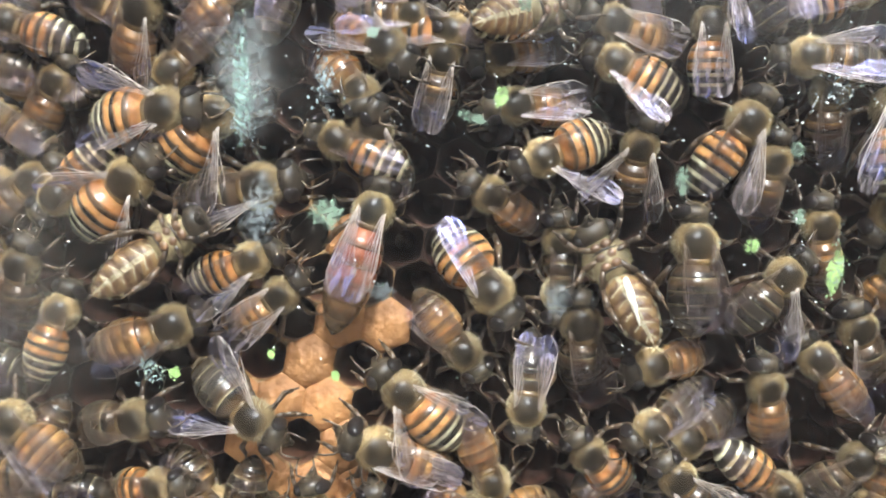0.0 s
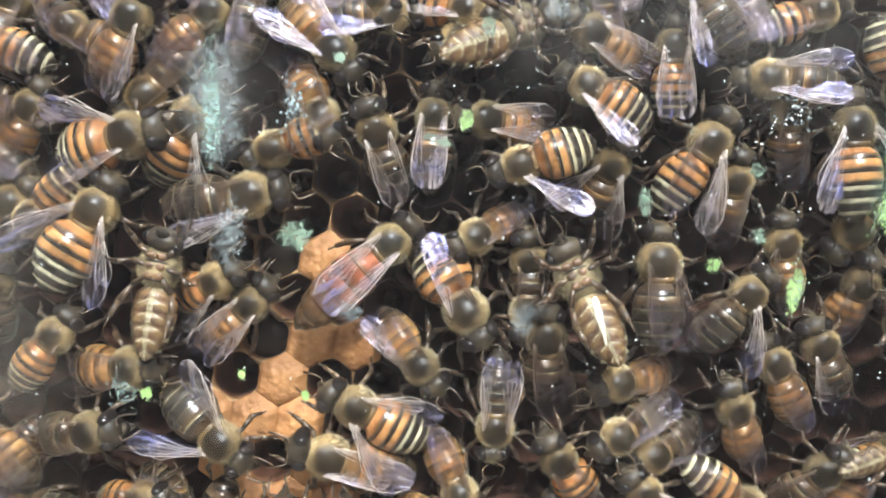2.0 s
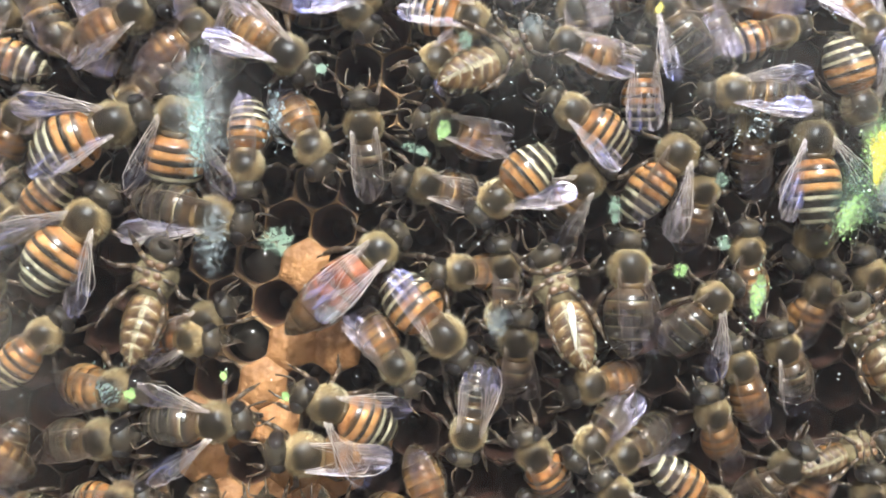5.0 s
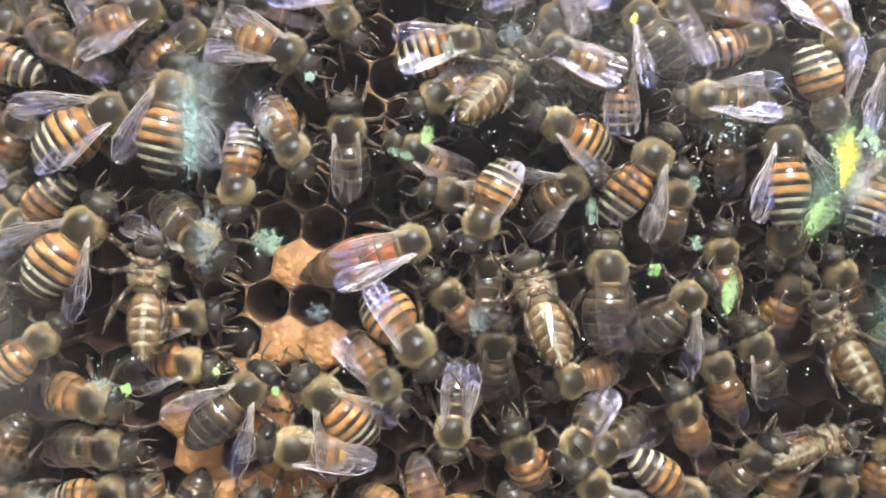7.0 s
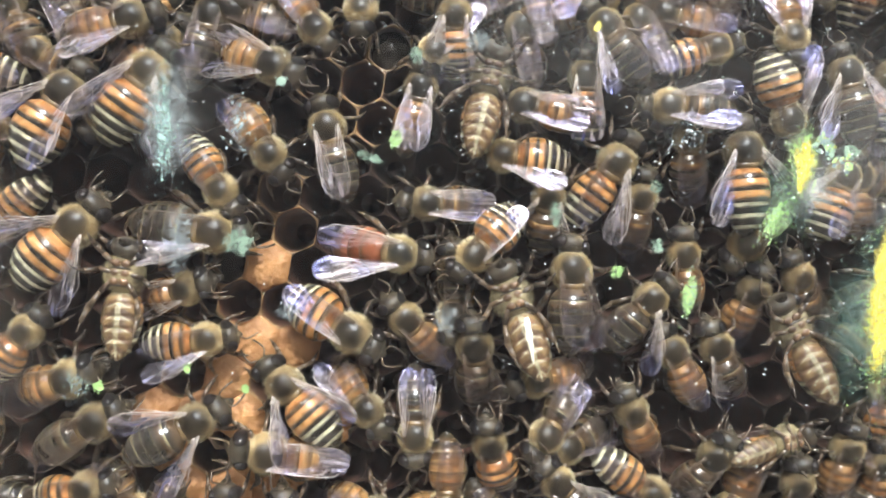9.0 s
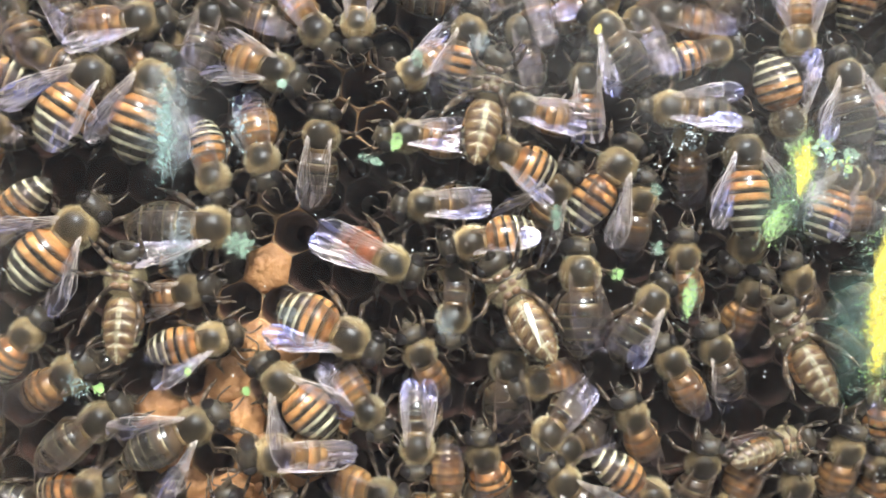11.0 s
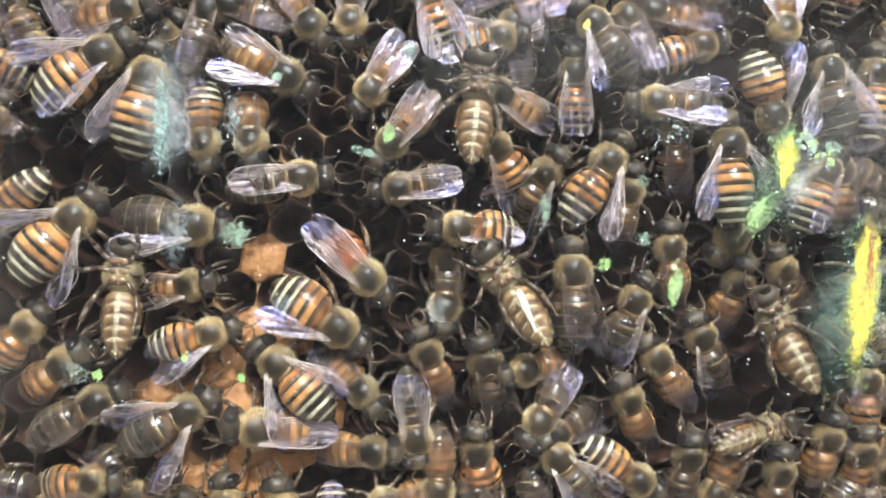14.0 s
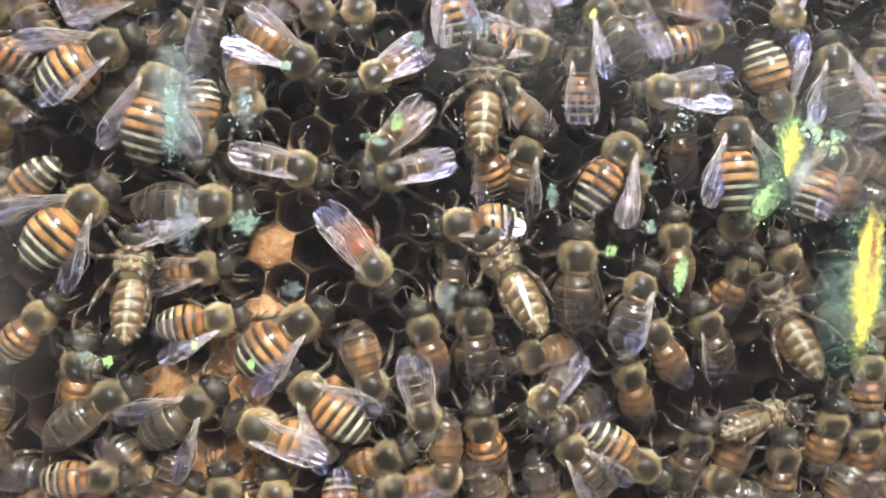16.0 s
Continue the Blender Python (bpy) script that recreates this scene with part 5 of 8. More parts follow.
honey_bee("dark", on_comb(-53.1, 5.9, 3.1, 9, 0), -7, -3, 1.01, 0.86, "sparse")
honey_bee("fuzzy", on_comb(-53.5, -25.1, 3.1, 300, 4), -5, -9, 0.92, 0.86, "sparse")
honey_bee("dark", on_comb(-53.5, 23.9, 3.1, 353, -6), -3, -7, 0.95, 0.86, "sparse")
honey_bee("amber", on_comb(-53.8, -13.4, 3.1, 1, 0), -1, -5, 0.98, 0.86, "sparse")
honey_bee("fuzzy", on_comb(-53.8, 0.3, 3.1, 18, 4), -9, -3, 1.01, 0.86, "sparse")
honey_bee("dark", on_comb(-54.2, -28.7, 3.1, 27, -6), -7, -9, 0.92, 0.86, "sparse")
honey_bee("fuzzy", on_comb(-55.0, 31.5, 3.1, 323, 0), -5, -7, 0.95, 0.86, "sparse")
honey_bee("dark", on_comb(-55.8, 14.4, 3.1, 12, 4), -3, -5, 0.98, 0.86, "sparse")
honey_bee("amber", on_comb(-56.3, -6.9, 3.1, 338, -6), -1, -3, 1.01, 0.86, "sparse")
honey_bee("fuzzy", on_comb(-56.7, -25.5, 3.1, 6, 0), -9, -9, 0.92, 0.86, "sparse")
honey_bee("dark", on_comb(-57.0, 30.1, 3.1, 27, 4), -7, -7, 0.95, 0.86, "sparse")
honey_bee("fuzzy", on_comb(-57.3, -32.1, 3.1, 66, -6), -5, -5, 0.98, 0.86, "sparse")
honey_bee("dark", on_comb(-57.3, -21.2, 3.1, 286, 0), -3, -3, 1.01, 0.86, "sparse")
honey_bee("amber", on_comb(-57.7, 22.3, 3.1, 53, 4), -1, -9, 0.92, 0.86, "sparse")
honey_bee("fuzzy", on_comb(-40.6, 28.0, 3.1, 112, -6), -9, -7, 0.95, 0.86, "sparse")
honey_bee("dark", on_comb(61.7, -26.4, 3.1, 202, 0), -7, -5, 0.98, 0.86, "sparse")
honey_bee("fuzzy", on_comb(-23.2, 31.1, 3.1, 300, 4), -5, -3, 1.01, 0.86, "sparse")
honey_bee("dark", on_comb(19.3, -32.4, 3.1, 89, -6), -3, -9, 0.92, 0.86, "sparse")
honey_bee("amber", on_comb(39.2, -33.7, 3.1, 64, 0), -1, -7, 0.95, 0.86, "sparse")
honey_bee("fuzzy", on_comb(18.4, 30.6, 3.1, 103, 4), -9, -5, 0.98, 0.86, "sparse")
honey_bee("dark", on_comb(60.5, -3.7, 3.1, 23, -6), -7, -3, 1.01, 0.86, "sparse")
honey_bee("fuzzy", on_comb(-23.6, -32.0, 3.1, 255, 0), -5, -9, 0.92, 0.86, "sparse")
honey_bee("dark", on_comb(15.9, 30.9, 3.1, 317, 4), -3, -7, 0.95, 0.86, "sparse")
honey_bee("amber", on_comb(34.1, -34.0, 3.1, 60, -6), -1, -5, 0.98, 0.86, "sparse")
honey_bee("fuzzy", on_comb(-50.9, 16.4, 3.1, 164, 0), -9, -3, 1.01, 0.86, "sparse")
honey_bee("dark", on_comb(4.2, -33.9, 3.1, 104, 4), -7, -9, 0.92, 0.86, "sparse")
honey_bee("fuzzy", on_comb(-50.4, -26.6, 3.1, 179, -6), -5, -7, 0.95, 0.86, "sparse")
honey_bee("dark", on_comb(25.2, -34.0, 3.1, 131, 0), -3, -5, 0.98, 0.86, "sparse")
honey_bee("amber", on_comb(-47.6, 29.9, 3.1, 95, 4), -1, -3, 1.01, 0.86, "sparse")
honey_bee("fuzzy", on_comb(63.8, 27.9, 3.1, 62, -6), -9, -9, 0.92, 0.86, "sparse")
honey_bee("dark", on_comb(53.9, -33.9, 3.1, 125, 0), -7, -7, 0.95, 0.86, "sparse")
honey_bee("fuzzy", on_comb(-14.5, 28.4, 3.1, 325, 4), -5, -5, 0.98, 0.86, "sparse")
honey_bee("dark", on_comb(-35.9, 30.0, 3.1, 119, -6), -3, -3, 1.01, 0.86, "sparse")
honey_bee("amber", on_comb(-30.6, -33.6, 3.1, 285, 0), -1, -9, 0.92, 0.86, "sparse")
honey_bee("fuzzy", on_comb(14.8, -33.9, 3.1, 31, 4), -9, -7, 0.95, 0.86, "sparse")
honey_bee("dark", on_comb(-52.6, 24.3, 3.1, 110, -6), -7, -5, 0.98, 0.86, "sparse")
honey_bee("fuzzy", on_comb(42.7, 31.8, 3.1, 254, 0), -5, -3, 1.01, 0.86, "sparse")
honey_bee("dark", on_comb(20.9, -33.2, 3.1, 277, 4), -3, -9, 0.92, 0.86, "sparse")
honey_bee("amber", on_comb(-25.9, 31.5, 3.1, 107, -6), -1, -7, 0.95, 0.86, "sparse")
honey_bee("fuzzy", on_comb(38.5, -33.9, 3.1, 207, 0), -9, -5, 0.98, 0.86, "sparse")
honey_bee("dark", on_comb(-13.2, 31.3, 3.1, 261, 4), -7, -3, 1.01, 0.86, "sparse")
honey_bee("fuzzy", on_comb(30.6, 31.8, 3.1, 118, -6), -5, -9, 0.92, 0.86, "sparse")
honey_bee("dark", on_comb(-52.8, -13.2, 3.1, 156, 0), -3, -7, 0.95, 0.86, "sparse")
honey_bee("amber", on_comb(63.0, -14.6, 3.1, 299, 4), -1, -5, 0.98, 0.86, "sparse")
honey_bee("fuzzy", on_comb(61.4, 6.5, 3.1, 329, -6), -9, -3, 1.01, 0.86, "sparse")
honey_bee("dark", on_comb(16.2, 29.2, 3.1, 23, 0), -7, -9, 0.92, 0.86, "sparse")
honey_bee("fuzzy", on_comb(11.2, 28.9, 3.1, 355, 4), -5, -7, 0.95, 0.86, "sparse")
honey_bee("dark", on_comb(63.2, -28.8, 3.1, 10, -6), -3, -5, 0.98, 0.86, "sparse")
honey_bee("amber", on_comb(50.7, 30.9, 3.1, 305, 0), -1, -3, 1.01, 0.86, "sparse")
honey_bee("fuzzy", on_comb(-35.2, -30.2, 3.1, 24, 4), -9, -9, 0.92, 0.86, "sparse")
honey_bee("dark", on_comb(17.5, 25.5, 3.1, 96, -6), -7, -7, 0.95, 0.86, "sparse")
honey_bee("fuzzy", on_comb(-51.2, -23.3, 3.1, 231, 0), -5, -5, 0.98, 0.86, "sparse")
honey_bee("dark", on_comb(-43.3, 25.4, 3.1, 70, 4), -3, -3, 1.01, 0.86, "sparse")
honey_bee("amber", on_comb(41.1, -29.1, 3.1, 243, -6), -1, -9, 0.92, 0.86, "sparse")
honey_bee("fuzzy", on_comb(62.9, -22.6, 3.1, 2, 0), -9, -7, 0.95, 0.86, "sparse")
honey_bee("dark", on_comb(63.1, -15.9, 3.1, 16, 4), -7, -5, 0.98, 0.86, "sparse")
honey_bee("fuzzy", on_comb(-44.2, 4.2, 3.1, 40, -6), -5, -3, 1.01, 0.86, "sparse")
honey_bee("dark", on_comb(61.2, 30.6, 3.1, 6, 0), -3, -9, 0.92, 0.86, "sparse")
honey_bee("amber", on_comb(-49.7, -2.9, 3.1, 121, 4), -1, -7, 0.95, 0.86, "sparse")
honey_bee("fuzzy", on_comb(57.4, -7.6, 3.1, 47, -6), -9, -5, 0.98, 0.86, "sparse")
honey_bee("dark", on_comb(-17.8, 26.8, 3.1, 74, 0), -7, -3, 1.01, 0.86, "sparse")
honey_bee("fuzzy", on_comb(-47.8, 11.3, 3.1, 146, 4), -5, -9, 0.92, 0.86, "sparse")
honey_bee("dark", on_comb(35.5, 31.1, 3.1, 226, -6), -3, -7, 0.95, 0.86, "sparse")
honey_bee("amber", on_comb(33.9, 27.2, 3.1, 166, 0), -1, -5, 0.98, 0.86, "sparse")
honey_bee("fuzzy", on_comb(15.4, -33.6, 3.1, 292, 4), -9, -3, 1.01, 0.86, "sparse")
honey_bee("dark", on_comb(-45.9, 14.3, 3.1, 172, -6), -7, -9, 0.92, 0.86, "sparse")
honey_bee("fuzzy", on_comb(63.2, 16.1, 3.1, 311, 0), -5, -7, 0.95, 0.86, "sparse")
honey_bee("dark", on_comb(49.0, -32.7, 3.1, 346, 4), -3, -5, 0.98, 0.86, "sparse")
honey_bee("amber", on_comb(-18.3, -32.8, 3.1, 183, -6), -1, -3, 1.01, 0.86, "sparse")
honey_bee("fuzzy", on_comb(23.3, -32.2, 3.1, 220, 0), -9, -9, 0.92, 0.86, "sparse")
honey_bee("dark", on_comb(30.9, 26.5, 3.1, 113, 4), -7, -7, 0.95, 0.86, "sparse")
honey_bee("fuzzy", on_comb(-15.3, 27.4, 3.1, 160, -6), -5, -5, 0.98, 0.86, "sparse")
honey_bee("dark", on_comb(43.1, 0.9, 3.1, 235, 0), -3, -3, 1.01, 0.86, "sparse")
honey_bee("amber", on_comb(27.0, 29.2, 3.1, 26, 4), -1, -9, 0.92, 0.86, "sparse")
honey_bee("fuzzy", on_comb(-37.7, 22.6, 3.1, 150, -6), -9, -7, 0.95, 0.86, "sparse")
honey_bee("dark", on_comb(-10.2, 29.7, 3.1, 227, 0), -7, -5, 0.98, 0.86, "sparse")
honey_bee("fuzzy", on_comb(53.9, -33.7, 3.1, 236, 4), -5, -3, 1.01, 0.86, "sparse")
honey_bee("dark", on_comb(-29.6, 28.4, 3.1, 104, -6), -3, -9, 0.92, 0.86, "sparse")
honey_bee("amber", on_comb(-45.7, -25.4, 3.1, 240, 0), -1, -7, 0.95, 0.86, "sparse")
honey_bee("fuzzy", on_comb(62.6, 14.3, 3.1, 24, 4), -9, -5, 0.98, 0.86, "sparse")
honey_bee("dark", on_comb(-29.8, 15.4, 3.1, 222, -6), -7, -3, 1.01, 0.86, "sparse")
honey_bee("fuzzy", on_comb(-25.7, -29.2, 3.1, 312, 0), -5, -9, 0.92, 0.86, "sparse")
honey_bee("dark", on_comb(-44.6, -27.4, 3.1, 172, 4), -3, -7, 0.95, 0.86, "sparse")
honey_bee("amber", on_comb(-22.9, 23.9, 3.1, 42, -6), -1, -5, 0.98, 0.86, "sparse")

flake = Build()
for q in range(9):
    u = q / 8
    c = spine(0.12 + 0.62 * u, 7.3)
    w = (0.08 + 0.24 * math.sin(math.pi * min(1.0, 0.25 + 0.75 * u))) * (0.75, 1.15, 0.9, 1.2, 0.85, 1.1, 0.7, 1.0, 0.6)[q]
    r = girth(0.12 + 0.62 * u, 0.98) * 0.92
    flake.v += [(c.x, 0.55 - 0.9 * u - w, c.z - r), (c.x, 0.55 - 0.9 * u, c.z - r - 0.14), (c.x, 0.55 - 0.9 * u + w, c.z - r)]
    if q:
        n = q * 3
        flake.f += [(n - 3, n, n + 1, n - 2), (n - 2, n + 1, n + 2, n - 1)]
        flake.i += [0, 0]
part("wax_scale", flake.mesh("wax_scale", [M["white_wax"]]), [o for o in bee_50.children if o.name.startswith("abdomen")][0], None, "glossy white wax scale")

# ---------------------------------------------------------------- the cells of the comb, those in the middle each a part of its own
spots = []
for i in range(-26, 27):
    for j in range(-26, 27):
        p = ORIGIN + i * STEP_A + j * STEP_C
        if -88 < p.x < 98 and -62 < p.y < 58:
            spots.append((((p.x - 4) / 1.7) ** 2 + p.y ** 2, i, j, p))
spots.sort(key=lambda s: s[:3])
rest = Build()
for n, (_, i, j, p) in enumerate(spots):
    if n < 290:
        # Cells outside these areas get the colour that holds the shade.
        paler = ((p.x + 15.5) / 9) ** 2 + ((p.y + 11) / 16) ** 2 < 1 or (-6 < p.x < 4 and 15 < p.y < 26) or (i, j) in {(1, 0), (1, -1), (2, -1)}
        cell = part("cell", (CELLS if paler else SHADED_CELLS)[(i * 7 + j * 3) % 5], comb, Matrix.Translation((p.x * MM, 0, p.y * MM)))
        if capped(i, j, p):
            part("capping", CAPS[(i * 3 + j * 5) % 5], cell, None, "tan wax capping over brood")
        elif (i, j) in NECTAR_CELLS:
            part("nectar", NECTAR, cell, None, "dark shiny nectar")
    else:
        cell_build(rest, p.x, p.y, n)
part("outer_cells", rest.mesh("outer_cells", [M["shaded_wax"], M["shaded_rim"]]), comb, None, "", "stuff")


# ---------------------------------------------------------------- what moves
def dipped(angle):
    """The queen's abdomen, bent down at the waist by an angle, into a cell."""
    waist = Matrix.Translation((-0.00155, 0, 0.00025))
    return waist @ pose(0, 0, 0, 0, -angle, 0) @ waist.inverted()


def spread(bee, size, side, rows):
    """Opens or folds the two wings of one side: seconds, then degrees from the tail line."""
    for o in bee.children:
        fore, y = o.name.startswith("forewing"), o.matrix_basis.translation.y
        if (fore or o.name.startswith("hindwing")) and y * side > 0:
            hinge = (0.15, side * 1.4, 1.6) if fore else (-0.55, side * 1.35, 1.35)
            turn = [(t, side * -a if fore else side * (-1.25 * a - 3)) for t, a in rows]
            walk(o, [(t, pose(*(c * size * MM for c in hinge), side * (10 if fore else 6), 7 if fore else 5, a) @ Matrix.Scale(size, 4)) for t, a in turn])


def motions():
    spread(bee_24, 1.0, -1, [(0, 5), (6.5, 10), (8, 18), (9, 20), (11.5, 4), (16, 2)])
    spread(bee_23, 1.07, -1, [(0, -6), (9, -4), (11.5, 26), (16, 24)])
    spread(bee_23, 1.07, 1, [(0, -6), (9, -4), (11.5, 6), (16, 8)])
    spread(bee_49, 0.90, -1, [(0, 46), (9, 44), (11.5, 10), (16, 8)])
    spread(bee_36, 0.92, 1, [(0, 52), (4, 52), (6.5, 4), (16, 0)])
    walk(bee_38, [(0, on_comb(27.7, 9.8, 6.2, 57, -7.4)), (9, on_comb(27.7, 9.8, 6.2, 57, -7.4)), (14.5, on_comb(28.2, 9.3, 6.2, 59, -0.0)), (16, on_comb(29.0, 9.3, 6.2, 60, -0.0))])
    walk(bee_47, [(0, on_comb(48.7, 23.1, 4.6, -61, -26.1)), (7, on_comb(48.7, 23.1, 4.6, -61, -26.1)), (9, on_comb(47.8, 24.2, 4.6, -82, -16.4)), (12, on_comb(48.8, 24.0, 4.6, -85, -0.0)), (14.5, on_comb(48.7, 25.1, 4.6, -90, -24.1)), (16, on_comb(48.7, 25.1, 4.6, -90, -24.1))])
    walk(bee_48, [(0, on_comb(22.8, -2.2, 5.7, 91, -0.0)), (9, on_comb(22.8, -2.2, 5.7, 91, -0.0)), (12, on_comb(24.1, -2.5, 5.7, 94, -0.0)), (14.5, on_comb(24.2, -3.3, 5.7, 93, -3.6)), (16, on_comb(24.0, -2.9, 5.7, 90, -12.1))])
    walk(bee_49, [(0, on_comb(31.5, -5.3, 6.2, 45, -12.8)), (9, on_comb(31.5, -5.3, 6.2, 45, -12.8)), (12, on_comb(31.6, -5.3, 6.2, 59, -0.0)), (14.5, on_comb(31.1, -6.5, 6.2, 66, -17.6)), (16, on_comb(31.1, -6.4, 6.2, 68, -0.0))])
    walk(bee_50, [(0, on_comb(13.8, -3.7, 7.4, 117, 14.0, 180)), (0.5, on_comb(13.7, -4.0, 7.4, 119, 17.1, 180)), (1, on_comb(13.9, -3.9, 7.4, 117, 10.3, 180)), (1.5, on_comb(14.0, -3.7, 7.4, 116, 10.0, 180)), (2, on_comb(14.3, -3.6, 7.4, 114, 11.5, 180)), (2.5, on_comb(15.0, -3.3, 7.4, 105, 0.0, 180)), (3, on_comb(15.1, -3.5, 7.4, 105, 4.8, 180)), (3.5, on_comb(15.0, -3.6, 7.4, 105, 8.0, 180)), (7, on_comb(14.8, -4.2, 7.4, 107, 20.4, 180)), (7.5, on_comb(15.7, -4.7, 7.4, 99, 18.0, 180)), (8, on_comb(16.0, -5.0, 7.4, 91, 6.6, 180)), (8.5, on_comb(16.1, -4.7, 7.4, 103, 0.0, 180)), (9, on_comb(16.0, -5.0, 7.4, 110, 0.0, 180)), (12, on_comb(15.3, -3.1, 7.4, 123, 0.0, 180)), (14.5, on_comb(15.8, -3.4, 7.4, 124, 0.0, 180)), (16, on_comb(15.0, -3.2, 7.4, 120, 0.0, 180))])
    walk(bee_51, [(0, on_comb(11.6, -10.1, 5.2, 97, -21.3)), (0.5, on_comb(11.5, -9.9, 5.2, 95, -22.4)), (1, on_comb(11.5, -9.9, 5.2, 97, -21.6)), (1.5, on_comb(11.5, -9.9, 5.2, 93, -21.4)), (2, on_comb(11.4, -9.7, 5.2, 92, -20.4)), (2.5, on_comb(11.2, -9.8, 5.2, 91, -24.6)), (3, on_comb(11.4, -9.6, 5.2, 90, -22.4)), (3.5, on_comb(11.3, -9.6, 5.2, 87, -25.5)), (7, on_comb(10.8, -10.2, 5.2, 88, -28.5)), (7.5, on_comb(10.6, -11.0, 5.2, 95, -23.0)), (8, on_comb(11.0, -12.0, 5.2, 90, -29.5)), (8.5, on_comb(11.9, -11.6, 5.2, 91, -29.5)), (9, on_comb(12.0, -10.6, 5.2, 97, -24.7)), (12, on_comb(17.0, -13.3, 5.2, 84, -14.3)), (12.5, on_comb(16.6, -13.4, 5.2, 82, -19.1)), (13, on_comb(15.4, -13.4, 5.2, 95, -23.9)), (13.5, on_comb(14.0, -12.3, 5.2, 104, -0.0)), (14, on_comb(14.3, -13.5, 5.2, 103, -29.5)), (14.5, on_comb(13.4, -12.5, 5.2, 105, -0.0)), (15, on_comb(12.8, -11.4, 5.2, 106, -0.0)), (15.5, on_comb(12.3, -10.9, 5.2, 101, -10.2)), (16, on_comb(12.2, -10.3, 5.2, 96, -13.9))])
    walk(bee_52, [(0, on_comb(12.4, -23.1, 5.7, 129, -27.8)), (0.5, on_comb(12.1, -22.9, 5.7, 131, -27.6)), (1, on_comb(12.0, -22.6, 5.7, 127, -25.3)), (1.5, on_comb(11.9, -22.4, 5.7, 121, -27.3)), (2, on_comb(12.6, -22.0, 5.7, 120, -27.6)), (2.5, on_comb(13.2, -21.3, 5.7, 111, -25.9)), (3, on_comb(13.0, -21.4, 5.7, 117, -29.5)), (3.5, on_comb(12.7, -21.4, 5.7, 120, -29.5)), (7, on_comb(13.2, -21.2, 5.7, 109, -29.5)), (7.5, on_comb(13.4, -21.3, 5.7, 101, -29.3)), (8, on_comb(13.3, -21.5, 5.7, 104, -29.5)), (8.5, on_comb(13.4, -21.5, 5.7, 105, -29.5)), (9, on_comb(13.7, -21.4, 5.7, 102, -29.5)), (12, on_comb(12.7, -22.9, 5.7, 101, -29.5)), (12.5, on_comb(12.8, -23.0, 5.7, 100, -29.5)), (13, on_comb(13.0, -22.7, 5.7, 98, -29.5)), (13.5, on_comb(12.9, -22.8, 5.7, 100, -29.5)), (14, on_comb(13.3, -23.4, 5.7, 95, -29.5)), (14.5, on_comb(13.3, -23.4, 5.7, 95, -29.5)), (15, on_comb(12.9, -22.7, 5.7, 100, -29.3)), (15.5, on_comb(12.5, -21.8, 5.7, 101, -24.4)), (16, on_comb(13.0, -22.1, 5.7, 99, -28.2))])
    walk(bee_26, [(0, on_comb(6.2, -18.7, 4.9, -99, -10.5)), (0.5, on_comb(6.3, -18.6, 4.9, -96, -7.1)), (1, on_comb(6.3, -18.9, 4.9, -99, -0.0)), (1.5, on_comb(6.2, -18.9, 4.9, -99, -0.0)), (2, on_comb(6.2, -19.0, 4.9, -97, -0.0)), (2.5, on_comb(6.1, -18.9, 4.9, -102, -0.0)), (3, on_comb(6.1, -19.1, 4.9, -104, -0.0)), (3.5, on_comb(6.0, -19.1, 4.9, -105, -0.0)), (7, on_comb(6.0, -19.8, 4.9, -100, -11.0)), (7.5, on_comb(5.9, -19.9, 4.9, -98, -8.6)), (8, on_comb(5.2, -20.7, 4.9, -96, -8.9)), (8.5, on_comb(5.5, -20.1, 4.9, -94, -9.5)), (9, on_comb(5.5, -20.6, 4.9, -92, -9.9)), (12, on_comb(6.0, -21.7, 4.9, -92, -15.8)), (12.5, on_comb(6.2, -21.5, 4.9, -92, -14.9)), (13, on_comb(6.0, -21.6, 4.9, -87, -13.5)), (13.5, on_comb(6.3, -21.8, 4.9, -84, -11.2)), (14, on_comb(6.4, -22.1, 4.9, -85, -0.0)), (14.5, on_comb(6.6, -22.0, 4.9, -83, -0.0)), (15, on_comb(6.4, -22.0, 4.9, -86, -0.0)), (15.5, on_comb(6.5, -21.5, 4.9, -83, -0.0)), (16, on_comb(6.5, -21.2, 4.9, -78, -0.0))])
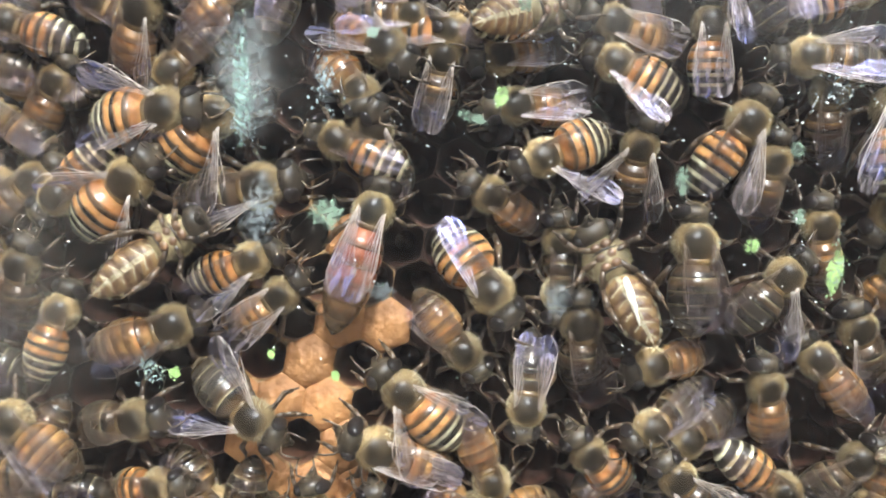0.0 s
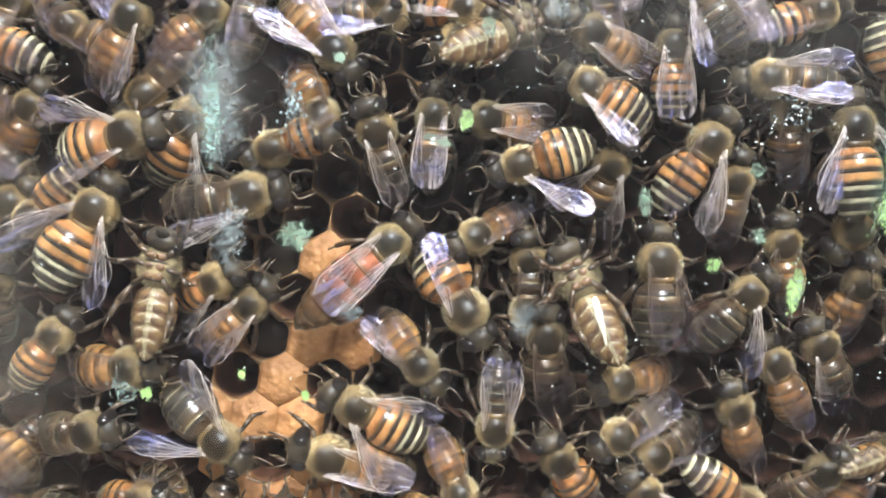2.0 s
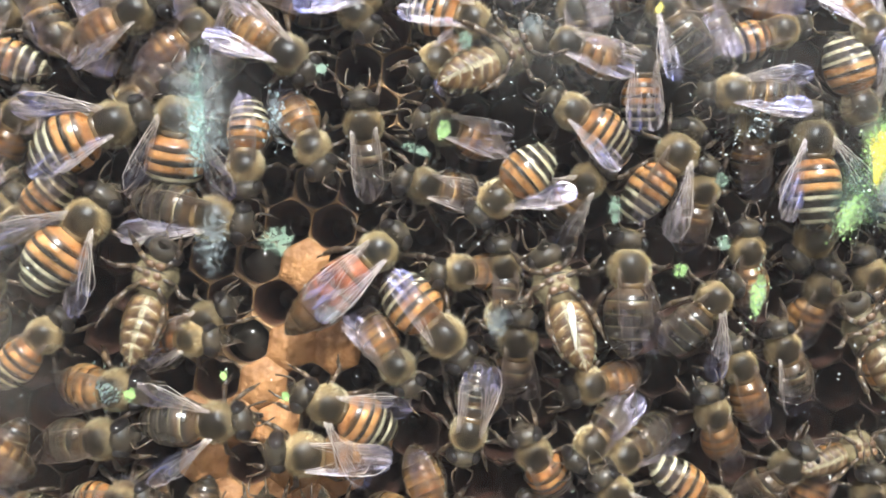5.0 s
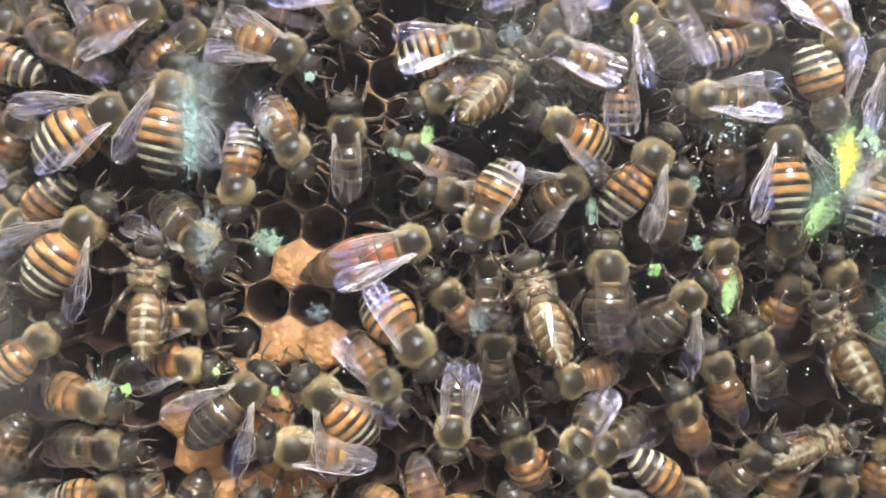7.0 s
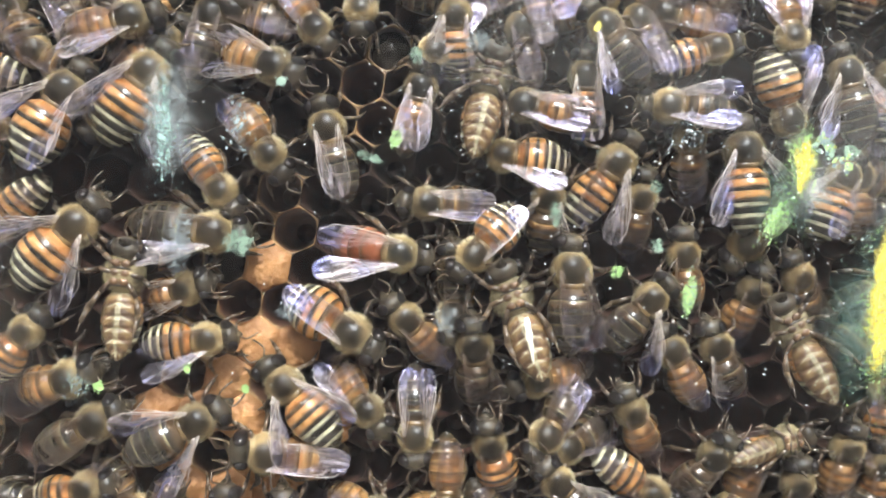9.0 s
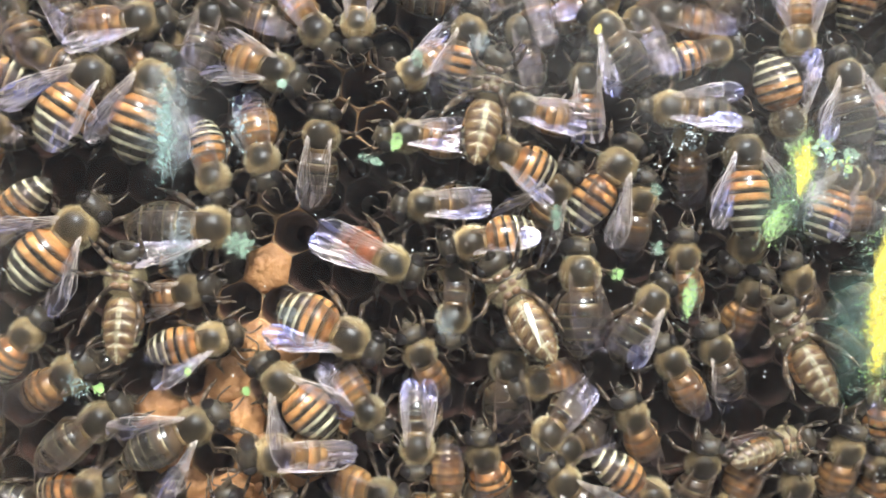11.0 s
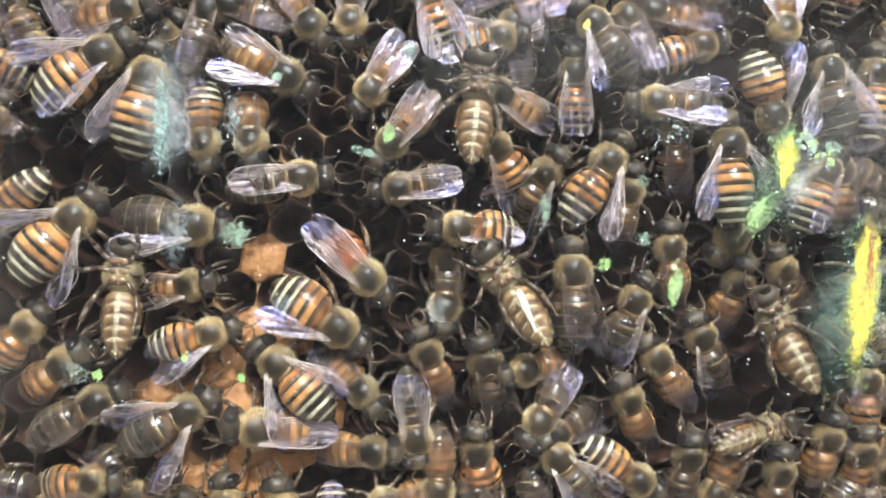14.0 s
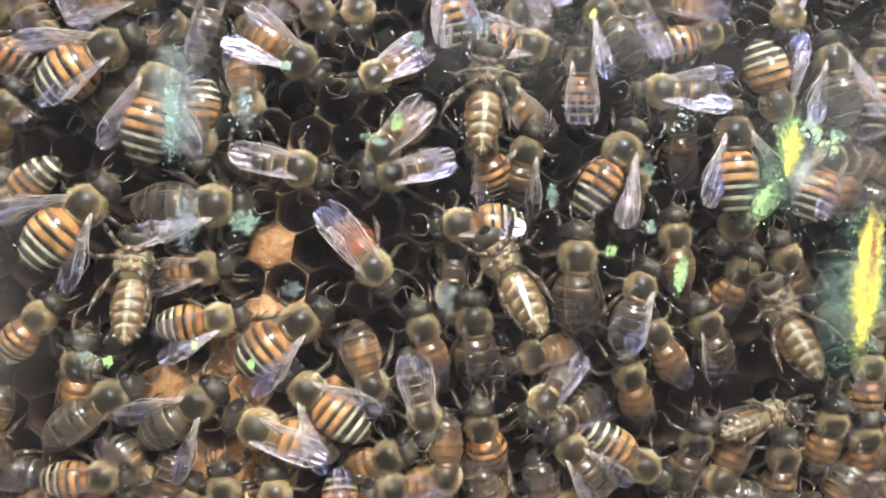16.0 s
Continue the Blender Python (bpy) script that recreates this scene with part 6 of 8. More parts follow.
    walk(bee_53, [(0, on_comb(18.7, -20.6, 5.4, -152, -22.9)), (0.5, on_comb(18.8, -20.1, 5.4, -152, -21.5)), (1, on_comb(18.9, -20.3, 5.4, -147, -21.0)), (1.5, on_comb(18.9, -20.1, 5.4, -153, -23.4)), (2, on_comb(18.7, -19.8, 5.4, -153, -22.0)), (2.5, on_comb(18.6, -19.8, 5.4, -153, -19.9)), (3, on_comb(18.6, -19.9, 5.4, -148, -19.5)), (3.5, on_comb(18.4, -20.0, 5.4, -145, -15.3)), (7, on_comb(19.5, -21.3, 5.4, -129, -23.1)), (7.5, on_comb(19.2, -21.4, 5.4, -127, -21.3)), (8, on_comb(19.4, -21.0, 5.4, -128, -15.7)), (8.5, on_comb(19.8, -20.7, 5.4, -127, -17.5)), (9, on_comb(20.0, -20.5, 5.4, -128, -15.7)), (12, on_comb(20.2, -20.0, 5.4, -138, -18.0)), (12.5, on_comb(20.2, -20.0, 5.4, -135, -18.8)), (13, on_comb(20.2, -20.2, 5.4, -132, -15.5)), (13.5, on_comb(20.4, -20.1, 5.4, -130, -17.9)), (14, on_comb(20.4, -20.2, 5.4, -127, -14.7)), (14.5, on_comb(20.6, -20.3, 5.4, -126, -15.6)), (15, on_comb(20.4, -19.9, 5.4, -129, -22.2)), (15.5, on_comb(20.2, -19.7, 5.4, -132, -22.6)), (16, on_comb(20.2, -19.5, 5.4, -135, -25.8))])
    walk(bee_55, [(0, on_comb(30.0, -16.3, 5.4, 98, -20.3)), (0.5, on_comb(29.9, -16.1, 5.4, 101, -21.5)), (1, on_comb(29.4, -16.1, 5.4, 110, -16.6)), (1.5, on_comb(29.9, -16.4, 5.4, 108, -20.6)), (2, on_comb(30.4, -16.9, 5.4, 108, -24.2)), (2.5, on_comb(30.9, -17.1, 5.4, 108, -29.5)), (3, on_comb(31.8, -17.5, 5.4, 107, -29.5)), (3.5, on_comb(31.7, -17.2, 5.4, 109, -29.5)), (7, on_comb(31.1, -17.3, 5.4, 112, -29.5)), (7.5, on_comb(30.4, -16.4, 5.4, 103, -21.8)), (8, on_comb(29.9, -16.6, 5.4, 107, -25.9)), (8.5, on_comb(29.8, -17.0, 5.4, 108, -29.5)), (9, on_comb(29.5, -17.7, 5.4, 114, -29.5)), (12, on_comb(29.7, -18.1, 5.4, 114, -29.5)), (14.5, on_comb(30.6, -17.3, 5.4, 115, -29.5)), (16, on_comb(30.0, -16.3, 5.4, 110, -29.5))])
    walk(bee_56, [(0, on_comb(35.1, -13.7, 5.2, 131, -0.0)), (3.5, on_comb(34.2, -12.1, 5.2, 112, -12.1)), (7, on_comb(34.7, -12.7, 5.2, 116, -20.0)), (7.5, on_comb(34.5, -12.3, 5.2, 116, -18.7)), (8, on_comb(34.3, -11.9, 5.2, 119, -12.1)), (8.5, on_comb(34.2, -11.6, 5.2, 121, -20.5)), (9, on_comb(34.0, -11.1, 5.2, 121, -8.9)), (12, on_comb(34.1, -12.7, 5.2, 125, -15.9)), (14.5, on_comb(33.7, -13.1, 5.2, 129, -17.7)), (16, on_comb(33.0, -11.7, 5.2, 125, -15.2))])
    walk(bee_61, [(0, on_comb(39.2, -23.7, 5.2, 43, -21.4)), (3.5, on_comb(39.5, -23.1, 5.2, 47, -29.5)), (9, on_comb(38.8, -22.8, 5.2, 55, -29.1)), (12, on_comb(37.1, -23.9, 5.2, 82, -29.5)), (14.5, on_comb(37.7, -24.2, 5.2, 79, -27.6)), (16, on_comb(37.9, -24.2, 5.2, 73, -29.5))])
    walk(bee_66, [(0, on_comb(21.2, -25.5, 5.7, 131, -23.2)), (9, on_comb(21.2, -25.5, 5.7, 131, -23.2)), (12, on_comb(22.2, -25.0, 5.7, 133, -19.7)), (12.5, on_comb(22.1, -24.8, 5.7, 132, -21.4)), (13, on_comb(22.3, -24.6, 5.7, 131, -13.5)), (13.5, on_comb(22.5, -24.5, 5.7, 129, -12.5)), (14, on_comb(22.5, -24.3, 5.7, 128, -10.0)), (14.5, on_comb(22.8, -24.2, 5.7, 129, -13.7)), (15, on_comb(23.5, -24.3, 5.7, 128, -21.7)), (15.5, on_comb(23.9, -24.7, 5.7, 127, -23.2)), (16, on_comb(23.3, -24.8, 5.7, 126, -17.3))])
    walk(bee_67, [(0, on_comb(2.8, -26.4, 4.4, -70, -0.0)), (1.5, on_comb(2.6, -25.9, 4.4, -68, -18.5)), (3.5, on_comb(2.7, -26.4, 4.4, -69, -12.2)), (7, on_comb(4.1, -29.9, 4.4, -76, -12.1)), (9, on_comb(9.0, -28.3, 4.4, -94, -3.1)), (16, on_comb(9.0, -28.3, 4.4, -94, -3.1))])
    walk(bee_81, [(0, on_comb(1.4, -29.1, 4.9, -9, -29.5)), (9, on_comb(1.4, -29.1, 4.9, -9, -29.5)), (12, on_comb(1.9, -25.5, 4.9, -6, -26.6)), (12.5, on_comb(1.6, -25.0, 4.9, -3, -25.9)), (13, on_comb(2.1, -24.3, 4.9, 0, -24.8)), (13.5, on_comb(2.0, -24.2, 4.9, 3, -23.5)), (14, on_comb(1.7, -23.7, 4.9, 5, -22.5)), (14.5, on_comb(0.8, -23.9, 4.9, 8, -21.0)), (15, on_comb(1.6, -24.8, 4.9, 14, -25.3)), (15.5, on_comb(1.8, -25.9, 4.9, 26, -29.5)), (16, on_comb(2.6, -25.8, 4.9, 28, -28.2))])
    walk(bee_31, [(0, on_comb(7.6, 20.6, 7.4, 21, 29.5, 180)), (0.5, on_comb(8.1, 20.9, 7.4, 23, 26.2, 180)), (1, on_comb(8.4, 21.3, 7.4, 25, 18.8, 180)), (1.5, on_comb(9.0, 21.6, 7.4, 26, 0.0, 180)), (2, on_comb(9.1, 21.3, 7.4, 23, 8.9, 180)), (2.5, on_comb(9.2, 21.4, 7.4, 23, 10.7, 180)), (3, on_comb(9.3, 21.3, 7.4, 21, 13.9, 180)), (3.5, on_comb(9.3, 21.1, 7.4, 18, 15.9, 180)), (7, on_comb(12.2, 19.2, 7.4, 49, 19.9, 180)), (7.5, on_comb(12.0, 19.8, 7.4, 53, 21.6, 180)), (8, on_comb(12.8, 19.0, 7.4, 72, 9.9, 180)), (8.5, on_comb(13.4, 19.0, 7.4, 78, 2.4, 180)), (9, on_comb(13.7, 19.0, 7.4, 78, 0.0, 180)), (12, on_comb(13.7, 18.2, 7.4, 79, 0.0, 180)), (12.5, on_comb(13.8, 18.1, 7.4, 79, 0.0, 180)), (13, on_comb(13.4, 18.1, 7.4, 83, 0.0, 180)), (13.5, on_comb(13.2, 18.1, 7.4, 85, 0.0, 180)), (14, on_comb(13.3, 17.9, 7.4, 85, 0.0, 180)), (14.5, on_comb(13.3, 18.0, 7.4, 85, 0.0, 180)), (15, on_comb(13.5, 17.8, 7.4, 85, 0.0, 180)), (15.5, on_comb(13.3, 17.8, 7.4, 86, 0.0, 180)), (16, on_comb(13.4, 17.6, 7.4, 86, 0.0, 180))])
    walk(bee_32, [(0, on_comb(14.6, 19.7, 5.2, 161, -23.7)), (0.5, on_comb(14.7, 19.7, 5.2, 166, -20.9)), (1, on_comb(14.9, 20.2, 5.2, 165, -17.6)), (1.5, on_comb(15.8, 20.5, 5.2, 159, -28.0)), (2, on_comb(16.0, 21.1, 5.2, 149, -28.4)), (2.5, on_comb(16.0, 21.3, 5.2, 150, -27.4)), (3, on_comb(15.7, 21.3, 5.2, 154, -25.4)), (3.5, on_comb(15.5, 21.2, 5.2, 158, -23.1)), (7, on_comb(17.6, 21.5, 5.2, 151, -0.0)), (7.5, on_comb(17.4, 21.1, 5.2, 150, -0.0)), (8, on_comb(18.1, 18.2, 5.2, 140, -8.8)), (8.5, on_comb(17.3, 16.1, 5.2, 160, -11.8)), (9, on_comb(17.5, 16.3, 5.2, 163, -0.0)), (12, on_comb(16.6, 16.0, 5.2, 161, -19.3)), (12.5, on_comb(16.4, 16.3, 5.2, 158, -27.5)), (13, on_comb(16.1, 16.5, 5.2, 163, -29.5)), (13.5, on_comb(15.7, 16.9, 5.2, 160, -23.4)), (14, on_comb(15.7, 17.1, 5.2, 149, -26.1)), (14.5, on_comb(15.6, 17.5, 5.2, 141, -25.4)), (15, on_comb(15.6, 17.0, 5.2, 130, -0.0)), (15.5, on_comb(15.5, 16.6, 5.2, 131, -29.5)), (16, on_comb(15.5, 16.1, 5.2, 133, -29.5))])
    walk(bee_33, [(0, on_comb(14.8, 15.7, 5.7, 151, -0.0)), (0.5, on_comb(15.1, 15.7, 5.7, 150, -0.0)), (1, on_comb(15.3, 15.8, 5.7, 148, -0.0)), (1.5, on_comb(15.7, 15.9, 5.7, 145, -0.9)), (2, on_comb(15.6, 15.7, 5.7, 148, -0.0)), (2.5, on_comb(16.2, 15.2, 5.7, 150, -28.8)), (3, on_comb(16.1, 15.5, 5.7, 149, -19.9)), (3.5, on_comb(16.4, 15.3, 5.7, 144, -2.8)), (7, on_comb(17.5, 13.5, 5.7, 153, -14.4)), (7.5, on_comb(18.1, 13.7, 5.7, 147, -25.8)), (8, on_comb(16.9, 11.0, 5.7, 184, -26.8)), (8.5, on_comb(15.3, 10.2, 5.7, 176, -0.0)), (9, on_comb(15.1, 10.6, 5.7, 175, -0.0)), (12, on_comb(15.0, 11.2, 5.7, 138, -14.9)), (12.5, on_comb(15.2, 11.1, 5.7, 129, -18.3)), (13, on_comb(15.1, 11.2, 5.7, 126, -27.0)), (13.5, on_comb(15.3, 11.3, 5.7, 128, -29.5)), (14, on_comb(15.3, 11.1, 5.7, 125, -29.5)), (14.5, on_comb(15.4, 11.0, 5.7, 125, -29.5)), (15, on_comb(14.4, 10.2, 5.7, 117, -29.5)), (15.5, on_comb(13.7, 10.2, 5.7, 114, -29.5)), (16, on_comb(12.9, 9.8, 5.7, 117, -29.5))])
    walk(bee_36, [(0, on_comb(7.7, 6.3, 6.5, -159, -14.3)), (0.5, on_comb(7.4, 5.9, 6.5, -169, -13.5)), (1, on_comb(8.2, 7.2, 6.5, -160, -25.6)), (1.5, on_comb(9.0, 8.1, 6.5, -164, -21.7)), (2, on_comb(8.8, 7.7, 6.5, -163, -0.0)), (2.5, on_comb(9.2, 7.3, 6.5, -154, -8.2)), (3, on_comb(8.0, 6.6, 6.5, -150, -0.0)), (3.5, on_comb(8.7, 5.9, 6.5, -147, -0.0)), (7, on_comb(9.1, 2.8, 6.5, -117, -3.0)), (7.5, on_comb(10.6, 0.2, 6.5, -113, -27.3)), (8, on_comb(12.0, -0.3, 6.5, -120, -29.5)), (8.5, on_comb(11.0, -0.8, 6.5, -129, -11.6)), (9, on_comb(11.9, -0.5, 6.5, -133, -12.8)), (12, on_comb(10.7, 1.4, 6.5, -181, -0.0)), (12.5, on_comb(9.2, 0.5, 6.5, -175, -0.0)), (13, on_comb(9.5, 0.6, 6.5, -176, -0.0)), (13.5, on_comb(11.6, 1.7, 6.5, -187, -29.5)), (14, on_comb(11.0, 1.7, 6.5, -185, -14.9)), (14.5, on_comb(10.4, 1.1, 6.5, -179, -0.0)), (15, on_comb(9.5, 1.1, 6.5, -183, -0.0)), (15.5, on_comb(9.5, 0.8, 6.5, -181, -0.0)), (16, on_comb(10.4, 0.7, 6.5, -180, -0.0))])
    walk(bee_85, [(0, on_comb(17.5, 7.6, 4.6, 78, -26.4)), (1.5, on_comb(18.2, 7.9, 4.6, 67, -29.5)), (3.5, on_comb(18.3, 7.1, 4.6, 60, -29.5)), (7, on_comb(19.5, 7.2, 4.6, 28, -29.5)), (9, on_comb(20.4, 6.1, 4.6, 79, -21.3)), (12, on_comb(21.7, 7.8, 4.6, 47, -29.2)), (14.5, on_comb(20.9, 8.4, 4.6, 57, -23.7)), (16, on_comb(18.2, 9.3, 4.6, 71, -19.2))])
    walk(bee_35, [(0, on_comb(-2.1, 16.4, 5.2, 76, -20.0)), (0.5, on_comb(-2.1, 16.6, 5.2, 76, -13.5)), (1, on_comb(-2.4, 15.1, 5.2, 77, -0.0)), (1.5, on_comb(-1.0, 14.3, 5.2, 77, -0.0)), (3.5, on_comb(1.0, 7.2, 5.2, 138, -27.2)), (7, on_comb(5.7, 6.0, 5.2, 177, -29.5)), (7.5, on_comb(8.1, 4.4, 5.2, 177, -29.5)), (8, on_comb(8.3, 5.1, 5.2, 177, -26.7)), (8.5, on_comb(7.0, 4.7, 5.2, 177, -22.4)), (9, on_comb(6.7, 5.3, 5.2, 177, -17.2)), (12, on_comb(5.9, 5.4, 5.2, 182, -11.8)), (12.5, on_comb(5.7, 6.1, 5.2, 177, -9.1)), (13, on_comb(5.2, 5.4, 5.2, 188, -0.0)), (13.5, on_comb(4.7, 6.6, 5.2, 182, -0.0)), (14, on_comb(4.3, 6.2, 5.2, 188, -0.0)), (14.5, on_comb(4.7, 6.2, 5.2, 191, -0.0)), (15, on_comb(2.9, 6.8, 5.2, 192, -7.1)), (15.5, on_comb(2.5, 6.6, 5.2, 193, -12.1)), (16, on_comb(2.6, 6.4, 5.2, 194, -15.7))])
    walk(bee_86, [(0, on_comb(5.0, 11.5, 5.4, -174, -21.9)), (0.5, on_comb(5.3, 12.2, 5.4, -182, -27.4)), (1, on_comb(5.2, 13.0, 5.4, -184, -27.9)), (1.5, on_comb(5.4, 13.4, 5.4, -179, -29.5)), (2, on_comb(5.4, 12.4, 5.4, -183, -29.5)), (2.5, on_comb(5.8, 13.4, 5.4, -186, -29.5)), (3, on_comb(5.6, 14.1, 5.4, -187, -29.5)), (3.5, on_comb(5.2, 14.1, 5.4, -184, -25.0)), (7, on_comb(2.0, 10.6, 5.4, -208, -23.7)), (8, on_comb(2.5, 14.1, 5.4, -220, -23.7)), (9, on_comb(6.0, 18.1, 5.4, -280, -0.0)), (10.5, on_comb(4.9, 14.7, 5.4, -211, -0.0)), (12, on_comb(3.7, 11.3, 5.4, -143, -22.1)), (12.5, on_comb(3.6, 11.4, 5.4, -143, -18.9)), (13, on_comb(3.6, 11.3, 5.4, -130, -26.2)), (13.5, on_comb(3.5, 11.5, 5.4, -130, -0.0)), (14, on_comb(3.6, 11.5, 5.4, -127, -0.0)), (14.5, on_comb(3.6, 11.6, 5.4, -137, -18.5)), (15, on_comb(3.6, 11.1, 5.4, -136, -13.4)), (15.5, on_comb(2.6, 11.0, 5.4, -135, -4.4)), (16, on_comb(1.7, 9.4, 5.4, -134, -0.0))])
    walk(bee_34, [(0, on_comb(-1.2, 18.8, 5.7, -10, -22.7)), (3.5, on_comb(5.8, 24.8, 5.7, -25, -18.9)), (7, on_comb(7.3, 22.4, 5.7, 13, -0.0)), (8, on_comb(8.6, 24.3, 5.7, 51, -0.0)), (9, on_comb(9.8, 26.3, 5.7, 90, -21.2)), (12, on_comb(11.6, 24.2, 5.7, 65, -14.7)), (13, on_comb(12.3, 24.5, 5.7, 50, -10.0)), (14, on_comb(15.9, 23.4, 5.7, 8, -6.0)), (15, on_comb(18.4, 22.7, 5.7, 0, -6.0)), (16, on_comb(18.7, 21.2, 5.7, -5, -6.0))])
    walk(bee_99, [(0, on_comb(7.0, 37.0, 6.5, 140, -4)), (12, on_comb(7.0, 37.0, 6.5, 140, -4)), (12.5, on_comb(6.5, 33.0, 6.5, 139, -4)), (13, on_comb(6.8, 31.0, 6.5, 124, -4)), (14, on_comb(7.4, 28.6, 6.5, 112, -6)), (15, on_comb(7.9, 28.4, 6.5, 110, -6)), (16, on_comb(8.6, 28.6, 6.5, 105, -6))])
    walk(bee_87, [(0, on_comb(3.3, 16.4, 5.2, -166, -29.5)), (3.5, on_comb(2.6, 21.7, 5.2, -135, -27.4)), (7, on_comb(4.2, 16.6, 5.2, -146, -29.5)), (9, on_comb(7.6, 22.3, 5.2, -128, -14.0)), (12, on_comb(3.0, 18.4, 5.2, -142, -29.5)), (14.5, on_comb(0.9, 17.3, 5.2, -125, -6.1)), (16, on_comb(0.6, 17.6, 5.2, -148, -20.3))])
    walk(bee_04, [(0, on_comb(-7.7, 17.2, 5.9, -40, -29.5)), (0.5, on_comb(-8.5, 16.9, 5.9, -36, -26.9)), (1, on_comb(-8.9, 16.5, 5.9, -44, -29.5)), (1.5, on_comb(-9.9, 19.5, 5.9, -35, -13.7)), (2, on_comb(-9.7, 19.3, 5.9, -51, -11.4)), (2.5, on_comb(-11.4, 19.3, 5.9, -49, -17.2)), (3, on_comb(-12.1, 19.9, 5.9, -50, -15.0)), (3.5, on_comb(-13.0, 19.5, 5.9, -45, -0.0)), (7, on_comb(-11.7, 21.2, 5.9, -28, -18.6)), (7.5, on_comb(-11.3, 20.9, 5.9, -29, -20.5)), (8, on_comb(-10.8, 21.2, 5.9, -17, -24.8)), (8.5, on_comb(-10.7, 20.4, 5.9, -13, -29.5)), (9, on_comb(-10.2, 20.4, 5.9, -25, -26.0)), (12, on_comb(-9.6, 19.6, 5.9, -29, -21.3)), (12.5, on_comb(-9.3, 19.4, 5.9, -29, -0.0)), (13, on_comb(-9.0, 19.1, 5.9, -30, -13.4)), (13.5, on_comb(-8.4, 19.1, 5.9, -26, -0.0)), (14, on_comb(-8.3, 18.7, 5.9, -30, -0.0)), (14.5, on_comb(-7.7, 18.7, 5.9, -38, -0.0)), (15, on_comb(-7.7, 18.9, 5.9, -46, -0.0)), (15.5, on_comb(-7.9, 18.9, 5.9, -46, -0.0)), (16, on_comb(-7.8, 19.2, 5.9, -37, -0.0))])
    walk(bee_05, [(0, on_comb(-10.3, 12.7, 5.7, -49, -29.5)), (0.5, on_comb(-10.5, 12.3, 5.7, -52, -29.5)), (1, on_comb(-10.6, 12.5, 5.7, -52, -28.2)), (1.5, on_comb(-11.4, 13.2, 5.7, -64, -29.5)), (3.5, on_comb(-10.1, 10.4, 5.7, -68, -25.2)), (7, on_comb(-11.2, 10.7, 5.7, -63, -16.9)), (7.5, on_comb(-12.5, 10.7, 5.7, -72, -16.1)), (8, on_comb(-11.6, 10.1, 5.7, -66, -0.0)), (8.5, on_comb(-11.0, 9.9, 5.7, -62, -0.0)), (9, on_comb(-10.7, 10.7, 5.7, -56, -6.1)), (12, on_comb(-12.0, 10.1, 5.7, -89, -21.9)), (14.5, on_comb(-12.5, 11.6, 5.7, -81, -27.2)), (15, on_comb(-13.1, 12.1, 5.7, -85, -20.0)), (15.5, on_comb(-13.9, 13.5, 5.7, -92, -29.2)), (16, on_comb(-13.7, 14.2, 5.7, -84, -23.7))])
    walk(bee_06, [(0, on_comb(-12.7, 8.2, 4.9, 157, -0.0)), (1, on_comb(-17.3, 8.5, 4.9, 175, -0.0)), (1.5, on_comb(-16.2, 9.7, 4.9, 183, -0.0)), (2.5, on_comb(-16.5, 9.3, 4.9, 229, -0.0)), (3.5, on_comb(-16.9, 9.0, 4.9, 274, -14.9)), (7, on_comb(-17.5, 6.4, 4.9, 268, -20.0)), (7.5, on_comb(-17.5, 5.0, 4.9, 276, -0.0)), (8, on_comb(-17.8, 5.7, 4.9, 277, -0.0)), (8.5, on_comb(-17.0, 6.5, 4.9, 293, -16.8)), (9, on_comb(-16.2, 6.6, 4.9, 307, -14.8)), (12, on_comb(-18.0, 9.5, 3.0, 281, -20.3)), (12.5, on_comb(-18.1, 10.0, 3.0, 280, -18.2)), (13, on_comb(-18.2, 10.6, 3.0, 278, -15.8)), (13.5, on_comb(-18.0, 11.1, 3.0, 277, -13.3)), (14, on_comb(-18.2, 11.5, 3.0, 276, -10.8)), (14.5, on_comb(-18.2, 12.0, 3.0, 275, -7.0)), (15, on_comb(-18.7, 11.5, 3.0, 275, -0.0)), (15.5, on_comb(-19.4, 11.0, 3.0, 270, -7.1)), (16, on_comb(-19.7, 10.3, 3.0, 270, -6.6))])
    walk(bee_07, [(0, on_comb(-9.2, 9.3, 5.2, 114, -29.5)), (3.5, on_comb(-4.6, 12.5, 5.2, 105, -29.5)), (7, on_comb(-5.4, 13.2, 5.2, 93, -29.5)), (7.5, on_comb(-5.4, 13.0, 5.2, 104, -29.5)), (8, on_comb(-5.2, 13.1, 5.2, 109, -29.5)), (8.5, on_comb(-4.8, 13.5, 5.2, 105, -22.8)), (9, on_comb(-4.4, 13.7, 5.2, 105, -9.5)), (11.5, on_comb(-5.2, 12.7, 5.2, 78, -16.8)), (12, on_comb(-5.4, 11.6, 5.2, 72, -8.6)), (12.5, on_comb(-6.3, 9.1, 5.2, 62, -9.0)), (13, on_comb(-6.3, 8.8, 5.2, 53, -0.0)), (13.4, on_comb(-6.9, 8.8, 5.2, 37, -19.4)), (14, on_comb(-6.7, 7.4, 5.2, 10, -0.0)), (14.5, on_comb(-6.6, 8.5, 5.2, 12, -0.0)), (15, on_comb(-6.9, 7.1, 5.2, 6, -0.0)), (15.5, on_comb(-7.7, 8.5, 5.2, 14, -0.0)), (16, on_comb(-7.8, 7.1, 5.2, -8, -0.0))])
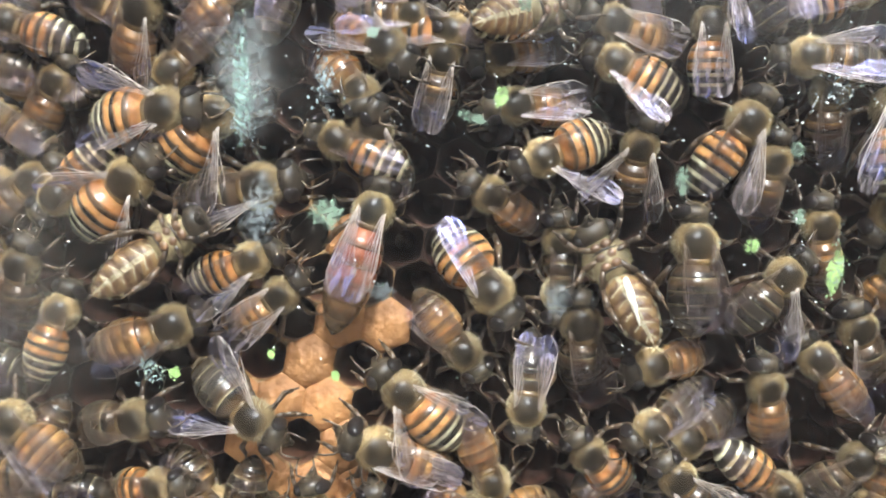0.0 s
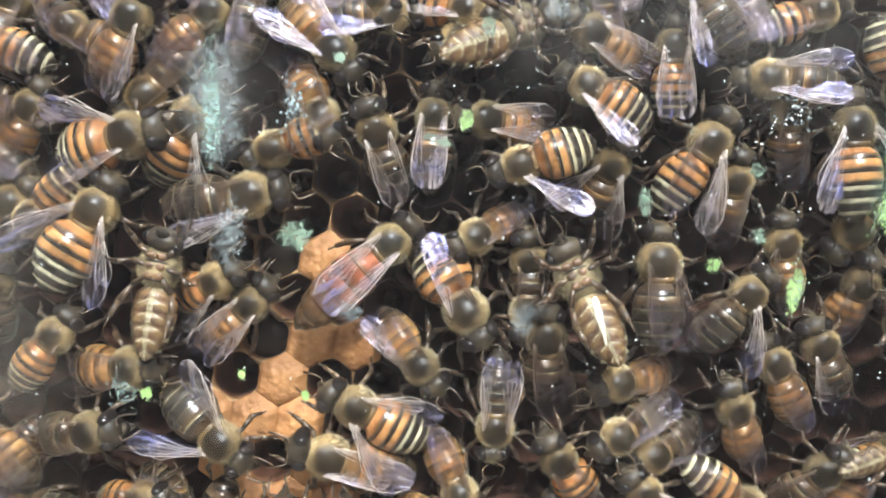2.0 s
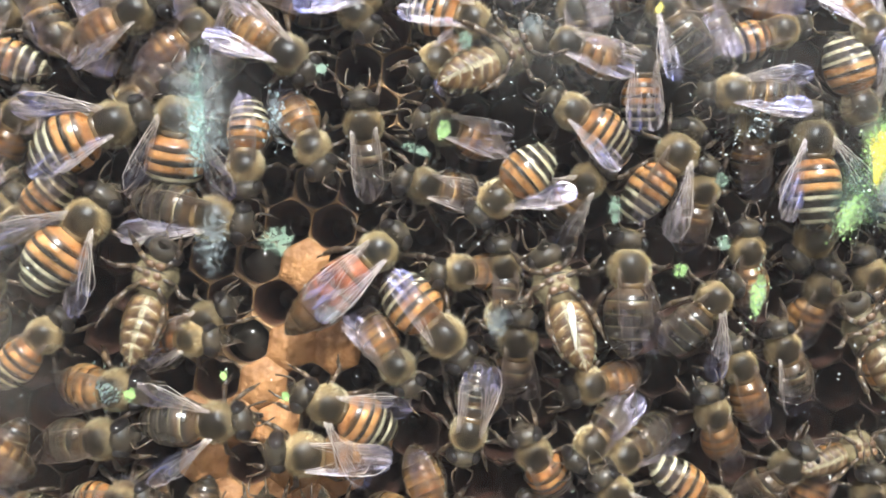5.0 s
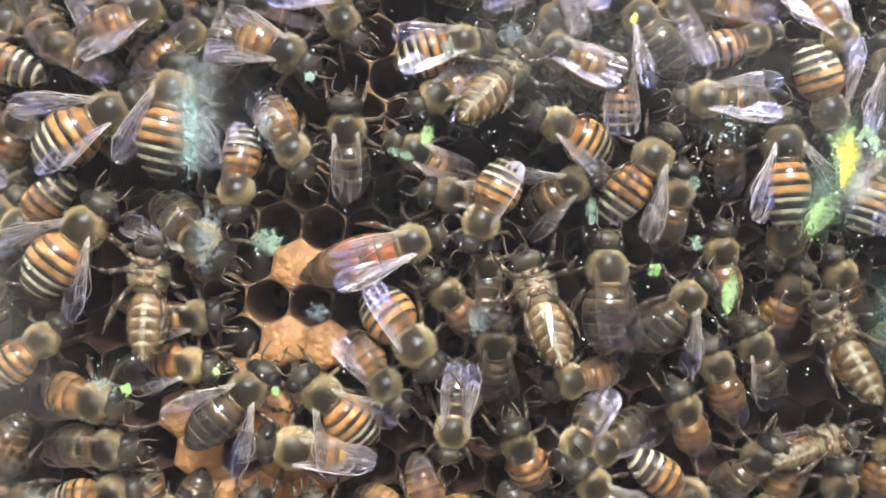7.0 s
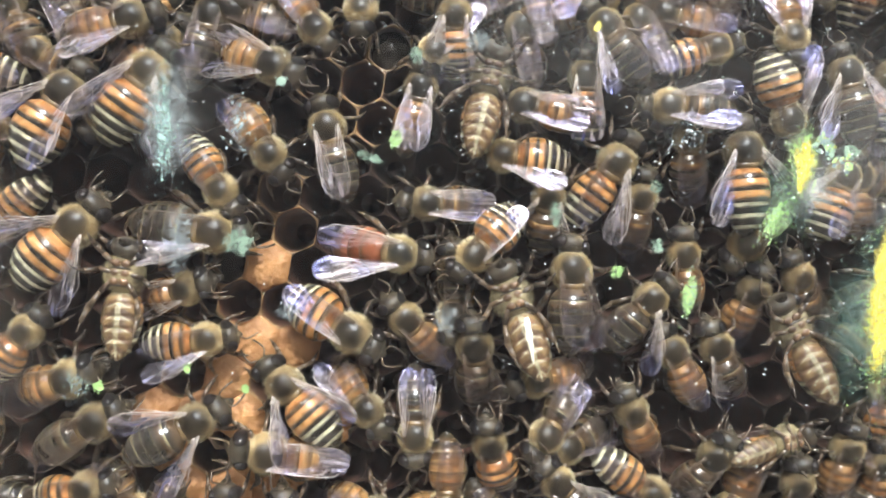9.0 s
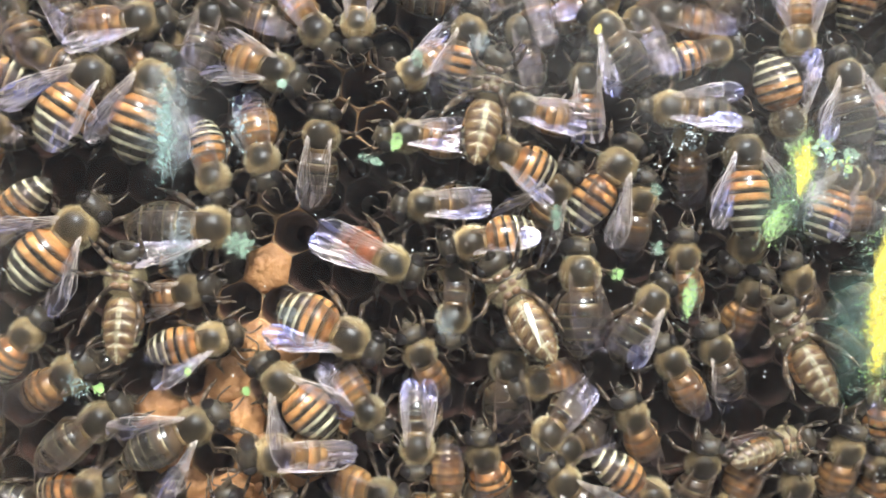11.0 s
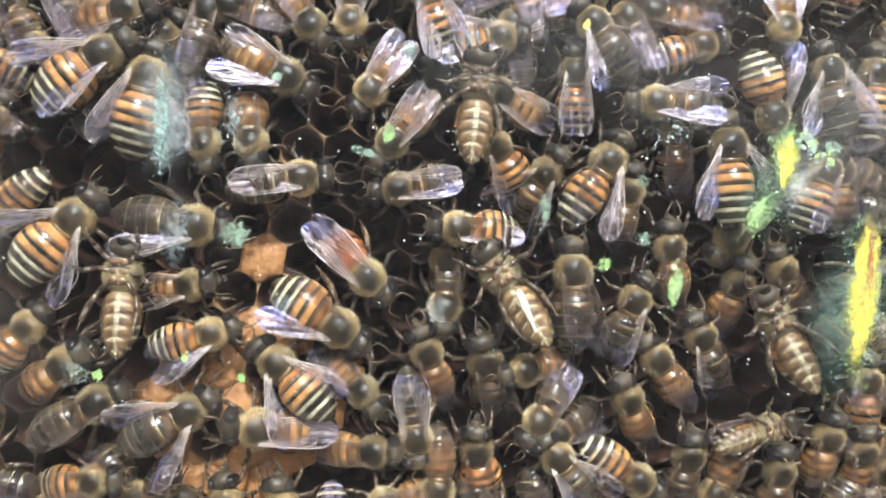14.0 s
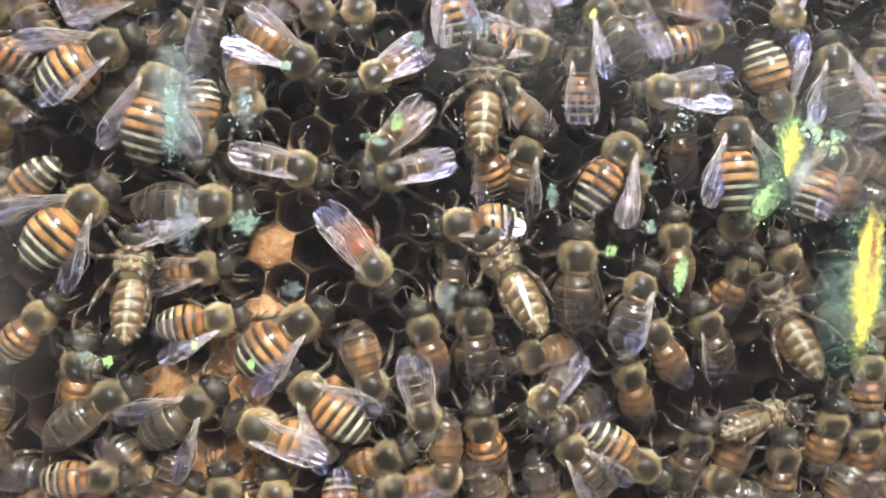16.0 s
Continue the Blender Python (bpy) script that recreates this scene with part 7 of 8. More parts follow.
    walk(bee_02, [(0, on_comb(-29.6, 11.0, 6.2, 4, -20.3)), (1.5, on_comb(-31.7, 11.0, 6.2, 9, -24.5)), (2, on_comb(-30.5, 11.0, 6.2, 11, -20.5)), (2.5, on_comb(-30.6, 11.7, 6.2, 14, -13.8)), (3, on_comb(-30.4, 12.5, 6.2, 16, -0.0)), (3.5, on_comb(-30.5, 12.7, 6.2, 18, -0.0)), (7, on_comb(-30.9, 14.7, 6.2, 29, -0.0)), (7.5, on_comb(-31.5, 15.5, 6.2, 41, -0.0)), (8, on_comb(-31.9, 15.9, 6.2, 44, -0.0)), (8.5, on_comb(-32.3, 16.0, 6.2, 49, -0.0)), (9, on_comb(-33.0, 17.4, 6.2, 56, -0.0)), (12, on_comb(-28.1, 19.5, 6.2, 48, -0.0)), (12.5, on_comb(-27.5, 19.6, 6.2, 45, -0.0)), (13, on_comb(-27.4, 19.8, 6.2, 42, -0.0)), (13.5, on_comb(-28.7, 20.6, 6.2, 38, -0.0)), (14, on_comb(-28.8, 20.9, 6.2, 35, -0.0)), (14.5, on_comb(-28.4, 20.6, 6.2, 31, -0.0)), (15, on_comb(-29.0, 20.8, 6.2, 32, -0.0)), (15.5, on_comb(-29.7, 20.7, 6.2, 39, -14.3)), (16, on_comb(-29.3, 20.3, 6.2, 30, -2.0))])
    walk(bee_03, [(0, on_comb(-24.8, 10.7, 5.9, 41, -13.4)), (0.5, on_comb(-24.9, 12.0, 5.9, 39, -19.1)), (1, on_comb(-24.7, 12.9, 5.9, 37, -22.7)), (1.5, on_comb(-24.2, 12.4, 5.9, 35, -25.9)), (2, on_comb(-24.1, 12.6, 5.9, 46, -22.9)), (2.5, on_comb(-24.1, 13.3, 5.9, 49, -25.4)), (3, on_comb(-23.2, 13.3, 5.9, 56, -29.5)), (3.5, on_comb(-24.1, 13.0, 5.9, 68, -29.5)), (7, on_comb(-24.1, 17.1, 5.9, 77, -0.0)), (7.5, on_comb(-24.1, 18.1, 5.9, 71, -0.0)), (8, on_comb(-24.2, 18.5, 5.9, 65, -0.0)), (8.5, on_comb(-23.6, 18.9, 5.9, 60, -0.0)), (9, on_comb(-24.0, 19.7, 5.9, 54, -0.0)), (12, on_comb(-23.2, 18.6, 5.9, 75, -0.0)), (12.5, on_comb(-23.1, 18.5, 5.9, 65, -0.0)), (13, on_comb(-23.4, 18.4, 5.9, 67, -0.0)), (13.5, on_comb(-24.0, 18.5, 5.9, 74, -0.0)), (14, on_comb(-23.8, 18.6, 5.9, 74, -0.0)), (14.5, on_comb(-23.4, 17.9, 5.9, 73, -0.0)), (15, on_comb(-23.6, 18.1, 5.9, 83, -0.0)), (15.5, on_comb(-23.8, 17.7, 5.9, 71, -0.0)), (16, on_comb(-23.7, 16.6, 5.9, 75, -0.0))])
    walk(bee_09, [(0, on_comb(-33.3, 4.2, 6.2, 44, -25.2)), (0.5, on_comb(-33.0, 4.7, 6.2, 48, -20.9)), (1, on_comb(-32.5, 4.0, 6.2, 52, -13.3)), (1.5, on_comb(-34.2, 3.5, 6.2, 55, -0.0)), (2, on_comb(-34.1, 3.4, 6.2, 61, -0.0)), (2.5, on_comb(-34.0, 3.0, 6.2, 58, -0.0)), (3, on_comb(-33.8, 3.1, 6.2, 57, -0.0)), (3.5, on_comb(-33.4, 3.3, 6.2, 56, -0.0)), (7, on_comb(-33.6, 2.4, 6.2, 53, -5.3)), (7.5, on_comb(-33.5, 2.5, 6.2, 55, -6.5)), (8, on_comb(-32.7, 2.7, 6.2, 49, -0.0)), (8.5, on_comb(-31.7, 2.7, 6.2, 52, -2.2)), (9, on_comb(-31.7, 2.7, 6.2, 49, -4.9)), (12, on_comb(-31.8, 2.7, 6.2, 48, -0.0)), (14.5, on_comb(-31.8, 2.5, 6.2, 50, -0.0)), (16, on_comb(-31.6, 2.7, 6.2, 49, -0.0))])
    walk(bee_89, [(0, on_comb(-45.7, 20.0, 5.2, 159, -0.0)), (1.5, on_comb(-46.2, 21.7, 5.2, 151, -0.0)), (3.5, on_comb(-45.4, 21.0, 5.2, 157, -10.2)), (7, on_comb(-46.1, 21.7, 5.2, 156, -0.0)), (9, on_comb(-45.5, 21.1, 5.2, 161, -9.8)), (16, on_comb(-44.1, 21.8, 5.2, 141, -20.5))])
    walk(bee_01, [(0, on_comb(-32.3, 21.3, 5.4, 67, -29.5)), (1.5, on_comb(-30.7, 22.7, 5.4, 59, -15.7)), (2, on_comb(-30.4, 22.9, 5.4, 59, -12.2)), (2.5, on_comb(-30.2, 23.3, 5.4, 42, -27.9)), (3, on_comb(-29.7, 23.2, 5.4, 34, -25.9)), (3.5, on_comb(-29.2, 23.4, 5.4, 29, -23.5)), (7, on_comb(-27.1, 25.9, 5.4, 24, -0.0)), (7.5, on_comb(-25.6, 26.0, 5.4, 22, -0.0)), (8, on_comb(-25.6, 26.7, 5.4, 20, -0.0)), (8.5, on_comb(-25.9, 26.1, 5.4, 18, -0.0)), (9, on_comb(-26.2, 25.7, 5.4, 16, -0.0)), (12, on_comb(-24.8, 25.7, 5.4, 7, -0.0)), (14.5, on_comb(-26.5, 26.4, 5.4, 12, -19.6)), (16, on_comb(-26.1, 26.8, 5.4, 7, -10.1))])
    walk(bee_11, [(0, on_comb(-20.3, 3.6, 5.7, 12, -11.7)), (0.5, on_comb(-19.2, 2.4, 5.7, 10, -4.3)), (1, on_comb(-18.9, 4.1, 5.7, 8, -0.0)), (1.5, on_comb(-19.1, 4.6, 5.7, 7, -0.0)), (2, on_comb(-18.5, 4.9, 5.7, 10, -5.6)), (2.5, on_comb(-18.7, 3.4, 5.7, 7, -15.7)), (3, on_comb(-19.0, 3.5, 5.7, 2, -7.7)), (3.5, on_comb(-19.4, 3.9, 5.7, 5, -0.0)), (7, on_comb(-21.1, 0.7, 5.7, -36, -24.8)), (7.5, on_comb(-19.4, 0.2, 5.7, -33, -28.3)), (8, on_comb(-17.8, 0.4, 5.7, -16, -23.6)), (8.5, on_comb(-17.0, 1.2, 5.7, -10, -17.7)), (9, on_comb(-16.9, 2.0, 5.7, -4, -0.0)), (12, on_comb(-17.5, 2.8, 5.7, 5, -0.0)), (12.5, on_comb(-19.0, 2.8, 5.7, 10, -29.5)), (13, on_comb(-18.9, 2.8, 5.7, 9, -20.2)), (13.5, on_comb(-18.6, 2.0, 5.7, -1, -0.0)), (14, on_comb(-18.5, 1.9, 5.7, -4, -0.0)), (14.5, on_comb(-18.0, 1.9, 5.7, -2, -0.0)), (15, on_comb(-18.0, 2.0, 5.7, -2, -0.0)), (15.5, on_comb(-17.7, 2.2, 5.7, -4, -0.0)), (16, on_comb(-17.4, 2.8, 5.7, 4, -0.0))])
    walk(bee_12, [(0, on_comb(-28.7, -1.5, 7.4, 33, 4.8, 180)), (1.5, on_comb(-26.8, -3.5, 7.4, 67, 1.9, 180)), (2, on_comb(-27.2, -2.3, 7.4, 78, 0.0, 180)), (2.5, on_comb(-26.0, -3.2, 7.4, 70, 0.0, 180)), (3, on_comb(-25.8, -3.2, 7.4, 61, 0.0, 180)), (3.5, on_comb(-25.7, -2.9, 7.4, 62, 0.0, 180)), (7, on_comb(-26.2, -2.6, 7.4, 84, 0.0, 180)), (7.5, on_comb(-26.1, -2.4, 7.4, 86, 0.0, 180)), (8, on_comb(-26.0, -2.6, 7.4, 87, 0.0, 180)), (8.5, on_comb(-26.0, -2.7, 7.4, 85, 0.0, 180)), (9, on_comb(-26.0, -2.6, 7.4, 83, 0.0, 180)), (12, on_comb(-25.9, -3.2, 7.4, 83, 0.9, 180)), (12.5, on_comb(-26.0, -3.4, 7.4, 84, 8.3, 180)), (13, on_comb(-26.0, -3.4, 7.4, 85, 6.2, 180)), (13.5, on_comb(-25.9, -3.5, 7.4, 85, 4.1, 180)), (14, on_comb(-26.0, -3.5, 7.4, 85, 3.2, 180)), (14.5, on_comb(-25.8, -3.5, 7.4, 85, 0.0, 180)), (15, on_comb(-25.8, -3.6, 7.4, 85, 6.6, 180)), (15.5, on_comb(-25.9, -3.6, 7.4, 86, 9.9, 180)), (16, on_comb(-25.8, -3.7, 7.4, 85, 11.5, 180))])
    walk(bee_13, [(0, on_comb(-18.5, -7.3, 4.9, 40, -15.4)), (0.5, on_comb(-18.5, -6.9, 4.9, 40, -12.6)), (1, on_comb(-18.8, -6.4, 4.9, 46, -13.3)), (1.5, on_comb(-18.8, -6.0, 4.9, 47, -11.0)), (2, on_comb(-18.7, -6.2, 4.9, 46, -12.7)), (2.5, on_comb(-18.2, -5.6, 4.9, 46, -13.3)), (3, on_comb(-18.5, -5.9, 4.9, 45, -12.3)), (3.5, on_comb(-19.9, -7.2, 4.9, 45, -11.5)), (7, on_comb(-21.7, -7.3, 4.9, 10, -29.5)), (7.5, on_comb(-20.1, -6.8, 4.9, 12, -29.5)), (8, on_comb(-20.0, -5.8, 4.9, 14, -29.5)), (8.5, on_comb(-17.6, -6.4, 4.9, 16, -29.5)), (9, on_comb(-19.9, -4.2, 4.9, 18, -27.9)), (12, on_comb(-19.5, -4.5, 4.9, 13, -28.9)), (12.5, on_comb(-19.3, -4.8, 4.9, 12, -29.1)), (13, on_comb(-18.2, -4.6, 4.9, 12, -29.2)), (13.5, on_comb(-18.4, -4.7, 4.9, 11, -29.3)), (14, on_comb(-19.1, -4.8, 4.9, 10, -29.5)), (14.5, on_comb(-18.4, -4.8, 4.9, 9, -29.5)), (15, on_comb(-18.7, -4.7, 4.9, 10, -28.3)), (15.5, on_comb(-19.4, -4.6, 4.9, 11, -26.6)), (16, on_comb(-18.3, -4.3, 4.9, 12, -24.4))])
    walk(bee_14, [(0, on_comb(-21.3, -3.8, 5.4, 23, -8.7)), (0.5, on_comb(-21.9, -4.0, 5.4, 25, -20.4)), (1, on_comb(-22.3, -3.7, 5.4, 27, -26.9)), (1.5, on_comb(-21.9, -3.6, 5.4, 30, -29.5)), (3.5, on_comb(-22.8, -5.6, 5.4, 9, -29.5)), (7, on_comb(-22.2, -12.5, 5.4, -3, -29.5)), (7.5, on_comb(-20.9, -11.5, 5.4, 0, -26.2)), (8, on_comb(-18.7, -10.9, 5.4, 3, -20.0)), (8.5, on_comb(-17.8, -10.7, 5.4, 6, -11.2)), (9, on_comb(-17.5, -9.8, 5.4, 8, -0.0)), (12, on_comb(-16.8, -9.5, 5.4, 17, -0.0)), (12.5, on_comb(-16.7, -9.6, 5.4, 16, -0.0)), (13, on_comb(-16.8, -9.8, 5.4, 14, -0.0)), (13.5, on_comb(-16.7, -10.0, 5.4, 16, -0.0)), (14, on_comb(-16.7, -10.3, 5.4, 17, -0.0)), (14.5, on_comb(-16.7, -10.3, 5.4, 14, -0.0)), (15, on_comb(-16.5, -10.3, 5.4, 16, -0.0)), (15.5, on_comb(-16.7, -10.3, 5.4, 12, -9.5)), (16, on_comb(-16.8, -10.1, 5.4, 11, -0.0))])
    walk(bee_15, [(0, on_comb(-40.7, -9.0, 5.4, 71, -0.0)), (1.5, on_comb(-39.1, -9.4, 5.4, 52, -10.4)), (3.5, on_comb(-37.9, -8.3, 5.4, 51, -9.3)), (7, on_comb(-38.4, -9.7, 5.4, 42, -0.0)), (7.5, on_comb(-38.2, -9.3, 5.4, 46, -0.0)), (8, on_comb(-38.1, -9.1, 5.4, 53, -6.7)), (8.5, on_comb(-37.3, -8.9, 5.4, 51, -10.6)), (9, on_comb(-37.3, -8.9, 5.4, 51, -15.4)), (16, on_comb(-36.9, -9.9, 5.4, 46, -16.9))])
    walk(bee_16, [(0, on_comb(-29.6, -10.5, 4.9, 22, -0.0)), (1.5, on_comb(-31.3, -12.5, 4.9, 5, -29.5)), (3.5, on_comb(-30.1, -13.0, 4.9, 7, -29.5)), (7, on_comb(-32.7, -16.6, 4.9, -6, -29.5)), (7.5, on_comb(-33.1, -16.5, 4.9, 0, -29.5)), (8, on_comb(-32.6, -15.1, 4.9, 7, -29.5)), (8.5, on_comb(-32.5, -14.5, 4.9, 13, -29.5)), (9, on_comb(-32.7, -14.2, 4.9, 18, -29.5)), (12, on_comb(-32.8, -13.4, 4.9, 35, -29.5)), (14.5, on_comb(-33.1, -14.1, 4.9, 36, -29.5)), (16, on_comb(-32.4, -15.1, 4.9, 79, -29.5))])
    walk(bee_17, [(0, on_comb(-33.1, -20.0, 5.2, 10, -27.6)), (1.5, on_comb(-35.5, -19.5, 5.2, 8, -29.5)), (3.5, on_comb(-33.0, -18.6, 5.2, 11, -29.5)), (7, on_comb(-31.2, -21.6, 5.2, -1, -27.6)), (7.5, on_comb(-29.0, -21.4, 5.2, 7, -26.1)), (8, on_comb(-29.4, -20.6, 5.2, 16, -23.7)), (8.5, on_comb(-29.9, -20.0, 5.2, 23, -19.8)), (9, on_comb(-29.8, -19.0, 5.2, 30, -12.9)), (12, on_comb(-29.3, -18.6, 5.2, 34, -0.0)), (12.5, on_comb(-29.5, -18.5, 5.2, 31, -0.0)), (13, on_comb(-29.2, -18.0, 5.2, 29, -0.0)), (13.5, on_comb(-28.9, -17.9, 5.2, 27, -0.0)), (14, on_comb(-29.5, -18.2, 5.2, 29, -0.0)), (14.5, on_comb(-29.1, -18.4, 5.2, 32, -0.0)), (15, on_comb(-29.0, -18.3, 5.2, 29, -0.0)), (15.5, on_comb(-29.0, -19.8, 5.2, 30, -0.0)), (16, on_comb(-29.1, -19.2, 5.2, 33, -0.0))])
    walk(bee_18, [(0, on_comb(-21.1, -19.7, 6.2, -37, -16.8)), (0.5, on_comb(-21.5, -18.6, 6.2, -30, -16.3)), (1, on_comb(-21.1, -19.6, 6.2, -32, -12.9)), (1.5, on_comb(-20.8, -19.9, 6.2, -40, -4.5)), (2, on_comb(-21.6, -20.1, 6.2, -40, -12.7)), (2.5, on_comb(-22.3, -21.4, 6.2, -52, -13.3)), (3, on_comb(-23.4, -22.6, 6.2, -65, -18.0)), (3.5, on_comb(-22.4, -21.4, 6.2, -48, -22.0)), (5, on_comb(-20.1, -17.9, 6.2, 4, -11.5)), (6.5, on_comb(-16.8, -15.3, 6.2, 47, -0.0)), (7, on_comb(-16.1, -15.2, 6.2, 45, -0.0)), (7.5, on_comb(-16.2, -16.1, 6.2, 42, -0.0)), (8, on_comb(-16.2, -16.6, 6.2, 39, -0.0)), (8.5, on_comb(-18.8, -18.8, 6.2, 31, -2.8)), (9, on_comb(-18.5, -18.8, 6.2, 29, -0.0)), (12, on_comb(-18.8, -19.6, 6.2, 27, -4.4)), (12.5, on_comb(-18.3, -20.4, 6.2, 19, -0.0)), (13, on_comb(-18.8, -19.9, 6.2, 31, -0.0)), (13.5, on_comb(-19.3, -20.1, 6.2, 24, -0.0)), (14, on_comb(-19.1, -19.0, 6.2, 31, -0.0)), (14.5, on_comb(-18.6, -19.0, 6.2, 36, -0.0)), (15, on_comb(-18.7, -19.1, 6.2, 30, -0.0)), (15.5, on_comb(-19.2, -21.0, 6.2, 33, -28.3)), (16, on_comb(-19.1, -19.5, 6.2, 38, -13.0))])
    walk(bee_19, [(0, on_comb(-31.0, -26.9, 4.6, 8, -29.5)), (3.5, on_comb(-29.6, -26.2, 4.6, 5, -29.5)), (7, on_comb(-31.1, -26.4, 4.6, 8, -7.8)), (7.5, on_comb(-31.1, -27.2, 4.6, 8, -6.9)), (8, on_comb(-30.8, -26.3, 4.6, 9, -8.8)), (8.5, on_comb(-30.8, -26.4, 4.6, 9, -11.2)), (9, on_comb(-30.8, -26.3, 4.6, 10, -13.5)), (12, on_comb(-30.2, -25.8, 4.6, 7, -13.5)), (14.5, on_comb(-29.9, -27.4, 4.6, 2, -12.6)), (16, on_comb(-29.9, -28.1, 4.6, 1, -0.0))])
    walk(bee_20, [(0, on_comb(-6.1, -16.8, 6.2, 138, -11.1)), (0.5, on_comb(-7.3, -16.6, 6.2, 144, -0.0)), (1, on_comb(-7.6, -16.8, 6.2, 145, -10.8)), (1.5, on_comb(-7.2, -16.5, 6.2, 145, -16.9)), (2, on_comb(-7.9, -16.5, 6.2, 153, -13.6)), (2.5, on_comb(-8.2, -16.4, 6.2, 156, -14.7)), (3, on_comb(-8.5, -16.4, 6.2, 157, -14.8)), (3.5, on_comb(-8.8, -16.4, 6.2, 161, -17.6)), (7, on_comb(-8.1, -15.5, 6.2, 137, -19.7)), (7.5, on_comb(-8.0, -15.1, 6.2, 133, -10.5)), (8, on_comb(-8.4, -14.1, 6.2, 124, -7.5)), (8.5, on_comb(-8.6, -14.8, 6.2, 134, -16.7)), (9, on_comb(-8.8, -14.8, 6.2, 135, -0.0)), (12, on_comb(-9.4, -13.6, 6.2, 139, -13.3)), (12.5, on_comb(-9.4, -13.5, 6.2, 141, -18.0)), (13, on_comb(-9.3, -13.5, 6.2, 142, -21.9)), (13.5, on_comb(-9.2, -13.4, 6.2, 143, -0.0)), (14, on_comb(-9.2, -13.6, 6.2, 139, -0.0)), (14.5, on_comb(-9.5, -15.0, 6.2, 139, -0.0)), (15, on_comb(-9.5, -17.3, 6.2, 143, -18.2)), (15.5, on_comb(-7.1, -18.6, 6.2, 140, -0.0)), (16, on_comb(-6.7, -18.1, 6.2, 145, -1.3))])
    walk(bee_21, [(0, on_comb(-0.1, -13.0, 5.2, -50, -0.0)), (0.5, on_comb(-0.4, -12.9, 5.2, -49, -0.0)), (1, on_comb(-0.8, -12.7, 5.2, -44, -0.0)), (1.5, on_comb(-1.1, -12.7, 5.2, -47, -15.1)), (2, on_comb(-1.3, -12.6, 5.2, -49, -16.2)), (2.5, on_comb(-1.3, -12.6, 5.2, -51, -16.1)), (3, on_comb(-1.3, -12.5, 5.2, -54, -14.7)), (3.5, on_comb(-1.4, -12.0, 5.2, -56, -12.8)), (7, on_comb(-1.3, -14.8, 5.2, -52, -19.4)), (7.5, on_comb(-1.1, -15.8, 5.2, -51, -18.2)), (8, on_comb(-0.9, -16.6, 5.2, -51, -18.5)), (8.5, on_comb(-0.0, -17.5, 5.2, -51, -19.0)), (9, on_comb(0.2, -17.7, 5.2, -50, -19.6)), (12, on_comb(0.3, -17.7, 5.2, -54, -20.7)), (12.5, on_comb(0.3, -17.3, 5.2, -52, -22.0)), (13, on_comb(0.6, -16.9, 5.2, -51, -23.1)), (13.5, on_comb(0.5, -16.6, 5.2, -49, -24.1)), (14, on_comb(0.4, -16.9, 5.2, -47, -25.4)), (14.5, on_comb(0.1, -17.7, 5.2, -45, -26.4)), (16, on_comb(0.6, -17.7, 5.2, -72, -0.0))])
    walk(bee_22, [(0, on_comb(-8.7, -22.7, 5.7, 155, -22.4)), (0.5, on_comb(-9.4, -22.0, 5.7, 155, -29.5)), (1, on_comb(-11.0, -21.7, 5.7, 158, -13.8)), (1.5, on_comb(-11.1, -21.2, 5.7, 157, -13.3)), (2, on_comb(-10.8, -21.7, 5.7, 161, -17.9)), (2.5, on_comb(-11.4, -21.9, 5.7, 173, -0.0)), (3, on_comb(-10.8, -21.7, 5.7, 172, -20.1)), (3.5, on_comb(-10.9, -21.3, 5.7, 176, -21.3)), (7, on_comb(-11.2, -21.4, 5.7, 166, -22.9)), (7.5, on_comb(-11.5, -21.6, 5.7, 167, -24.4)), (8, on_comb(-11.0, -22.0, 5.7, 167, -27.9)), (8.5, on_comb(-10.6, -22.1, 5.7, 169, -22.1)), (9, on_comb(-10.8, -22.3, 5.7, 169, -21.2)), (12, on_comb(-9.8, -22.1, 5.7, 179, -29.5)), (12.5, on_comb(-10.1, -21.8, 5.7, 179, -26.5)), (13, on_comb(-10.3, -21.5, 5.7, 179, -26.5)), (13.5, on_comb(-10.9, -21.1, 5.7, 179, -28.0)), (14, on_comb(-11.4, -20.9, 5.7, 172, -24.3)), (14.5, on_comb(-12.3, -21.2, 5.7, 166, -24.9)), (15, on_comb(-11.5, -22.4, 5.7, 162, -20.4)), (15.5, on_comb(-12.3, -24.1, 5.7, 155, -0.0)), (16, on_comb(-12.3, -22.4, 5.7, 157, -0.0))])
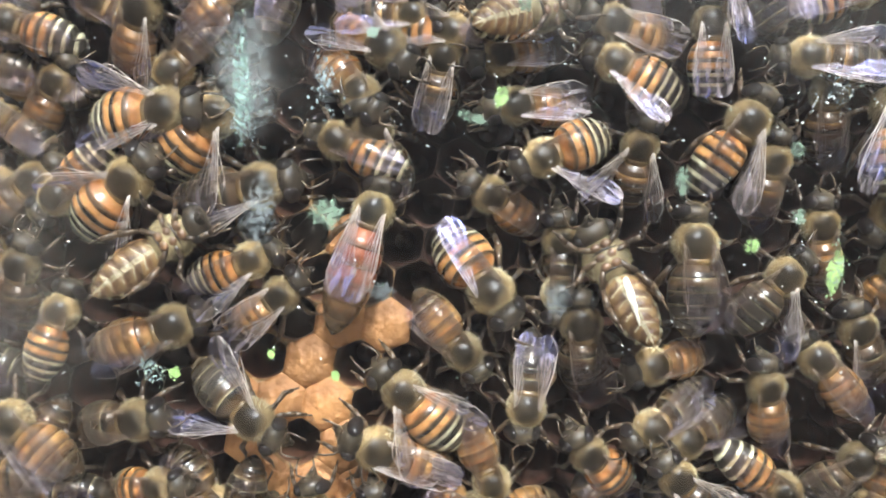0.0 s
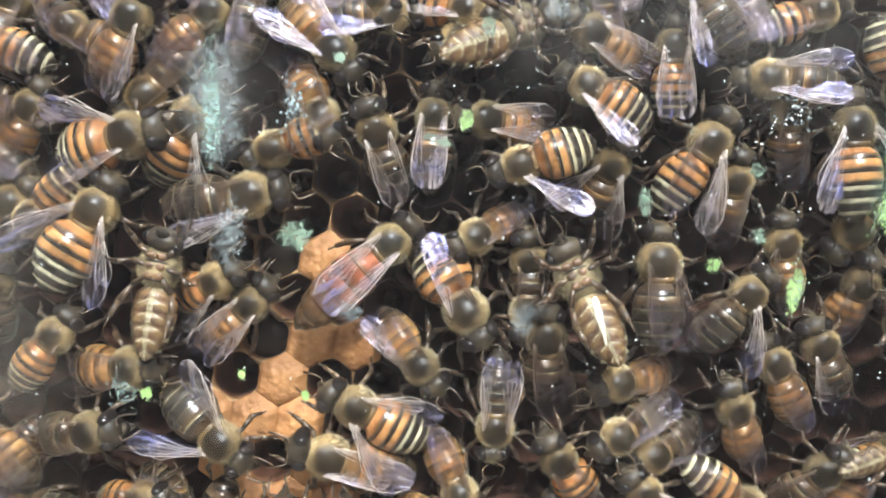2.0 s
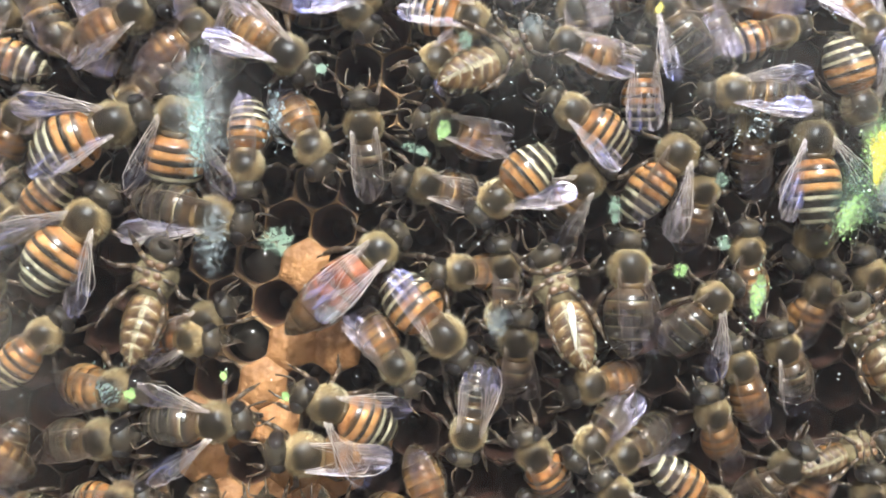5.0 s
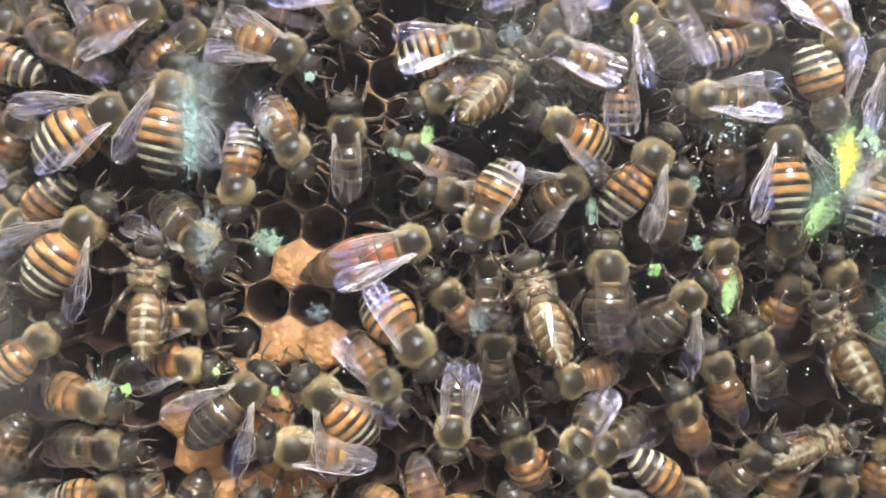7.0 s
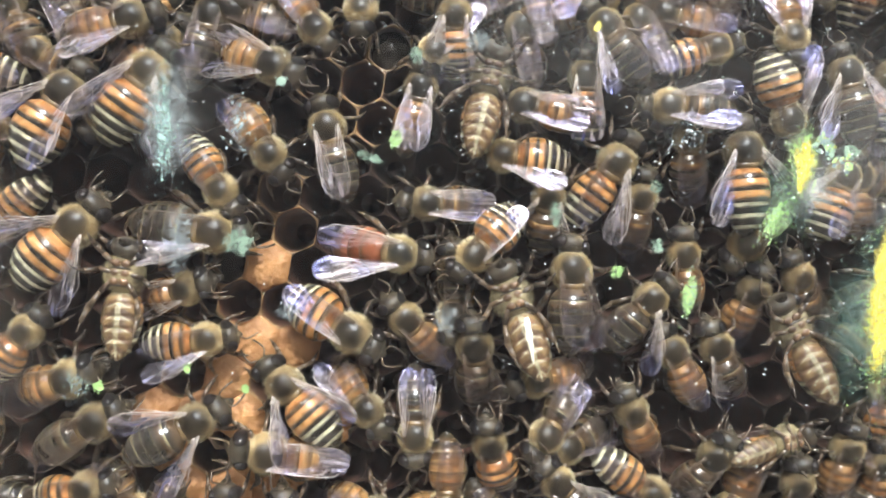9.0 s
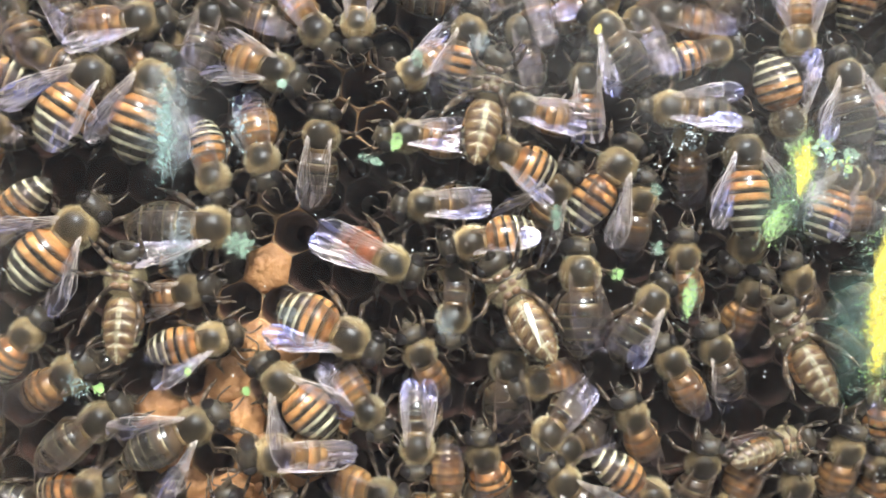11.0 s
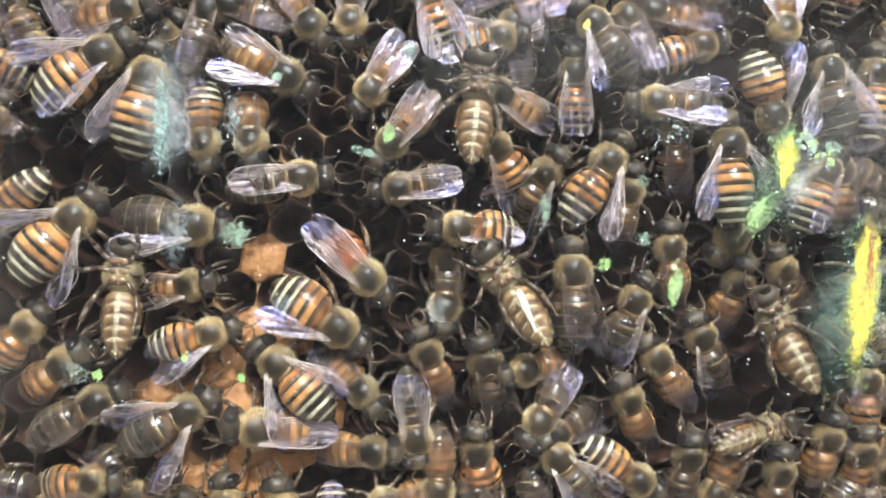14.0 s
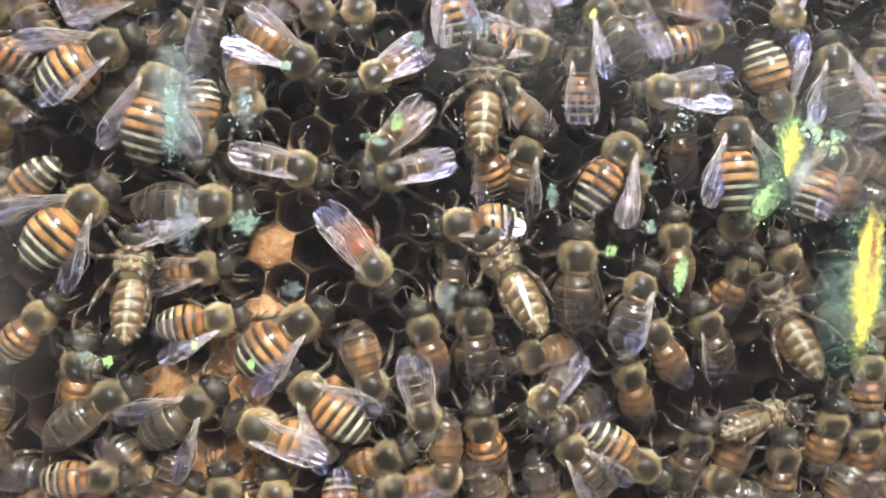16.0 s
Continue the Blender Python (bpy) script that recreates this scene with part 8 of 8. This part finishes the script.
    walk(bee_23, [(0, on_comb(2.7, -6.9, 5.9, -54, -21.8)), (0.5, on_comb(2.0, -7.2, 5.9, -54, -22.9)), (1, on_comb(2.2, -7.5, 5.9, -55, -23.0)), (1.5, on_comb(3.5, -7.2, 5.9, -56, -23.0)), (2, on_comb(3.3, -7.0, 5.9, -62, -16.1)), (2.5, on_comb(3.5, -7.1, 5.9, -44, -8.4)), (3, on_comb(3.4, -6.9, 5.9, -39, -0.0)), (3.5, on_comb(3.6, -7.3, 5.9, -42, -0.0)), (7, on_comb(2.0, -10.5, 5.9, -52, -19.0)), (7.5, on_comb(1.0, -10.4, 5.9, -30, -12.0)), (8, on_comb(0.1, -10.6, 5.9, -31, -0.0)), (8.5, on_comb(-1.0, -10.1, 5.9, -34, -0.0)), (9, on_comb(-1.6, -9.1, 5.9, -33, -13.4)), (12, on_comb(-1.8, -9.5, 5.9, -28, -0.0)), (12.5, on_comb(-1.8, -9.5, 5.9, -33, -0.0)), (13, on_comb(-1.8, -9.5, 5.9, -36, -0.0)), (13.5, on_comb(-1.5, -9.4, 5.9, -37, -0.0)), (14, on_comb(-2.3, -9.6, 5.9, -37, -0.0)), (14.5, on_comb(-3.6, -10.5, 5.9, -30, -0.0)), (15.3, on_comb(-5.1, -8.9, 5.9, 0, -25.8)), (16, on_comb(-7.7, -10.5, 5.9, 34, -0.0))])
    walk(bee_24, [(0, on_comb(-9.1, 1.1, 5.7, 71, 0)), (0.5, on_comb(-8.2, 1.3, 5.7, 61, 0)), (1, on_comb(-5.4, 0.1, 5.7, 52, 0)), (1.5, on_comb(-4.0, -0.2, 5.7, 42, 0)), (2, on_comb(-4.3, -0.1, 5.7, 41, 0)), (2.5, on_comb(-4.6, -0.0, 5.7, 40, 0)), (3, on_comb(-5.0, -0.1, 5.7, 43, 0)), (3.5, on_comb(-5.2, -0.3, 5.7, 44, 0)), (7, on_comb(1.7, 0.7, 5.7, 17, 0)), (7.5, on_comb(3.0, 2.2, 5.7, 3, 0)), (8, on_comb(4.0, 1.5, 5.7, 5, 0)), (8.5, on_comb(3.8, 0.1, 5.7, 7, 0)), (9, on_comb(3.7, -0.3, 5.7, -9, 0)), (11.5, on_comb(1.9, -1.9, 5.7, -32, 0)), (12, on_comb(0.7, -3.0, 5.7, -44, 0)), (12.5, on_comb(0.8, -3.4, 5.7, -45, 0)), (13, on_comb(1.1, -3.8, 5.7, -44, 0)), (13.5, on_comb(1.1, -3.9, 5.7, -42, 0)), (14, on_comb(0.9, -3.9, 5.7, -44, 0)), (14.5, on_comb(0.9, -4.4, 5.7, -47, 0)), (15, on_comb(0.9, -4.4, 5.7, -47, 0)), (15.5, on_comb(0.7, -4.3, 5.7, -48, 0)), (16, on_comb(0.7, -4.2, 5.7, -50, 0))])
    walk(bee_25, [(0, on_comb(2.5, 2.8, 4.6, 147, -29.5)), (0.5, on_comb(2.1, 1.0, 4.6, 164, -29.5)), (1, on_comb(2.8, 0.2, 4.6, 186, -29.5)), (1.5, on_comb(3.6, 0.4, 4.6, 206, -29.5)), (2, on_comb(4.3, 0.5, 4.6, 209, -29.5)), (2.5, on_comb(4.7, 0.0, 4.6, 221, -28.4)), (3, on_comb(4.7, -0.3, 4.6, 228, -29.0)), (3.5, on_comb(4.9, -0.7, 4.6, 220, -29.5)), (5.25, on_comb(5.1, -2.8, 4.6, 175, -29.5)), (7, on_comb(5.4, -4.9, 4.6, 130, -29.5)), (7.5, on_comb(3.9, -5.7, 4.6, 149, -5.1)), (8, on_comb(3.8, -6.7, 4.6, 140, -0.0)), (8.5, on_comb(3.5, -7.3, 4.6, 141, -0.0)), (9, on_comb(4.4, -7.6, 4.6, 134, -18.0)), (12, on_comb(6.4, -12.1, 4.6, 112, -25.0)), (12.5, on_comb(6.8, -11.9, 4.6, 112, -24.8)), (13, on_comb(6.6, -11.9, 4.6, 111, -24.5)), (13.5, on_comb(7.1, -12.3, 4.6, 111, -24.1)), (14, on_comb(7.6, -12.4, 4.6, 111, -24.2)), (14.5, on_comb(7.6, -11.9, 4.6, 110, -24.2)), (15, on_comb(7.2, -11.7, 4.6, 114, -9.6)), (15.5, on_comb(6.9, -11.5, 4.6, 105, -28.3)), (16, on_comb(6.4, -11.1, 4.6, 108, -18.8))])
    walk(bee_27, [(0, on_comb(-15.3, -29.0, 5.2, 93, -15.5)), (9, on_comb(-15.3, -29.0, 5.2, 93, -15.5)), (14.5, on_comb(-15.0, -29.2, 5.2, 95, -14.9)), (16, on_comb(-16.2, -29.4, 5.2, 93, -13.4))])
    walk(bee_28, [(0, on_comb(-8.7, -29.4, 5.2, 101, -18.7)), (9, on_comb(-8.7, -29.4, 5.2, 101, -18.7)), (14.5, on_comb(-8.7, -29.5, 5.2, 100, -17.9)), (16, on_comb(-10.4, -30.1, 5.2, 100, -0.0))])
    walk(bee_90, [(0, on_comb(-45.7, -20.0, 5.7, 137, -0.0)), (1.5, on_comb(-47.1, -18.2, 5.7, 130, -0.0)), (3.5, on_comb(-47.0, -19.4, 5.7, 145, -13.9)), (7, on_comb(-48.3, -20.1, 5.7, 147, -17.8)), (16, on_comb(-47.4, -22.0, 5.7, 144, -0.0))])
    walk(bee_93, [(0, on_comb(-44.6, -4.4, 5.7, 75, -16.5)), (1.5, on_comb(-44.8, -4.1, 5.7, 71, -21.4)), (3.5, on_comb(-44.0, -3.4, 5.7, 75, -22.6)), (16, on_comb(-45.6, -6.0, 5.7, 77, -0.0))])
    walk(bee_77, [(0, on_comb(-5.2, 20.6, 5.2, -0, -11.7)), (3.5, on_comb(-3.7, 24.9, 5.2, 4, -0.0)), (7, on_comb(-6.3, 27.8, 5.2, -3, -10.0)), (8, on_comb(-3.5, 27.4, 5.2, -49, -14.5)), (9, on_comb(-0.7, 27.0, 5.2, -95, -18.0)), (12, on_comb(-1.2, 25.2, 5.2, -92, -12.1)), (16, on_comb(-1.2, 25.2, 5.2, -92, -12.1))])
    queen_abdomen = [o for o in bee_24.children if o.name.startswith("abdomen")][0]
    walk(queen_abdomen, [(0, dipped(0)), (7, dipped(4)), (8, dipped(30)), (9, dipped(46)), (11.5, dipped(54)), (16, dipped(56))])


motions()
